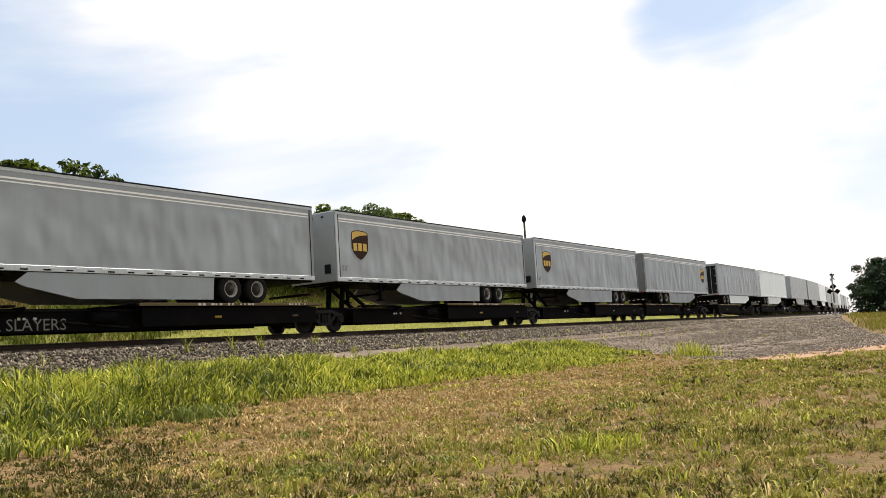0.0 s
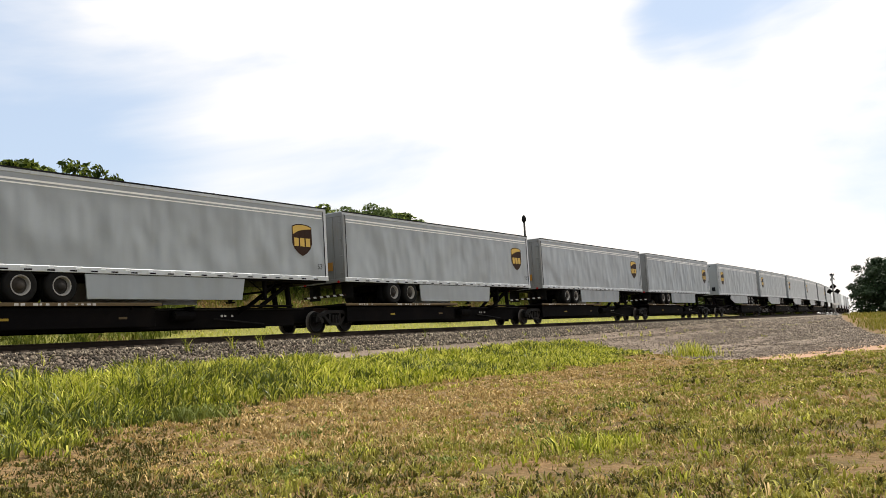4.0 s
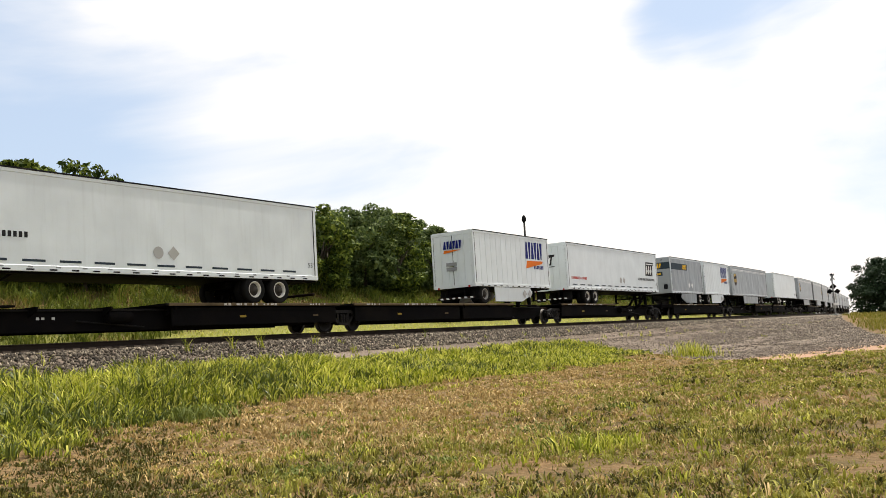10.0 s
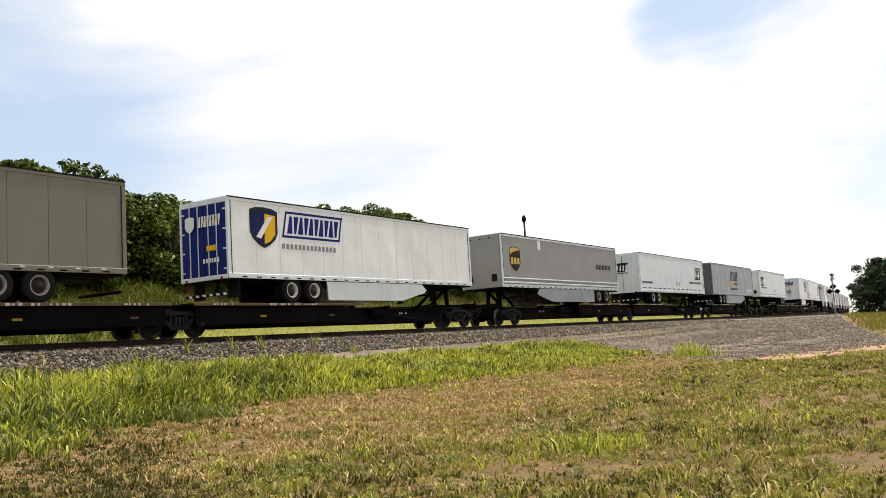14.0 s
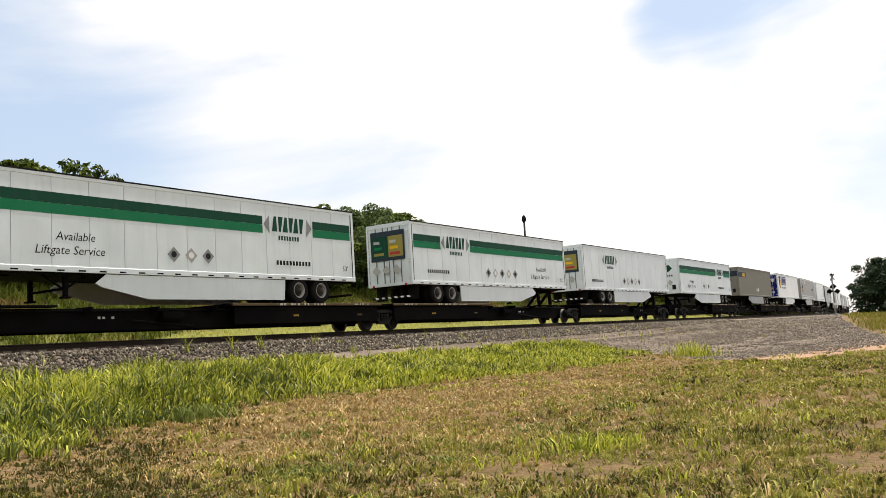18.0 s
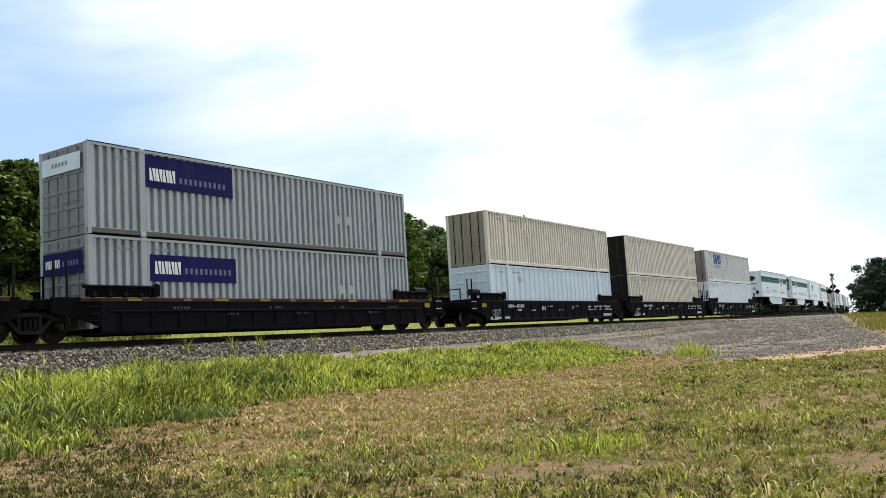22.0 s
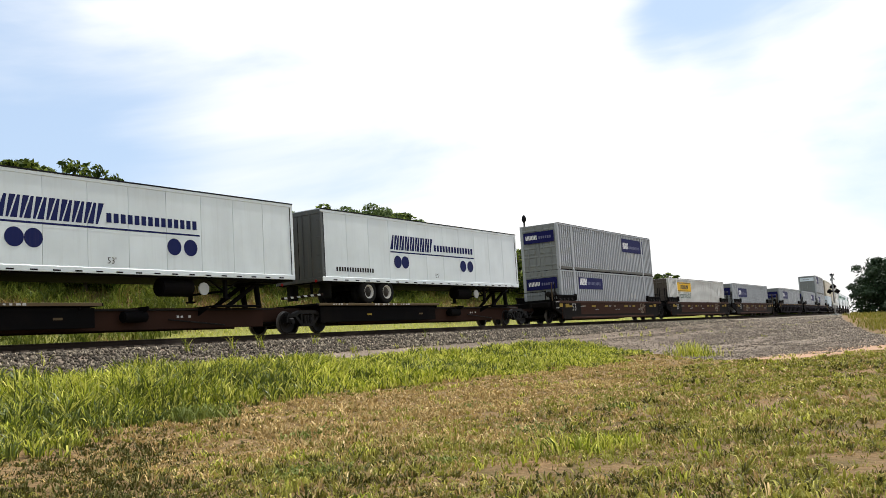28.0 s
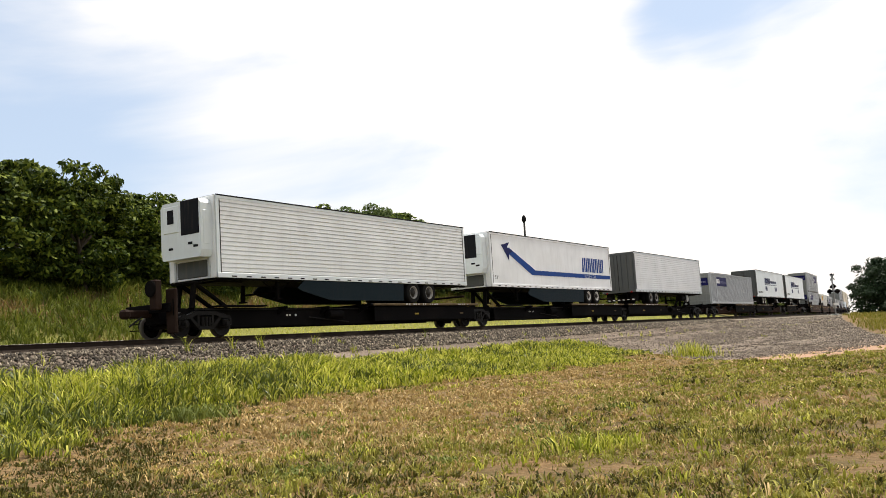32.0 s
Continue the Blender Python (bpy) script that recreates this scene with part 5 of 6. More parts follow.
freight_van = trailer("grey freight trailer with a brown shield emblem", 16.15, False, paint("mid_grey_paint", (0.26, 0.26, 0.25), 0.45, amount=0.25), -256.96,
               skirt=SILVER, rail_mat=ALU)
parcel_marks(freight_van, True, 1.1)
freight_van.mark("name_mark", bars(12.55, 1.38, 2.5, 0.32, 10), BLACKINK, off=0.016)
for z_, t_ in ((0.50, 0.07), (0.27, 0.10)):
    part("rub_rail", box_me(16.1, 0.05, t_, 0.015), ALU, freight_van.ob, (0, W2 + 0.015, Z0 + z_), label="pale metal rub rail")
freight_van.mark("patch", [rect(4.35, 2.25, 0.34, 0.55)], PAPER, off=0.016, label="white repair patch")
shield_van = trailer("white trailer with a navy shield and framed blue blocks, blue doors", 16.15, True, CLEAN, -276.28, seams=13, slide=1.1, door=ROYAL, skirt=WHITE, rim=RIMW, rail_mat=WHITE, rods=ALU)
shield_van.mark("shield_emblem", [shield(1.78, 1.92, 1.42, 1.55)], BLACKINK, off=0.016, label="navy and amber shield emblem")
shield_van.mark("shield_field", [shield(1.78, 1.92, 1.22, 1.33)], NAVY, off=0.019)
shield_van.mark("shield_amber", [[(1.83, 2.45), (2.37, 2.4), (2.37, 1.7), (2.1, 1.42), (1.8, 1.3)]], AMBER, off=0.022)
shield_van.mark("shield_slash", [[(1.38, 1.55), (1.62, 1.5), (2.25, 2.35), (2.0, 2.35)]], PAPER, off=0.024)
shield_van.mark("name_frame", [rect(2.72, 1.62, 3.3, 0.09, 0.02), rect(2.92, 2.56, 3.35, 0.09, 0.02), rect(2.72, 1.62, 0.09, 0.96, 0.2), rect(5.95, 1.62, 0.09, 0.96, 0.2)], ROYAL, off=0.018)
shield_van.mark("emblem", blocks(3.0, 1.79, 2.95, 0.68, 5, 0.16), ROYAL, off=0.018, label="blue slanted block emblem")
shield_van.mark("word_mark", bars(2.7, 1.18, 3.15, 0.2, 14), GREYINK, off=0.018)
shield_van.mark("end_emblem", blocks(1.05, 1.95, 1.2, 0.4, 4, 0.08), PAPER, "end", off=0.035)
shield_van.mark("end_shield", [shield(0.6, 2.1, 0.5, 0.6)], PAPER, "end", off=0.035)
shield_van.mark("end_mark", bars(1.3, 0.62, 0.9, 0.16, 6), PAPER, "end", off=0.035)
shield_van.mark("end_sign", [rect(1.5, 1.05, 0.5, 0.2)], AMBER, "end", off=0.035)
dusty = trailer("dusty grey-brown panelled trailer with a dark band", 16.15, False, TAN, -296.56, seams=13, slide=0.75, skirt=SILVER, rail_mat=TAN)
band_marks(dusty, 0.05, 3.45, 1.95)
stripe_trailer(-315.88, False, True, 2.05, 11.3)
stripe_trailer(-335.03, True, False, None, 3.5)
stripe_trailer(-353.85, True, True, 11.6, 2.85)
stripe_trailer(-374.05, False, True, 2.05, 11.3)
# double stacks
LOW, HIGH = 0.358, 3.262
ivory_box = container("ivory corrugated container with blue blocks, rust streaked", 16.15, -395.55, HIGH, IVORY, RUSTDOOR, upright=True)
ivory_box.mark("emblem", blocks(2.4, 1.7, 2.55, 0.9, 3, 0.0, 0.06), BLUE, off=0.012, label="bold blue block emblem")
words(ivory_box, "INTERMODAL", 2.5, 1.33, 0.36, BLUE)
for u_, v_, w_, h_ in ((7.25, 1.75, 0.16, 0.75), (7.0, 2.35, 0.28, 0.2), (8.8, 0.9, 0.12, 0.5), (9.9, 1.9, 0.2, 0.22), (12.3, 2.2, 0.3, 0.14), (14.2, 0.5, 0.14, 0.7), (0.5, 0.2, 0.3, 0.3)):
    ivory_box.mark("rust_patch", [[(u_, v_), (u_ + w_ * 0.7, v_ + h_ * 0.1), (u_ + w_, v_ + h_ * 0.6), (u_ + w_ * 0.6, v_ + h_), (u_ + w_ * 0.2, v_ + h_ * 0.8), (u_ - w_ * 0.2, v_ + h_ * 0.4)]], RUSTINK, off=0.011, label="rust stain")
words(ivory_box, "53", 0.85, 0.55, 0.34, BLACKINK)
container("white corrugated steel container low in a well wagon", 16.15, -395.55, LOW, CLEAN, CLEAN, upright=True)
container("cream corrugated container, weathered", 16.15, -415.22, HIGH, CREAM, DARKDOOR, upright=True)
container("cream corrugated container low in a well wagon", 16.15, -415.22, LOW, CREAM, DARKDOOR, upright=True)
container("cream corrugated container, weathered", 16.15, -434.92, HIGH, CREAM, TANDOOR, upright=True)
ice = container("pale blue-white panelled container low in a well wagon", 16.15, -434.92, LOW, ICE, depth=0.05, pitch=0.60)
words(ice, "53", 3.1, 2.0, 0.4, BLACKINK)
grey_high = container(GREYBOX, 16.15, -458.38, HIGH, BOXGREY, SHADEGREY)
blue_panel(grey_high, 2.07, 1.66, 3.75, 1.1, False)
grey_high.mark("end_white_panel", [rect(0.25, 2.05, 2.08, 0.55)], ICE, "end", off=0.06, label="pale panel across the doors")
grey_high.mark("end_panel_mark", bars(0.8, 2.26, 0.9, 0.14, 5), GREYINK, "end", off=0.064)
blue_panel(container(GREYBOX, 16.15, -458.38, LOW, BOXGREY, SHADEGREY), 2.2, 1.49, 3.65, 0.88)
blue_panel(container(GREYBOX, 16.15, -477.98, LOW, BOXGREY, SHADEGREY), 10.3, 1.6)
blue_panel(container(GREYBOX, 16.15, -497.63, LOW, BOXGREY, SHADEGREY), 2.35, 1.6)
blue_panel(container(GREYBOX, 16.15, -521.25, LOW, BOXGREY, SHADEGREY), 2.27)
yellow_box = container("ivory corrugated container with a yellow panel and dark green word", 16.15, -540.71, LOW, IVORY, STAINED)
yellow_box.mark("yellow_panel", [rect(2.15, 1.84, 3.65, 0.76)], AMBER, off=0.012, label="yellow name panel")
yellow_box.mark("panel_bar", blocks(2.95, 2.03, 2.0, 0.36, 6, 0.1), BLACKINK, off=0.016)
yellow_box.mark("panel_rule", [rect(2.22, 1.88, 3.5, 0.04), rect(2.22, 2.52, 3.5, 0.04)], BLACKINK, off=0.016)
words(yellow_box, "Intermodal", 2.33, 1.28, 0.74, DARKGREEN)
blue_panel(container(GREYBOX, 16.15, -560.42, HIGH, BOXGREY, SHADEGREY), 10.35, 1.6, 4.1, 0.97)
blue_panel(container(GREYBOX, 16.15, -560.42, LOW, BOXGREY, SHADEGREY), 2.6, 1.74, 3.8, 0.74)
disc_trailer(-581.93)
disc_trailer(-599.65)
grey_low = container(GREYBOX, 16.15, -618.02, 1.17, BOXGREY, SHADEGREY)
blue_panel(grey_low, 1.95, 1.7, 3.7, 0.84)
reef = trailer("pale lengthwise-ribbed refrigerated trailer with dark grey doors", 16.15, True, CLEAN, -637.15, ribs=True, door=DOORGREY, rail_mat=ALU, slide=1.0)
part("fuel_tank", cyl_me(0.28, 1.2, 18, "x", 0.04), BLACK, reef.ob, (3.5, -0.85, Z0 - 0.36), label="black round fuel tank")
part("spare_wheel", cyl_me(0.3, 0.2, 18, "y", 0.03), PLACARD, reef.ob, (4.5, -1.0, Z0 - 0.4))
arrow_van = trailer("white refrigerated trailer with a blue arrow stripe", 16.15, False, CLEAN, -657.79, slide=0.5, reefer="far", skirt=NAVYSKIRT, rim=RIMW, rail_mat=CLEAN)
arrow_van.mark("arrow_stripe", [[(2.05, 2.2), (5.05, 1.02), (15.95, 1.0), (15.95, 0.76), (4.6, 0.74), (1.85, 1.9)]], BLUE, off=0.016, label="blue arrow stripe")
arrow_van.mark("arrow_head", [[(1.2, 2.3), (2.15, 2.5), (1.85, 2.2), (2.5, 2.0), (2.05, 1.85), (2.0, 1.45), (1.6, 1.9)]], NAVY, off=0.02)
arrow_van.mark("emblem", blocks(11.5, 1.15, 3.4, 0.92, 6, 0.12, 0.12), BLUE, off=0.016, label="blue block emblem")
words(arrow_van, "INTERMODAL", 11.8, 0.77, 0.3, PAPER)
words(arrow_van, "53'", 0.35, 0.4, 0.3, BLACKINK)
trailer("white lengthwise-ribbed refrigerated trailer with a cooling unit", 16.15, False, CLEAN, -676.45, slide=1.2, ribs=True, reefer="near", skirt=NAVYSKIRT, rail_mat=WHITE)

# wagons: each row is one articulated wagon, its loads' middles from head to tail, and the kind
WAGONS = [
    ("s", [(306.5, 0), (288.9, 0), (271.3, 0)]),
    ("s", [(251.7, 0), (234.1, 0), (216.5, 0), (198.9, 0)]),
    ("s", [(179.4, 0), (161.8, 0), (144.3, 0), (126.7, 0), (106.9, 1), (89.1, 1)]),
    ("s", [(69.6, 1), (52.0, 0), (34.6, 0), (17.05, 0), (-0.4, 0)]),
    ("s", [(-19.7, 1), (-37.15, 1), (-54.75, 1), (-71.9, 1), (-89.8, 0)]),
    ("s", [(-109.2, 1), (-129.45, 0), (-147.35, 2)]),
    ("s", [(-167.6, 1), (-187.1, 4), (-206.6, 0)]),
    ("s", [(-225.9, 1), (-244.7, 1), (-265.0, 0)]),
    ("s", [(-284.35, 1), (-304.6, 0), (-323.95, 0)]),
    ("s", [(-343.1, 1), (-361.9, 1), (-382.1, 0)]),
    ("k", [(-403.6, 0), (-423.3, 0), (-443.0, 0)]),
    ("w", [(-466.45, 0), (-486.05, 0), (-505.7, 0)]),
    ("b", [(-529.3, 0), (-548.8, 0), (-568.5, 0)]),
    ("s", [(-590.0, 1), (-607.7, 1), (-626.1, 3)]),
    ("s", [(-645.2, 1), (-665.9, 0), (-684.5, 0)]),
]


def add_wagons():
    mids = [c for _, row in WAGONS for c, _ in row]
    i = 0
    for kind, row in WAGONS:
        for j, (c, how) in enumerate(row):
            first, last = j == 0, j == len(row) - 1
            front = mids[i] + 9.9 if i == 0 else (mids[i - 1] + mids[i]) / 2
            back = mids[i] - 10.4 if i == len(mids) - 1 else (mids[i] + mids[i + 1]) / 2
            front -= 0.75 if first else 0
            back += 0.75 if last and i < len(mids) - 1 else 0
            ends = ("C" if last else "J", "C" if first else "J")
            length = front - back
            if kind == "s":
                w = spine_unit(round(length, 2), how in (1, 2, 4), ends, stack=how == 3, sill=BROWNSILL if -630 < c < -580 else BLACK)
                if how in (2, 4):            # short trailers: the deck goes on past the middle
                    part("deck", box_me(5.2, 2.6, 0.09, 0.015), BLACK, w, (1.75, 0, 1.10))
                    for sy in (-1, 1):
                        part("deck_edge", box_me(5.1, 0.05, 0.10, 0.01), DECKTAN, w, (1.75, sy * 1.325, 1.10), label="worn tan deck edge")
                        part("deck_skirt", box_me(5.0, 0.05, 0.62, 0.01), BLACK, w, (1.75, sy * 1.2, 0.70))
                if c == 17.05:
                    part("sprayed_words", poly_me([[(a_, 0, b_) for a_, b_ in q_] for q_ in text_faces("TROLL SLAYERS", 0.49, 0.0)]), SPRAY, w, (-5.75, -0.818, 0.38), label="grey words sprayed on the black sill")
                if how == 3:
                    for x in (-5.9, 5.9):
                        part("container_bolster", box_me(0.5, 2.5, 0.14, 0.02), DECKTAN, w, (x, 0, 1.09))
            else:
                w = well_unit(round(length, 2), ends, WELLBRN if kind == "b" else WELLBLK, kind != "b", kind != "k", (-4.0, 4.6, 5.0)[j])
                text = {"k": ("B", "C", "A"), "w": ("", "", ""), "b": ("", "C", "")}[kind][j]
                wl2 = Load(w, 16.7, False, 0.3, 1.40)
                if text:
                    words(wl2, text, 10.2 if kind == "k" else 5.2, 0.5, 0.36, STENCIL).location.y -= 0.09
                if kind != "w":
                    words(wl2, "53", 15.6 if kind == "k" else 1.35, 0.42, 0.4 if kind == "k" else 0.62, STENCIL).location.y -= 0.05
            if i == len(mids) - 1:          # hand brake on the train's last end
                hb = part("brake_stand", box_me(0.28, 0.34, 1.0, 0.04), RUST, w, (-length / 2 + 0.1, -0.75, 1.45), label="rusty hand brake stand")
                part("brake_wheel", cyl_me(0.28, 0.06, 18, "x", 0.02), BLACK, hb, (-0.2, 0, 0.2))
                part("end_post", box_me(0.12, 0.5, 1.5, 0.03), RUST, w, (-length / 2 + 0.55, -1.0, 0.9))
            moving.append((w, (front + back) / 2, 0))
            i += 1


add_wagons()

# ---------------- beside the line: mast, crossing signal ----------------
mast = thing("steel_mast", "tall thin steel mast with a lantern-shaped head", "mast", m=pose(65.8, 35.9, float(height([65.8], [35.9])[0])))
mh = RAIL - 0.603 + 10.0 - float(height([65.8], [35.9])[0])
part("pole", cyl_me(0.13, mh, 12, "z", 0.0, 0.08), STEELDARK, mast, (0, 0, mh / 2))
part("lantern", lathe(((0.0, 0.0), (0.09, 0.02), (0.2, 0.25), (0.17, 0.5), (0.07, 0.65), (0.0, 0.7)), 12), DARKBOX, mast, (0, 0, mh - 0.2), (90, 0, 0))

sx_, sy_ = 113.0, 19.7
sg_ = thing("crossing_signal", "silver grade crossing signal mast with black flashing-light heads", "railway signal", m=pose(sx_, sy_, float(height([sx_], [sy_])[0]), 0, 0, 68))
part("pole", cyl_me(0.09, 5.0, 12), POLEGREY, sg_, (0, 0, 2.5))
part("foundation", box_me(0.6, 0.6, 0.3, 0.04), PLACARD, sg_, (0, 0, 0.12))
part("junction_box", box_me(0.35, 0.3, 0.5, 0.03), PLACARD, sg_, (0, 0.05, 1.2))
part("sign_plate", box_me(0.04, 1.05, 0.3, 0.01), PAPER, sg_, (-0.2, 0, 1.45), label="white sign plate")
for a_ in (35, -35):
    part("crossbuck_arm", box_me(0.03, 1.22, 0.2, 0.01), POLEGREY, sg_, (0.02, -0.1, 4.75), (a_, 0, 62), label="grey back of a crossbuck board")
part("light_arm", bar_c((0, -0.85, 0), (0, 0.85, 0), 0.05, 8), BLACK, sg_, (0, 0, 3.0))
part("side_arm", bar_c((0, 0, 0), (0.9, -1.3, 0), 0.05, 8), BLACK, sg_, (0, 0, 3.6))
for px_, py_, pz_ in ((-0.05, -0.8, 3.0), (-0.05, 0.8, 3.0), (0.85, -1.3, 3.6), (0.35, -0.75, 3.62)):
    lh = part("light_head", cyl_me(0.31, 0.05, 20, "x"), BLACK, sg_, (px_, py_, pz_), label="round black signal backboard")
    part("hood", cyl_me(0.12, 0.3, 12, "x"), BLACK, lh, (-0.15, 0, 0))
    part("lamp_case", box_me(0.3, 0.3, 0.3, 0.05), BLACK, lh, (0.16, 0, 0))
part("bell", lathe(((0, 0), (0.15, 0.02), (0.16, 0.1), (0.0, 0.22)), 12), DARKBOX, sg_, (0, 0, 5.0), (90, 0, 0))

# ---------------- growth ----------------
rng = np.random.default_rng(7)


def value_noise(x, y, cell, seed=0):
    """Smooth noise in 0..1 on the plan."""
    u, v = x / cell, y / cell
    i, j = np.floor(u).astype(int), np.floor(v).astype(int)
    fu, fv = u - i, v - j
    fu, fv = fu * fu * (3 - 2 * fu), fv * fv * (3 - 2 * fv)

    def h(a, b):
        k = np.sin(a * 127.1 + b * 311.7 + seed * 74.7) * 43758.5453
        return k - np.floor(k)
    return (h(i, j) * (1 - fu) + h(i + 1, j) * fu) * (1 - fv) + (h(i, j + 1) * (1 - fu) + h(i + 1, j + 1) * fu) * fv


def leaf_mat(name, cols, through_=0.45, rough=0.6, gloss=0.25, mottle=0.0):
    """Blades and leaves: each island takes its own tone; light passes through them."""
    m, n, l, b = nodes_of(name)
    g = n.new("ShaderNodeNewGeometry")
    r = n.new("ShaderNodeValToRGB")
    r.color_ramp.interpolation = "LINEAR"
    while len(r.color_ramp.elements) < len(cols):
        r.color_ramp.elements.new(0.5)
    for k, (e, c) in enumerate(zip(r.color_ramp.elements, cols)):
        e.position, e.color = k / (len(cols) - 1), (*c, 1)
    l.new(g.outputs["Random Per Island"], r.inputs["Fac"])
    co = n.new("ShaderNodeTexCoord").outputs["Object"]
    big = noise_tex(n, l, co, 0.35, 3)
    col = mixc(n, l, ramp2(n, l, big, 0.3, 0.7, 0.0, 0.35), r.outputs["Color"], tuple(c * 0.55 for c in cols[0]))
    if mottle:                             # darker tufts half a metre across
        col = mixc(n, l, ramp2(n, l, noise_tex(n, l, co, 1.5, 3), 0.45, 0.62, 0.0, mottle), col, tuple(c * 0.6 for c in cols[0]))
    l.new(col, b.inputs["Base Color"])
    b.inputs["Roughness"].default_value = rough
    b.inputs["Specular IOR Level"].default_value = gloss
    t = n.new("ShaderNodeBsdfTranslucent")
    l.new(col, t.inputs["Color"])
    mx = n.new("ShaderNodeMixShader")
    mx.inputs["Fac"].default_value = through_
    l.new(b.outputs["BSDF"], mx.inputs[1]), l.new(t.outputs["BSDF"], mx.inputs[2])
    l.new(mx.outputs["Shader"], n["Material Output"].inputs["Surface"])
    return m


def blades(x, y, hgt, wid, lean, name="blades", way=None, short=False):
    """Arched grass blades rooted at x, y on the ground."""
    k = len(x)
    z = height(x, y) - 0.01
    a = rng.uniform(0, 2 * math.pi, k)
    b = rng.uniform(0, 2 * math.pi, k) if way is None else way
    side = np.stack([np.cos(a) * wid / 2, np.sin(a) * wid / 2, np.zeros(k)], -1)
    base = np.stack([x, y, z], -1)
    out = np.stack([np.cos(b), np.sin(b), np.zeros(k)], -1) * (lean * hgt)[:, None]
    up = np.stack([np.zeros(k), np.zeros(k), hgt], -1)
    drop = (1 - 0.28 * np.minimum(lean, 2.2))[:, None]
    p1, p2, tip = base + out * 0.16 + up * 0.45, base + out * 0.5 + up * 0.8 * (0.5 + 0.5 * drop), base + out + up * drop
    if short:
        v = np.stack([base - side, base + side, p2 - side * 0.8, p2 + side * 0.8, tip], 1).reshape(-1, 3)
        o = (np.arange(k) * 5)[:, None]
        return mesh_np(name, v, np.concatenate([o + [0, 1, 3], o + [0, 3, 2], o + [2, 3, 4]], 1).reshape(-1, 3), smooth=False)
    v = np.stack([base - side * 0.8, base + side * 0.8, p1 - side, p1 + side, p2 - side * 0.75, p2 + side * 0.75, tip], 1).reshape(-1, 3)
    o = (np.arange(k) * 7)[:, None]
    f = np.concatenate([o + [0, 1, 3], o + [0, 3, 2], o + [2, 3, 5], o + [2, 5, 4], o + [4, 5, 6]], 1).reshape(-1, 3)
    return mesh_np(name, v, f, smooth=False)


def clumped(cx, cy, per, spread):
    """Roots scattered round clump centres, and the way in which each blade leans out of its clump."""
    i = np.repeat(np.arange(len(cx)), per)
    w = rng.uniform(0, 2 * math.pi, len(i))
    r = spread[i] * rng.uniform(0, 1, len(i)) ** 0.7
    return i, cx[i] + np.cos(w) * r, cy[i] + np.sin(w) * r, w + rng.normal(0, 0.6, len(i))


def plan_points(n, x0, x1, y0, y1):
    return rng.uniform(x0, x1, n), rng.uniform(y0, y1, n)


TALL = leaf_mat("tall_grass_blade", [(0.065, 0.09, 0.010), (0.25, 0.29, 0.024), (0.51, 0.53, 0.055), (0.78, 0.73, 0.17), (0.135, 0.16, 0.016)], 0.3, 0.5, 0.12)
TURF = leaf_mat("turf_blade", [(0.15, 0.148, 0.026), (0.27, 0.265, 0.042), (0.46, 0.42, 0.085), (0.19, 0.187, 0.032)], 0.26, 0.6, 0.12, 0.5)
DULL = leaf_mat("dull_green_blade", [(0.042, 0.045, 0.010), (0.082, 0.08, 0.016), (0.155, 0.135, 0.037), (0.055, 0.055, 0.011)], 0.2, 0.6, 0.12, 0.4)
STRAW = leaf_mat("straw_blade", [(0.36, 0.24, 0.085), (0.57, 0.40, 0.16), (0.22, 0.145, 0.055), (0.70, 0.53, 0.26), (0.22, 0.19, 0.045)], 0.2, 0.6, 0.12, 0.35)
VERGE = leaf_mat("verge_blade", [(0.13, 0.14, 0.015), (0.22, 0.2, 0.03), (0.3, 0.25, 0.06), (0.12, 0.12, 0.015)], 0.4)
SHOULDER = leaf_mat("shoulder_blade", [(0.34, 0.38, 0.05), (0.50, 0.50, 0.10), (0.62, 0.56, 0.16), (0.26, 0.32, 0.04)], 0.55)
BANKW = leaf_mat("bank_weed", [(0.085, 0.108, 0.013), (0.20, 0.205, 0.03), (0.20, 0.105, 0.04), (0.36, 0.32, 0.075), (0.05, 0.07, 0.009)], 0.3, 0.6, 0.12)
OLIVE = leaf_mat("olive_blade", [(0.035, 0.055, 0.010), (0.075, 0.105, 0.016), (0.16, 0.185, 0.035), (0.05, 0.07, 0.012)], 0.18, 0.45)
RUDDY = leaf_mat("ruddy_weed", [(0.15, 0.078, 0.030), (0.29, 0.185, 0.068), (0.135, 0.105, 0.03), (0.42, 0.32, 0.11)], 0.35)
LUSH = leaf_mat("lush_weed", [(0.046, 0.068, 0.009), (0.108, 0.138, 0.017), (0.23, 0.255, 0.04), (0.06, 0.085, 0.010)], 0.3, 0.6, 0.12)

# tall green grass between the field and the gravel; its edge on the field's side wanders
x, y = plan_points(27000, 2, 44, 9, 22)
d, s = lateral(x, y)
edge = np.interp(s, [6, 8, 9.5, 11.5, 13.5, 16, 18, 20, 22, 25, 29, 35, 39], [11.8, 11.6, 11.3, 10.8, 10.0, 9.2, 8.9, 9.3, 10.7, 10.6, 10.9, 10.4, 9.6])
edge = edge + 1.5 * (value_noise(x, y, 2.5, 3) - 0.5) + 0.8 * (value_noise(x, y, 0.7, 8) - 0.5)
keep = (d < edge) & (gravel_reach(x, y, d, s) < 0.15 + 1.0 * (value_noise(x, y, 0.8, 5) - 0.5)) & (d > 0)
thin = value_noise(x, y, 1.2, 9)
keep &= rng.uniform(0, 1, len(x)) < np.clip(0.35 + (edge - d) * 0.35, 0, 1) * (0.45 + 0.55 * thin)
keep &= s < 38.5 + 3 * (value_noise(x, y, 1.0, 14) - 0.5)
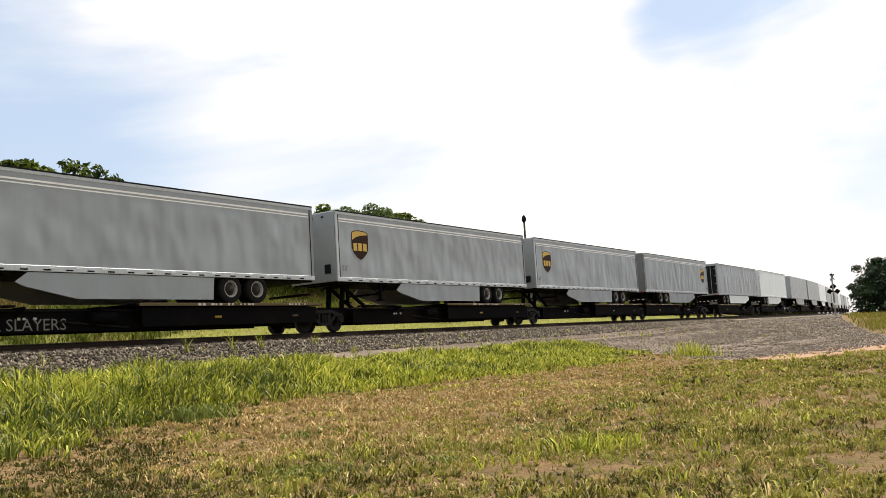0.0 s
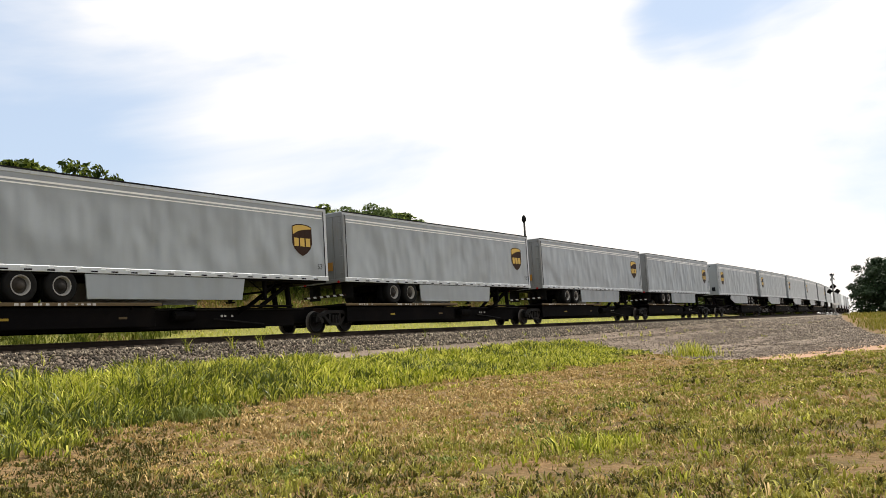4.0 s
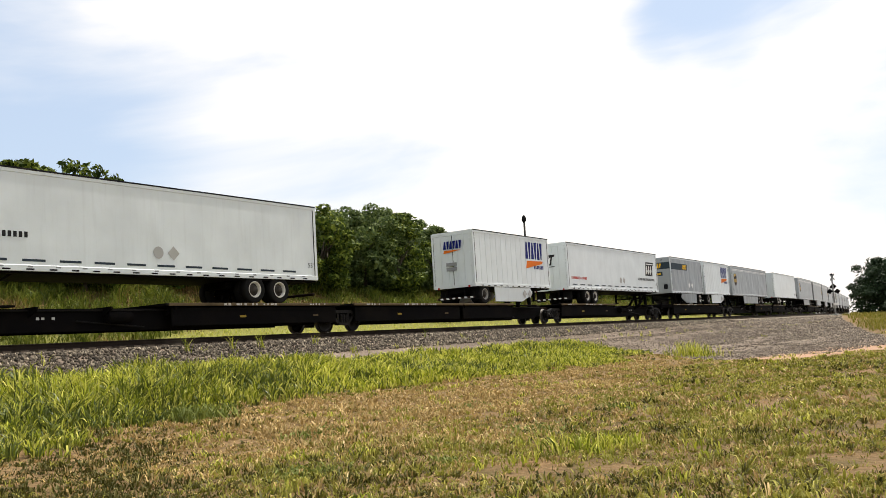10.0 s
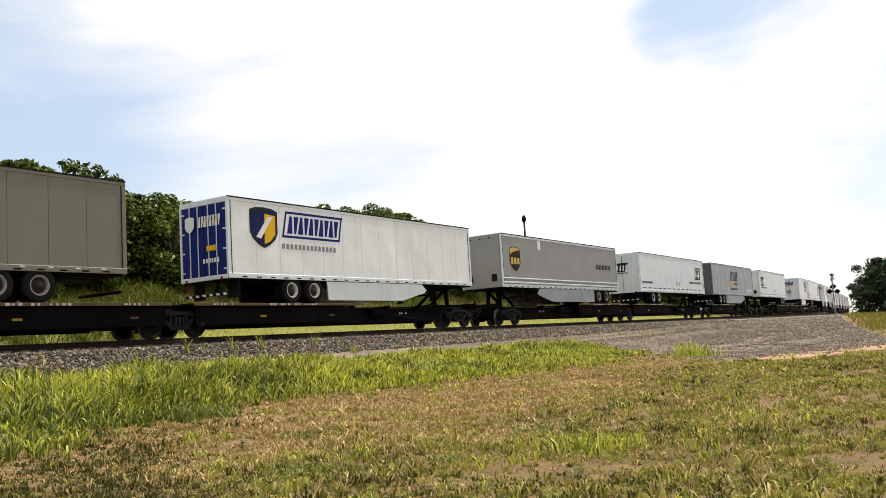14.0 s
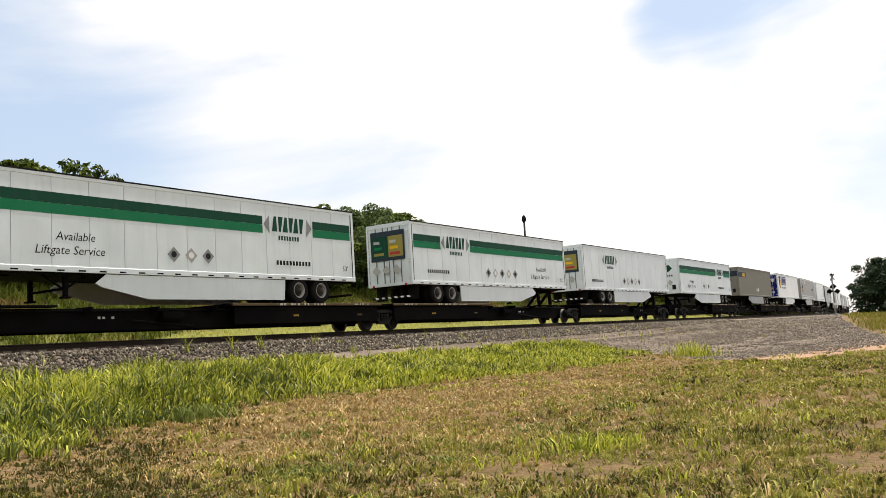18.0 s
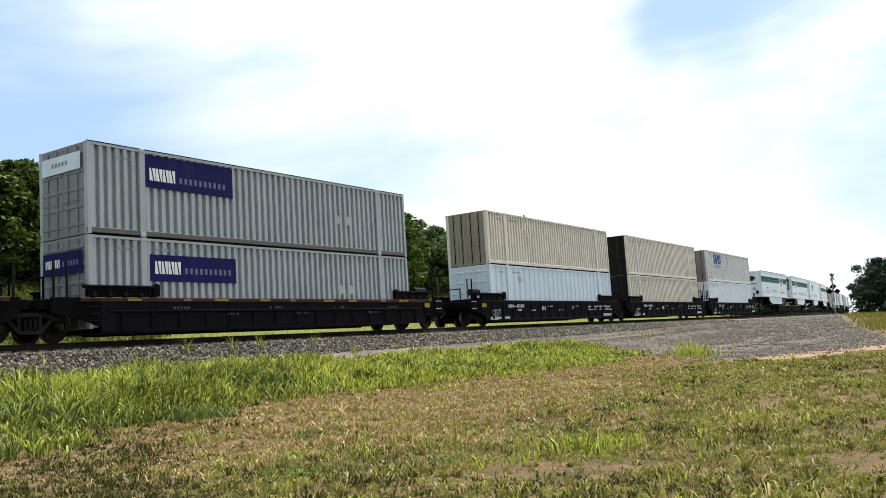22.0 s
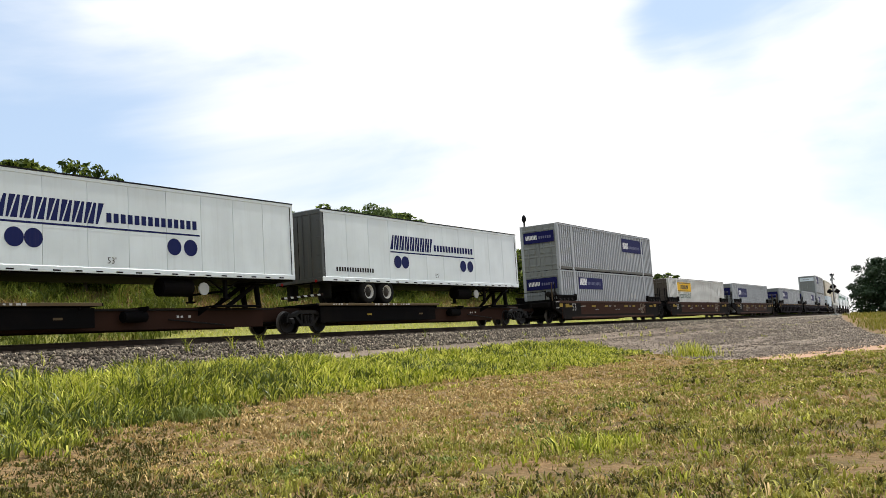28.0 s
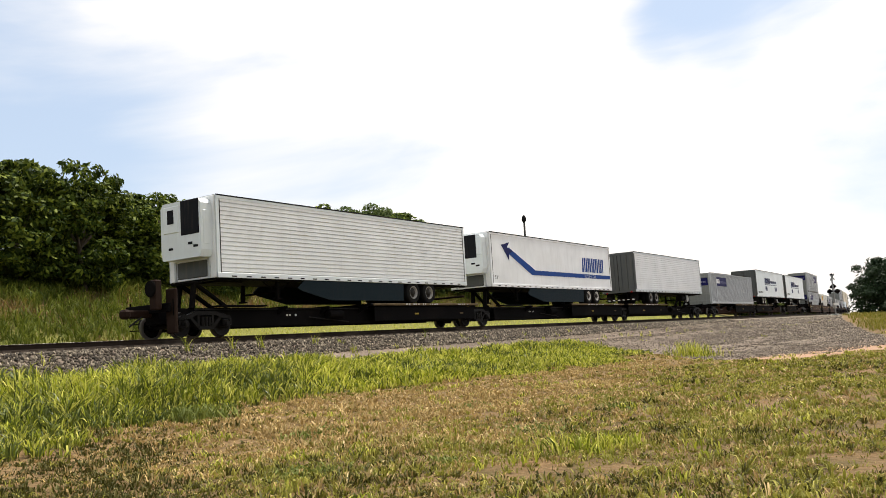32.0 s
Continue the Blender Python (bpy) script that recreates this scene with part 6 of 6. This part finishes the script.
x, y, d, s, edge = x[keep], y[keep], d[keep], s[keep], edge[keep]
rise = np.clip(0.26 + (edge - d) * 0.28, 0.24, 0.9) * (0.5 + 0.5 * value_noise(x, y, 1.5, 2) + 0.35 * rng.uniform(0, 1, len(x)))
i, bx_, by_, way_ = clumped(x, y, 12, np.full(len(x), 0.10))
hi_ = rise[i] * rng.uniform(0.32, 0.88, len(i)) * np.interp(s[i], [6, 12, 17, 21, 40], [0.85, 1.0, 0.95, 0.72, 0.66])
wi_ = rng.uniform(0.014, 0.042, len(i)) * np.clip(np.hypot(bx_, by_) / 18, 0.9, 1.7)
le_ = rng.uniform(0.10, 1.0, len(i))
dim = rng.uniform(0, 1, len(i)) < np.clip(0.25 + 0.9 * (value_noise(bx_, by_, 1.1, 17) - 0.5) + np.interp(s[i], [8, 14, 20], [0.2, 0.08, -0.1]), 0.05, 0.75)
for c, mt_, nm_, lab in ((~dim, TALL, "tall_grass", "bright green tall grass along the gravel"), (dim, OLIVE, "olive_grass", "dark olive tall grass along the gravel")):
    solo(nm_, blades(bx_[c], by_[c], hi_[c], wi_[c], le_[c], way=way_[c]), mt_, lab, "grass", kind="stuff")

# the mown field: a low fill of short blades, then coarse clumps of straw, green and dull green
FIELD = [("dry_grass", STRAW, "short straw-coloured dry grass on the field"), ("turf", TURF, "short green mown grass on the field"),
         ("dull_turf", DULL, "low dull green weeds in the mown field")]


def in_field(x, y, reach=14.0, least=0.12):
    rr, bearing = np.hypot(x, y), np.degrees(np.arctan2(x, y))
    d, s = lateral(x, y)
    keep = (bearing > 23) & (bearing < 88) & (rr > 5.0) & (rng.uniform(0, 1, len(x)) < np.clip(reach / rr, least, 1) ** 1.2)
    keep &= (gravel_reach(x, y, d, s) < -0.3 + 1.4 * (value_noise(x, y, 1.1, 4) - 0.5)) & (d > 8.0)
    keep &= (dirt_reach(x, y) < -0.1 + 1.6 * (value_noise(x, y, 0.9, 6) - 0.5)) | (rng.uniform(0, 1, len(x)) < 0.06)
    bare = (value_noise(x, y, 1.4, 21) * 0.6 + value_noise(x, y, 0.5, 22) * 0.4) < 0.28
    keep &= ~bare | (rng.uniform(0, 1, len(x)) < 0.18)
    return x[keep], y[keep], d[keep], rr[keep]


def kinds(x, y, d, rr):
    """0 straw, 1 green, 2 dull green: straw in a band by the tall grass and in patches, dull green mostly at the left
    and near the camera.
    """
    dry = np.exp(-((d - 12.2 + 0.8 * np.sin(x * 0.2)) / 2.4) ** 2) * 0.85 + 0.95 * (value_noise(x, y, 2.4, 11) - 0.32) + 0.55 * (value_noise(x, y, 0.7, 12) - 0.5)
    dry -= 0.32 * np.clip((np.degrees(np.arctan2(x, y)) - 60) / 12, 0, 1)
    dry += 0.14 * np.exp(-((np.degrees(np.arctan2(x, y)) - 49) / 9) ** 2)
    # More dull weeds at left and near also stand in for lens darkening there.
    dull_share = np.clip((44 - np.degrees(np.arctan2(x, y))) / 10, 0, 1) * 0.95 + 0.42 * np.clip((14.5 - rr) / 6, 0, 1) + 0.7 * (value_noise(x, y, 1.9, 13) - 0.55)
    u = rng.uniform(0, 1, len(x))
    return np.where(u < np.clip(dry + 0.30 - 0.14 * np.clip((d - 14.5) / 2, 0, 1), 0.16, 0.96) * (1 - 0.82 * np.clip(dull_share, 0, 1)), 0, np.where(rng.uniform(0, 1, len(x)) < np.clip(dull_share + 0.06, 0.05, 0.9), 2, 1))


fx, fy, fd, fr = in_field(*plan_points(340000, 1.5, 62, 0.5, 19))
fk = kinds(fx, fy, fd, fr)
qx, qy, qd, qr = in_field(*plan_points(95000, 1.5, 62, 0.5, 19), reach=9.0, least=0.1)
qk = kinds(qx, qy, qd, qr)
for kind_, (nm_, mt_, lab) in enumerate(FIELD):
    sel = fk == kind_
    low_h = (0.03 + 0.05 * value_noise(fx[sel], fy[sel], 0.45, 31)) * rng.uniform(0.5, 1.4, int(sel.sum()))
    c = qk == kind_
    i, bx_, by_, way_ = clumped(qx[c], qy[c], 9, rng.uniform(0.02, 0.08, int(c.sum())))
    big = (0.04 + 0.09 * value_noise(qx[c], qy[c], 0.9, 33) * rng.uniform(0.3, 1.5, int(c.sum())))[i]
    X, Y = np.concatenate([fx[sel], bx_]), np.concatenate([fy[sel], by_])
    H = np.concatenate([low_h, big * rng.uniform(0.5, 1.3, len(i))])
    Wd = np.concatenate([rng.uniform(0.008, 0.018, len(low_h)), rng.uniform(0.009, 0.028, len(i))]) * np.clip(np.hypot(X, Y) / 11, 1, 2.4)
    Wy = np.concatenate([rng.uniform(0, 6.28, len(low_h)), way_])
    solo(nm_, blades(X, Y, H, Wd, rng.uniform(0.2, 1.4, len(X)), way=Wy, short=True), mt_, lab, "grass", kind="stuff")

# coarse tufts and weeds standing out of the turf, the gravel and the ballast
tx, ty = plan_points(260, 3, 45, 2, 17)
tb = np.degrees(np.arctan2(tx, ty))
td, ts = lateral(tx, ty)
tk = (tb > 25) & (tb < 86) & (np.hypot(tx, ty) > 7) & (td > 8.5) & (gravel_reach(tx, ty, td, ts) < -0.5)
tufts = [(a, b, 0.15, 0.2, 22) for a, b in zip(tx[tk], ty[tk])]
tufts += [(37.6, 12.7, 0.75, 0.7, 170), (38.0, 12.1, 0.6, 0.8, 120), (37.3, 12.3, 0.35, 0.9, 60), (37.2, 13.4, 0.35, 0.4, 60), (18.5, 20.9, 0.5, 0.3, 40)]
for s_ in (18.0, 19.9, 21.2):
    a, b, _ = on_track(s_, -2.3)
    tufts.append((a, b, 0.62, 0.14, 14))
for k in range(70):                       # along the toe of the ballast and in it
    s_ = rng.uniform(9, 60)
    a, b, _ = on_track(s_, -rng.uniform(2.2, 4.6))
    tufts.append((a, b, rng.uniform(0.15, 0.45), 0.16, int(rng.integers(4, 14))))
for k in range(40):
    s_ = rng.uniform(40, 80)
    a, b, _ = on_track(s_, -rng.uniform(4, 11))
    tufts.append((a, b, rng.uniform(0.08, 0.2), 0.25, int(rng.integers(4, 12))))
HERB = leaf_mat("low_herb_leaf", [(0.09, 0.115, 0.022), (0.15, 0.18, 0.036), (0.23, 0.26, 0.06), (0.11, 0.14, 0.026)], 0.2, 0.6, 0.12)
herbs = [(11.4, 10.3, 0.45, 150, 0.13), (7.46, 7.2, 0.5, 200, 0.13), (11.7, 14.2, 0.7, 420, 0.40), (10.7, 10.3, 0.5, 150, 0.13), (15.0, 6.5, 0.5, 130, 0.12), (12.3, 6.6, 0.75, 260, 0.12),
         (16.0, 10.5, 0.6, 130, 0.12), (8.6, 6.0, 0.3, 70, 0.12)]        # x, y, spread, leaves, height
hx_, hy_ = [np.concatenate([rng.normal(v_[j_], v_[2] / 2, v_[3]) for v_ in herbs]) for j_ in (0, 1)]
hh_ = np.concatenate([v_[4] * rng.uniform(0.3, 1.0, v_[3]) for v_ in herbs])
solo("low_herbs", blades(hx_, hy_, hh_, rng.uniform(0.02, 0.045, len(hx_)), rng.uniform(0.3, 1.3, len(hx_)), short=True), HERB, "low blue-green leafy herbs in the mown field", "weeds", kind="stuff")
tufts += [(10.0, 4.9, 0.26, 0.5, 150), (10.3, 4.6, 0.2, 0.5, 110)]
px_ = np.concatenate([a + rng.normal(0, r / 2, n_) for a, b, h_, r, n_ in tufts])
py_ = np.concatenate([b + rng.normal(0, r / 2, n_) for a, b, h_, r, n_ in tufts])
ph_ = np.concatenate([h_ * rng.uniform(0.5, 1.15, n_) for a, b, h_, r, n_ in tufts])
solo("weed_tufts", blades(px_, py_, ph_, rng.uniform(0.012, 0.03, len(px_)), rng.uniform(0.2, 0.8, len(px_))), TALL, "coarse green weed tufts in turf and ballast", "weeds", kind="stuff")

# rough grass on the bank behind the line and on the verge by the crossing
x, y = plan_points(130000, 0, 125, 27, 52)
d, s = lateral(x, y)
keep = (d < -4.3) & (d > -17 - 4 * value_noise(x, y, 3, 41)) & (rng.uniform(0, 1, len(x)) < np.clip(34 / np.hypot(x, y), 0.2, 1))
x, y, d = x[keep], y[keep], d[keep]
foot = d > -np.interp(s[keep], [12, 18, 24, 30], [5.0, 5.6, 8.5, 10.3]) + 1.5 * (value_noise(x, y, 2.5, 43) - 0.5)
fx, fy, x, y, d = x[foot], y[foot], x[~foot], y[~foot], d[~foot]
solo("shoulder_grass", blades(fx, fy, rng.uniform(0.08, 0.24, len(fx)), rng.uniform(0.03, 0.07, len(fx)), rng.uniform(0.3, 1.2, len(fx))), SHOULDER, "sunlit yellow-green grass at the foot of the bank", "grass", kind="stuff")
patch = value_noise(x, y, 2.3, 44) + 0.6 * value_noise(x, y, 0.7, 45) + rng.normal(0, 0.12, len(x)) + 0.3 * np.clip((x - 15) / 8, 0, 1)
tall = np.clip((-d - 5) / 6, 0.45, 1) * (0.5 + 0.9 * value_noise(x, y, 1.6, 42))
for low, high, mt_, nm_, lab, hh in ((-9, 0.84, RUDDY, "ruddy_weeds", "reddish brown dry weeds on the bank", 0.5), (0.84, 1.04, BANKW, "bank_grass", "rough yellow-green grass on the bank behind the track", 0.6),
                                     (1.04, 9, LUSH, "bank_weeds", "leafy green weeds on the bank below the trees", 0.85)):
    c = (patch > low) & (patch <= high)
    i, bx_, by_, way_ = clumped(x[c], y[c], 3, np.full(int(c.sum()), 0.12))
    solo(nm_, blades(bx_, by_, tall[c][i] * hh * rng.uniform(0.4, 1.2, len(i)), rng.uniform(0.016, 0.045, len(i)) * (1.5 if mt_ is LUSH else 1.0), rng.uniform(0.15, 1.2, len(i)), way=way_), mt_, lab, "grass", kind="stuff")
x, y = plan_points(60000, 52, 130, -12, 20)
d, s = lateral(x, y)
keep = (gravel_reach(x, y, d, s) < -0.2 + value_noise(x, y, 1.5, 51) - 0.5) & (np.degrees(np.arctan2(x, y)) < 92)
keep &= rng.uniform(0, 1, len(x)) < np.clip(-0.35 * gravel_reach(x, y, d, s) + 1.6 * (value_noise(x, y, 2.5, 53) - 0.5), 0, 1)
x, y = x[keep], y[keep]
me = blades(x, y, rng.uniform(0.15, 0.5, len(x)) * (0.4 + value_noise(x, y, 4.0, 52)), rng.uniform(0.03, 0.07, len(x)), rng.uniform(0.1, 0.7, len(x)))
solo("verge_grass", me, VERGE, "yellow-green grass on the verge by the crossing", "grass", kind="stuff")

# loose ballast stones on the near slope
STONE = leaf_mat("ballast_stone", [(0.05, 0.039, 0.029), (0.17, 0.138, 0.105), (0.09, 0.071, 0.053), (0.34, 0.285, 0.22), (0.03, 0.024, 0.018)], 0.0, 0.9)
BALLAST = leaf_mat("dark_ballast_stone", [(0.025, 0.02, 0.015), (0.13, 0.105, 0.078), (0.045, 0.036, 0.026), (0.38, 0.32, 0.24), (0.025, 0.02, 0.015), (0.11, 0.088, 0.064), (0.016, 0.013, 0.009)], 0.0, 0.9)
k_ = 34000
ss_ = 6 + 74 * rng.uniform(0, 1, k_) ** 1.5
off_ = 1.25 + np.interp(ss_, [10, 17, 24, 80], [2.9, 2.5, 1.75, 1.6]) * rng.uniform(0, 1, k_) ** 1.1
cx_, cy_, ch_ = np.interp(ss_, TR_S, TR_X), np.interp(ss_, TR_S, TR_Y), np.interp(ss_, TR_S, TR_H)
bx, by = cx_ + np.sin(ch_) * off_, cy_ - np.cos(ch_) * off_
bz = height(bx, by) + 0.01
oct_v = np.array([(1, 0, 0), (-1, 0, 0), (0, 1, 0), (0, -1, 0), (0, 0, 1), (0, 0, -1)], float)
oct_f = np.array([(0, 2, 4), (2, 1, 4), (1, 3, 4), (3, 0, 4), (2, 0, 5), (1, 2, 5), (3, 1, 5), (0, 3, 5)])
size_ = rng.uniform(0.03, 0.075, k_)
vv = oct_v[None] * size_[:, None, None] * rng.uniform(0.55, 1.3, (k_, 6, 3)) + rng.normal(0, 0.012, (k_, 6, 3))
vv = vv + np.stack([bx, by, bz], -1)[:, None, :]
ff = (np.arange(k_) * 6)[:, None, None] + oct_f[None]
solo("ballast", mesh_np("ballast", vv.reshape(-1, 3), ff.reshape(-1, 3), False), BALLAST, "angular grey-brown ballast stones beside the rails", "ballast", kind="stuff")

k_ = 40000
gx_, gy_ = plan_points(k_ * 4, 36, 105, 3, 24)
gd_, gs_ = lateral(gx_, gy_)
gk_ = (gravel_reach(gx_, gy_, gd_, gs_) > 0.1) & (gd_ > 3.0) & (rng.uniform(0, 1, len(gx_)) < np.clip(2.4 * (0.65 * value_noise(gs_, gd_ * 5.0, 9.0, 61) + 0.35 * value_noise(gx_, gy_, 1.3, 62)) - 0.4, 0.22, 1))
gx_, gy_ = gx_[gk_][:k_], gy_[gk_][:k_]
k_ = len(gx_)
size_ = rng.uniform(0.015, 0.042, k_) * np.clip(gx_ / 45, 1, 1.8)
vv = oct_v[None] * size_[:, None, None] * rng.uniform(0.5, 1.3, (k_, 6, 3)) * np.array([1.3, 1.3, 0.8]) + np.stack([gx_, gy_, height(gx_, gy_) + 0.01], -1)[:, None, :]
ff = (np.arange(k_) * 6)[:, None, None] + oct_f[None]
solo("loose_gravel", mesh_np("loose_gravel", vv.reshape(-1, 3), ff.reshape(-1, 3), False), STONE, "coarse loose grey-brown gravel on the access road", "gravel", kind="stuff")

# ---------------- trees ----------------
BARK = paint("bark", (0.09, 0.07, 0.05), 0.9, amount=0.4, streak=False, bump=0.5)
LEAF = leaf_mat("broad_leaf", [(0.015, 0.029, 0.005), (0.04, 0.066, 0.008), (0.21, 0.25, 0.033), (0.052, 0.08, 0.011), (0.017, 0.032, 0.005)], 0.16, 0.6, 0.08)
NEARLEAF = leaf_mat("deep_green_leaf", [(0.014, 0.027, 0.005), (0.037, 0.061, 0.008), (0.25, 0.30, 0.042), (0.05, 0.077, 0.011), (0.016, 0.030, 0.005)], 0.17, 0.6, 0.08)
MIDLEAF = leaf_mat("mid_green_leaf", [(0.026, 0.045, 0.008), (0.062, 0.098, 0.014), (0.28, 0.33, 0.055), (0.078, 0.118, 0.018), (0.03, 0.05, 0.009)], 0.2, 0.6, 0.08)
# Lighter, greyer leaves for trees farther along the bank.
FARLEAF = leaf_mat("greyish_green_leaf", [(0.05, 0.08, 0.026), (0.10, 0.145, 0.045), (0.22, 0.27, 0.09), (0.06, 0.096, 0.032)], 0.3, 0.6, 0.1)
CEDAR = leaf_mat("cedar_foliage", [(0.012, 0.028, 0.010), (0.02, 0.045, 0.014), (0.032, 0.06, 0.018)], 0.15, 0.6)


def crown_me(r, hgt, lobes, leaves, leaf, seed, cone=False):
    """Leaf sprays round many lobes that fill an uneven crown."""
    g = np.random.default_rng(seed)
    u = g.normal(size=(lobes, 3))
    u /= np.linalg.norm(u, axis=1)[:, None]
    rad = g.uniform(0.35, 1.0, lobes) ** 0.5
    c = u * rad[:, None] * np.array([r, r, hgt / 2])
    c[:, 2] += hgt / 2
    if cone:
        f_ = 1.05 - 0.8 * c[:, 2] / hgt
        c[:, :2] *= f_[:, None] * 1.25
    lr = g.uniform(0.16, 0.34, lobes) * r
    out = g.permutation(lobes)[: lobes // 5]              # small sprigs that stand out of the outline
    c[out] = u[out] * np.array([r, r, hgt / 2]) * g.uniform(0.95, 1.07, (len(out), 1)) + np.array([0, 0, hgt / 2])
    lr[out] *= 0.55
    w = g.normal(size=(lobes, leaves, 3))
    w /= np.linalg.norm(w, axis=2)[..., None]
    p = c[:, None] + w * (lr[:, None] * g.uniform(0.7, 1.08, (lobes, leaves)))[..., None] * np.array([1.2, 1.2, 0.7])
    nrm = w * 0.8 + g.normal(0, 0.55, w.shape) + np.array([0, 0, 0.35])
    nrm /= np.linalg.norm(nrm, axis=2)[..., None]
    t1 = np.cross(nrm, g.normal(size=w.shape))
    t1 /= np.linalg.norm(t1, axis=2)[..., None]
    t2 = np.cross(nrm, t1)
    sz = (leaf * g.uniform(0.6, 1.4, (lobes, leaves)))[..., None]
    v = np.stack([p - t1 * sz, p + t2 * sz * 0.45, p + t1 * sz, p - t2 * sz * 0.45], 2).reshape(-1, 3)
    if not cone:
        v[:, 2] *= 1.03 * hgt / v[:, 2].max()
    f = np.arange(len(v)).reshape(-1, 4)
    return mesh_np("crown", v, f, False)


@lru_cache(None)
def trunk_me(r, hgt, seed):
    g = random.Random(seed)
    bm = bmesh.new()

    def limb(p, q, r1, r2, sides=7):
        p, q = Vector(p), Vector(q)
        m = Matrix.Translation((p + q) / 2) @ (q - p).to_track_quat("Z", "Y").to_matrix().to_4x4()
        bmesh.ops.create_cone(bm, cap_ends=True, segments=sides, radius1=r1, radius2=r2, depth=(q - p).length, matrix=m)
    top = Vector((g.uniform(-.2, .2), g.uniform(-.2, .2), hgt * 0.45))
    limb((0, 0, -0.3), top, r, r * 0.7, 9)
    for k in range(6):
        a = k * 1.05 + g.uniform(-.3, .3)
        e = top + Vector((math.cos(a) * hgt * 0.22, math.sin(a) * hgt * 0.22, hgt * g.uniform(0.2, 0.42)))
        limb(top, e, r * 0.55, r * 0.2)
        limb(e, e + Vector((math.cos(a + .6) * hgt * .1, math.sin(a + .6) * hgt * .1, hgt * .1)), r * 0.2, r * 0.06)
    return mesh_of("trunk", bm)


CROWNS = [crown_me(2.3, 6.4, 84, 125, 0.145, 100 + k) for k in range(6)]
FAR_CROWNS = [crown_me(2.3, 6.4, 60, 80, 0.21, 130 + k) for k in range(3)]


def tree(x, y, hgt, k, label, far=False, leaf=None, spread=1.0):
    z = float(height([x], [y])[0])
    t = thing("tree", label, "tree", "trees behind the track", m=pose(x, y, z, 0, 0, (k * 77) % 360))
    part("trunk", trunk_me(0.16, 5.0, k % 4), BARK, t, label="grey-brown trunk with limbs")
    cr = part("crown", FAR_CROWNS[k % 3] if far else CROWNS[k % 6], leaf or LEAF, t, label="dense dark green leafy crown")
    wide = (0.95 + 0.25 * ((k * 37) % 10) / 10) * spread
    cr.matrix_basis = Matrix.LocRotScale((0, 0, -0.3), None, (wide, wide, (hgt + 0.3) / 6.6))
    return t


# the hedgerow along the top of the bank: place along the line and height
ROW_S = [8, 12, 16, 20, 23, 26, 29, 32, 35, 38, 41, 44, 47, 50, 53, 56, 59, 62, 65, 68, 71, 76, 82, 88, 94, 100, 110, 120, 128]
ROW_H = [5.7, 6.0, 6.5, 7.0, 7.3, 7.1, 6.1, 5.8, 5.3, 5.0, 5.8, 6.2, 6.5, 7.1, 7.5, 7.1, 6.3, 5.5, 5.5, 5.2, 4.9, 5.0, 4.0, 3.7, 3.8, 4.1, 4.5, 5.2, 5.6]
BACK_H = [6.2, 6.6, 6.7, 7.0, 7.1, 7.4, 7.3, 6.7, 6.3, 6.3, 5.4, 6.2, 7.1, 6.8, 7.2, 7.7, 8.2, 7.8, 7.1, 6.2, 6.0, 6.1, 5.5, 5.2, 4.4, 4.4, 4.9, 5.4, 5.9]
k, s_ = 0, 8.0
while s_ < 130:
    hg_ = float(np.interp(s_, ROW_S, ROW_H))
    a, b, _ = on_track(s_, (15.4, 17.2, 16.2)[k % 3])
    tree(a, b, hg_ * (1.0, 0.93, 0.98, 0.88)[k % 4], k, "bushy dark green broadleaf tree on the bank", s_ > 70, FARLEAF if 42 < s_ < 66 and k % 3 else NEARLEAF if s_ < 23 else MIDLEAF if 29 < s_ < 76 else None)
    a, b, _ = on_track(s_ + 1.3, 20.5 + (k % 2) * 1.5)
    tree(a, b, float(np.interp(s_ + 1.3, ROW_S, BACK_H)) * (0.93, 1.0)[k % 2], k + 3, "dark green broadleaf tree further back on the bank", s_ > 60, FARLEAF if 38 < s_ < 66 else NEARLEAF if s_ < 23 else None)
    k, s_ = k + 1, s_ + (3.0 if s_ < 70 else 5.5)
for k in range(34):                       # low growth beside the line past the bend
    a, b, _ = on_track(134 + k * 7.0, 13.5 + 2.5 * (k % 3))
    tree(a, b, 3.2 + 0.7 * ((k * 7) % 5) / 4, k, "low dark green bushy tree far along the line", True, spread=1.6)
CEDAR_ME = [crown_me(3.4, 7.0, 150, 110, 0.16, 300 + k, True) for k in range(2)]
for k, (a, b, sc) in enumerate(((103.3, 11.2, 0.95), (106.5, 6.0, 1.1), (98.0, 6.6, 0.8), (101.5, 13.2, 0.82), (97.5, 10.5, 0.5))):
    t = thing("cedar_tree", "dark green cedar tree beside the crossing", "tree", "cedars by the crossing", m=pose(a, b, float(height([a], [b])[0]), 0, 0, k * 90))
    part("trunk", trunk_me(0.14, 4.5, k), BARK, t, label="short brown trunk")
    cr = part("crown", CEDAR_ME[k % 2], CEDAR, t, label="dense dark cedar foliage")
    cr.matrix_basis = Matrix.LocRotScale((0, 0, 0.1), None, (sc, sc, sc))


def motions():
    """The whole train runs along the curve of the track."""
    for ob, along, turn in moving:
        walk(ob, [(t, track_pose(along + run, 0, 0, turn)) for t, run in RUN])


motions()
